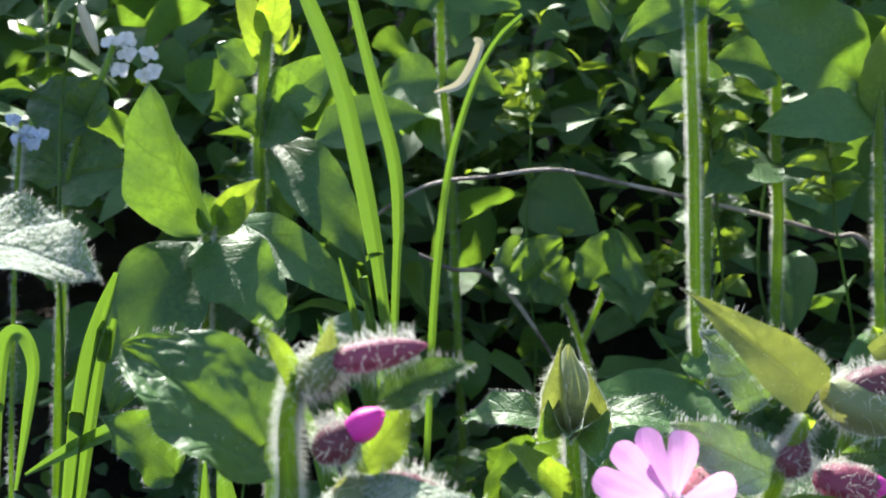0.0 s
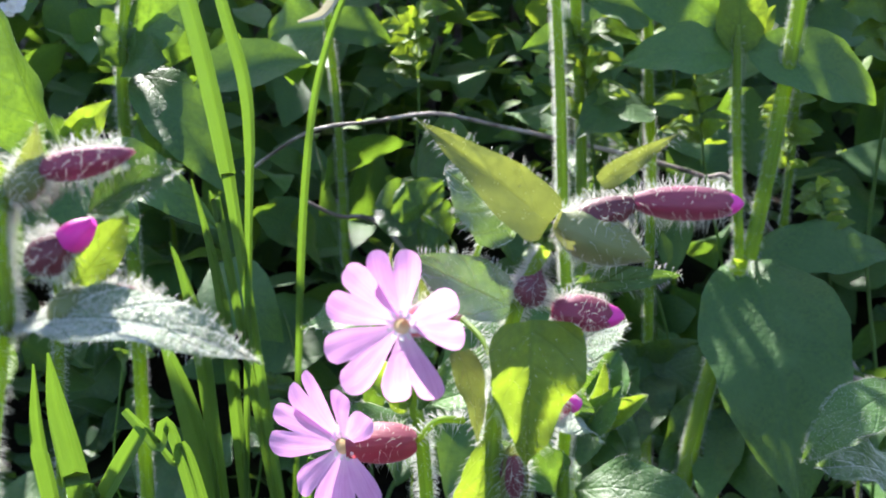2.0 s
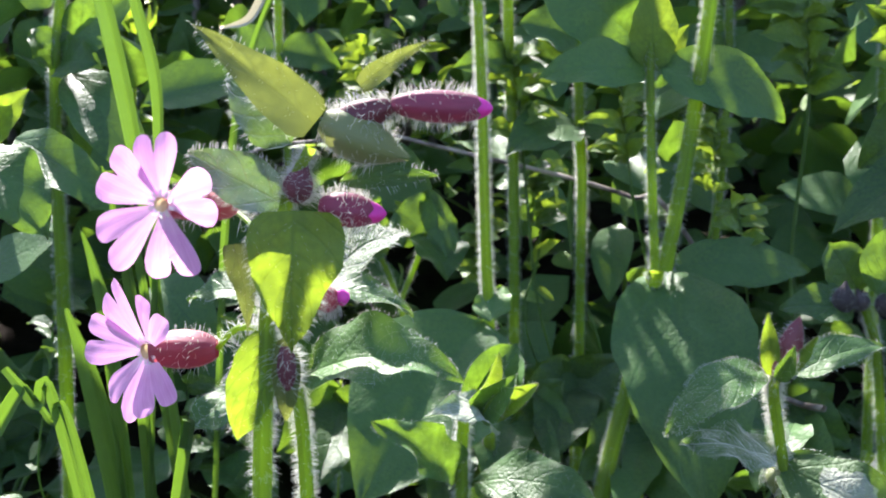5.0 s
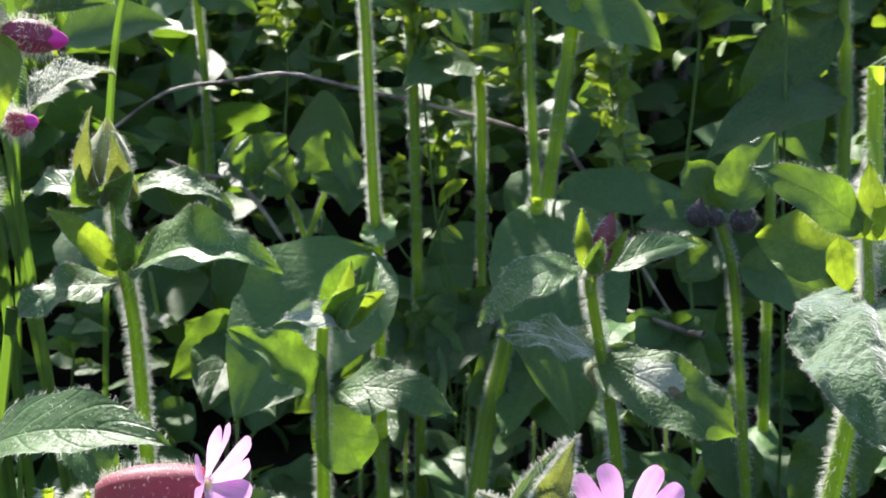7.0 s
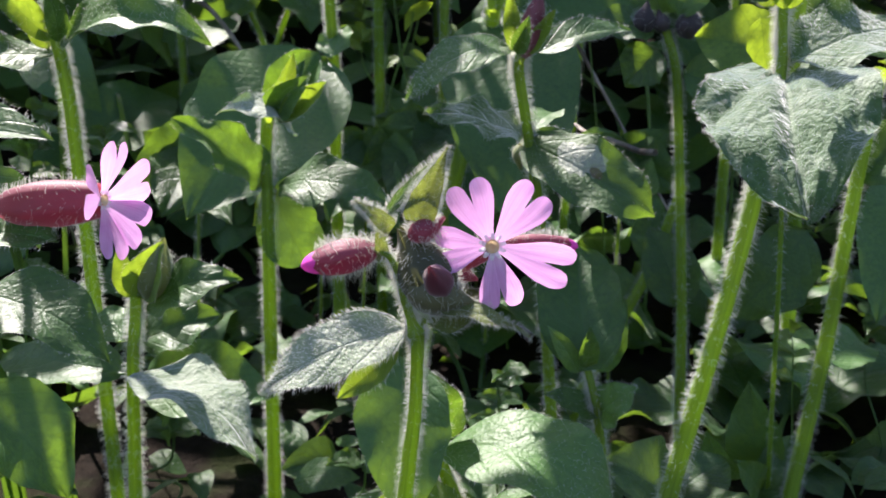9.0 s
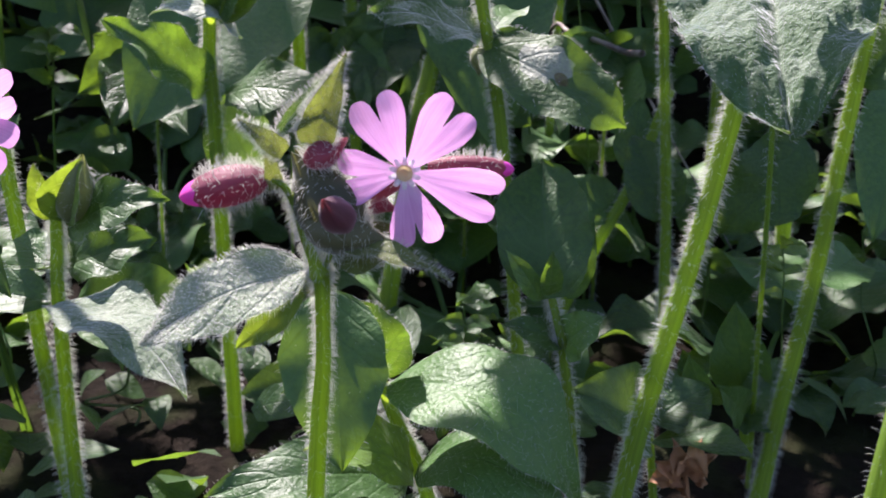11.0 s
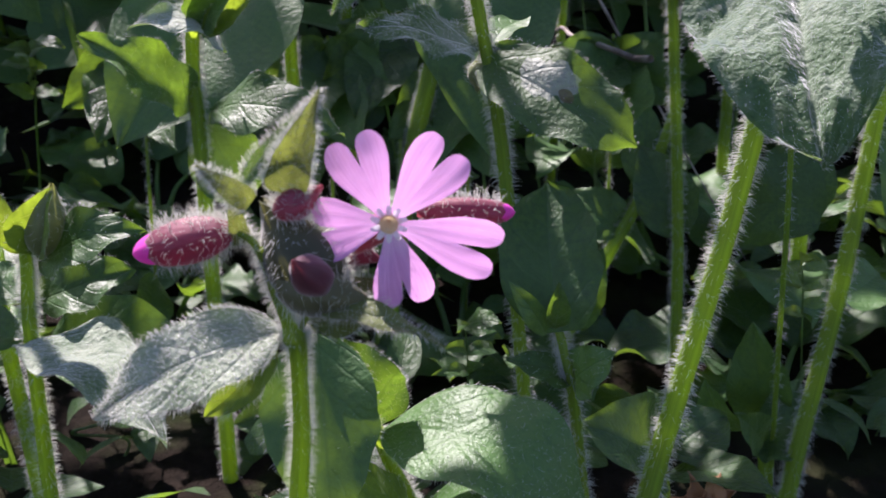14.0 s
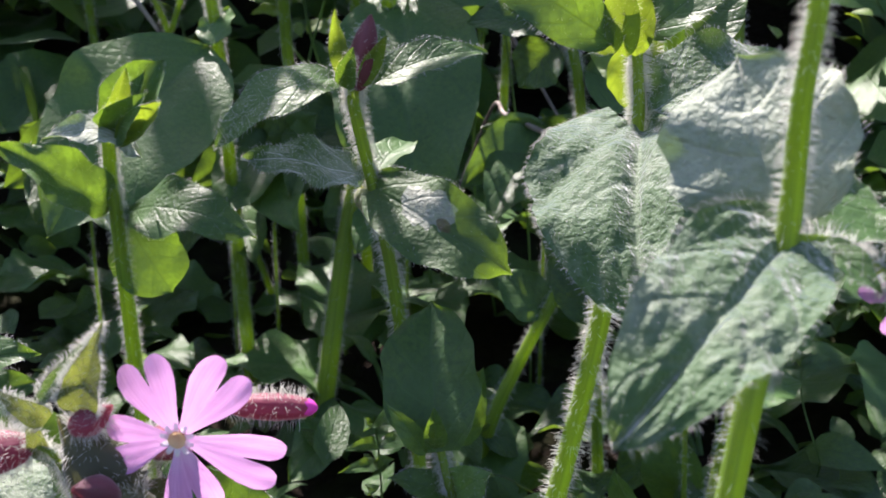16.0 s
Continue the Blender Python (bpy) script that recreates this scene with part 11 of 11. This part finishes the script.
undergrowth("undergrowth", "dense shaded leaves of low hedge plants", 700, (-0.6, 0.65), (0.56, 0.95), (0.0, 0.24), 0.058, 3, LEAF, lean=0.9)
undergrowth("undergrowth", "dense campion leaves farther back", 700, (-0.8, 0.85), (0.72, 1.2), (0.02, 0.34), 0.055, 4, LEAF)
undergrowth("undergrowth", "small leaves close to the soil", 900, (-0.45, 0.5), (0.27, 0.62), (0.0, 0.03), 0.024, 5, WEED)
# the paler leaf material here stands in for sun on background leaves
undergrowth("undergrowth", "small lime leaves of hedge plants, pale as if sunlit", 260, (-0.12, 0.3), (0.52, 0.8), (0.10, 0.27), 0.017, 8, YOUNG)
undergrowth("hedge", "leafy hedge behind the plants", 7000, (-1.6, 1.6), (1.15, 1.8), (0.0, 1.3), 0.07, 6, WEED, slope=0.85)
undergrowth("far_woods", "wooded edge far behind the hedge", 6500, (-4, 4), (2.2, 4.5), (0.0, 3.2), 0.28, 7, WEED, slope=0.85)


# ---- leafy boughs added out of view to shade the plants ----
def shade_boughs():
    rng = random.Random(41)
    s, wood = Shape(), Shape()
    for k in range(11):
        x0 = -0.30 + 0.075 * k
        foot = Vector((x0 + rng.uniform(-0.1, 0.1), 1.25 + rng.uniform(-0.05, 0.15), ground_z(x0, 1.25)))
        end = Vector((x0 - 0.05, 0.645 + rng.uniform(-0.02, 0.08), 0.66 + rng.uniform(-0.04, 0.12)))
        if x0 < 0.02:
            end.y += 0.16
        if x0 > 0.13:
            end.y -= 0.07
        knee = foot.lerp(end, 0.4) + Vector((0, 0.06, 0.34))
        line = glide([(*foot, 0.006), (*knee, 0.004), (*(knee.lerp(end, 0.5) + Vector((0, 0, 0.05))), 0.003), (*end, 0.001)], 10)
        tube(wood, line, 6)
        for _ in range(22 if x0 >= 0.09 else 9):
            q = line[rng.randrange(len(line) // 2, len(line))]
            p = Vector(q[:3]) + Vector((rng.gauss(0, 0.045), rng.uniform(-0.03, 0.06), rng.gauss(0, 0.03)))
            turn, L = rng.uniform(0, 6.283), rng.uniform(0.03, 0.06)
            a = Vector((math.cos(turn), math.sin(turn), rng.uniform(-0.6, 0.2))).normalized()
            n = Vector((rng.gauss(0, 0.3), rng.gauss(0.2, 0.3), 1))
            n = (n - a * n.dot(a)).normalized()
            side = a.cross(n)
            s.grid([[p + a * (L * v) + side * (u * outline("ovate", v) * L * 0.3) + n * (0.1 * L * abs(u) - 0.2 * L * v * v) for u in (-1, 0, 1)] for v in (0, 0.15, 0.35, 0.6, 0.85, 1)])
    # low leaf clusters set on the sun's path to darken chosen spots
    low = [((-0.005, 0.63, 0.44), 20), ((0.03, 0.65, 0.44), 20), ((0.065, 0.63, 0.44), 20), ((0.10, 0.65, 0.44), 20),
           ((-0.05, 0.64, 0.50), 5), ((-0.10, 0.55, 0.47), 6), ((-0.36, 0.60, 0.50), 24), ((-0.31, 0.62, 0.50), 24), ((-0.41, 0.64, 0.52), 24)]
    for place, leaves in low:
        end = Vector(place)
        foot = Vector((end.x - 0.2, 1.25, ground_z(end.x - 0.2, 1.25)))
        line = glide([(*foot, 0.006), (*(foot.lerp(end, 0.4) + Vector((0, 0.05, 0.36))), 0.004), (*(foot.lerp(end, 0.75) + Vector((0, 0, 0.2))), 0.003), (*end, 0.001)], 10)
        tube(wood, line, 6)
        for _ in range(leaves):
            p = Vector(line[rng.randrange(len(line) * 4 // 5, len(line))][:3]) + Vector((rng.gauss(0, 0.02), rng.gauss(0, 0.025), rng.gauss(0.01, 0.015)))
            turn, L = rng.uniform(0, 6.283), rng.uniform(0.03, 0.055)
            a = Vector((math.cos(turn), math.sin(turn), rng.uniform(-0.5, 0.2))).normalized()
            n = Vector((rng.gauss(0, 0.3), rng.gauss(0.2, 0.3), 1))
            n = (n - a * n.dot(a)).normalized()
            side = a.cross(n)
            s.grid([[p + a * (L * v) + side * (u * outline("ovate", v) * L * 0.3) + n * (0.1 * L * abs(u) - 0.2 * L * v * v) for u in (-1, 0, 1)] for v in (0, 0.15, 0.35, 0.6, 0.85, 1)])
    me = s.mesh("hedge_boughs", WEED)
    ob = tagged(new("hedge_boughs", me), "unseen leafy boughs added above the plants to shade them", "hedge", kind="stuff")
    part("branches", wood.mesh("branches", BARK), ob, "thin brown branches")


shade_boughs()
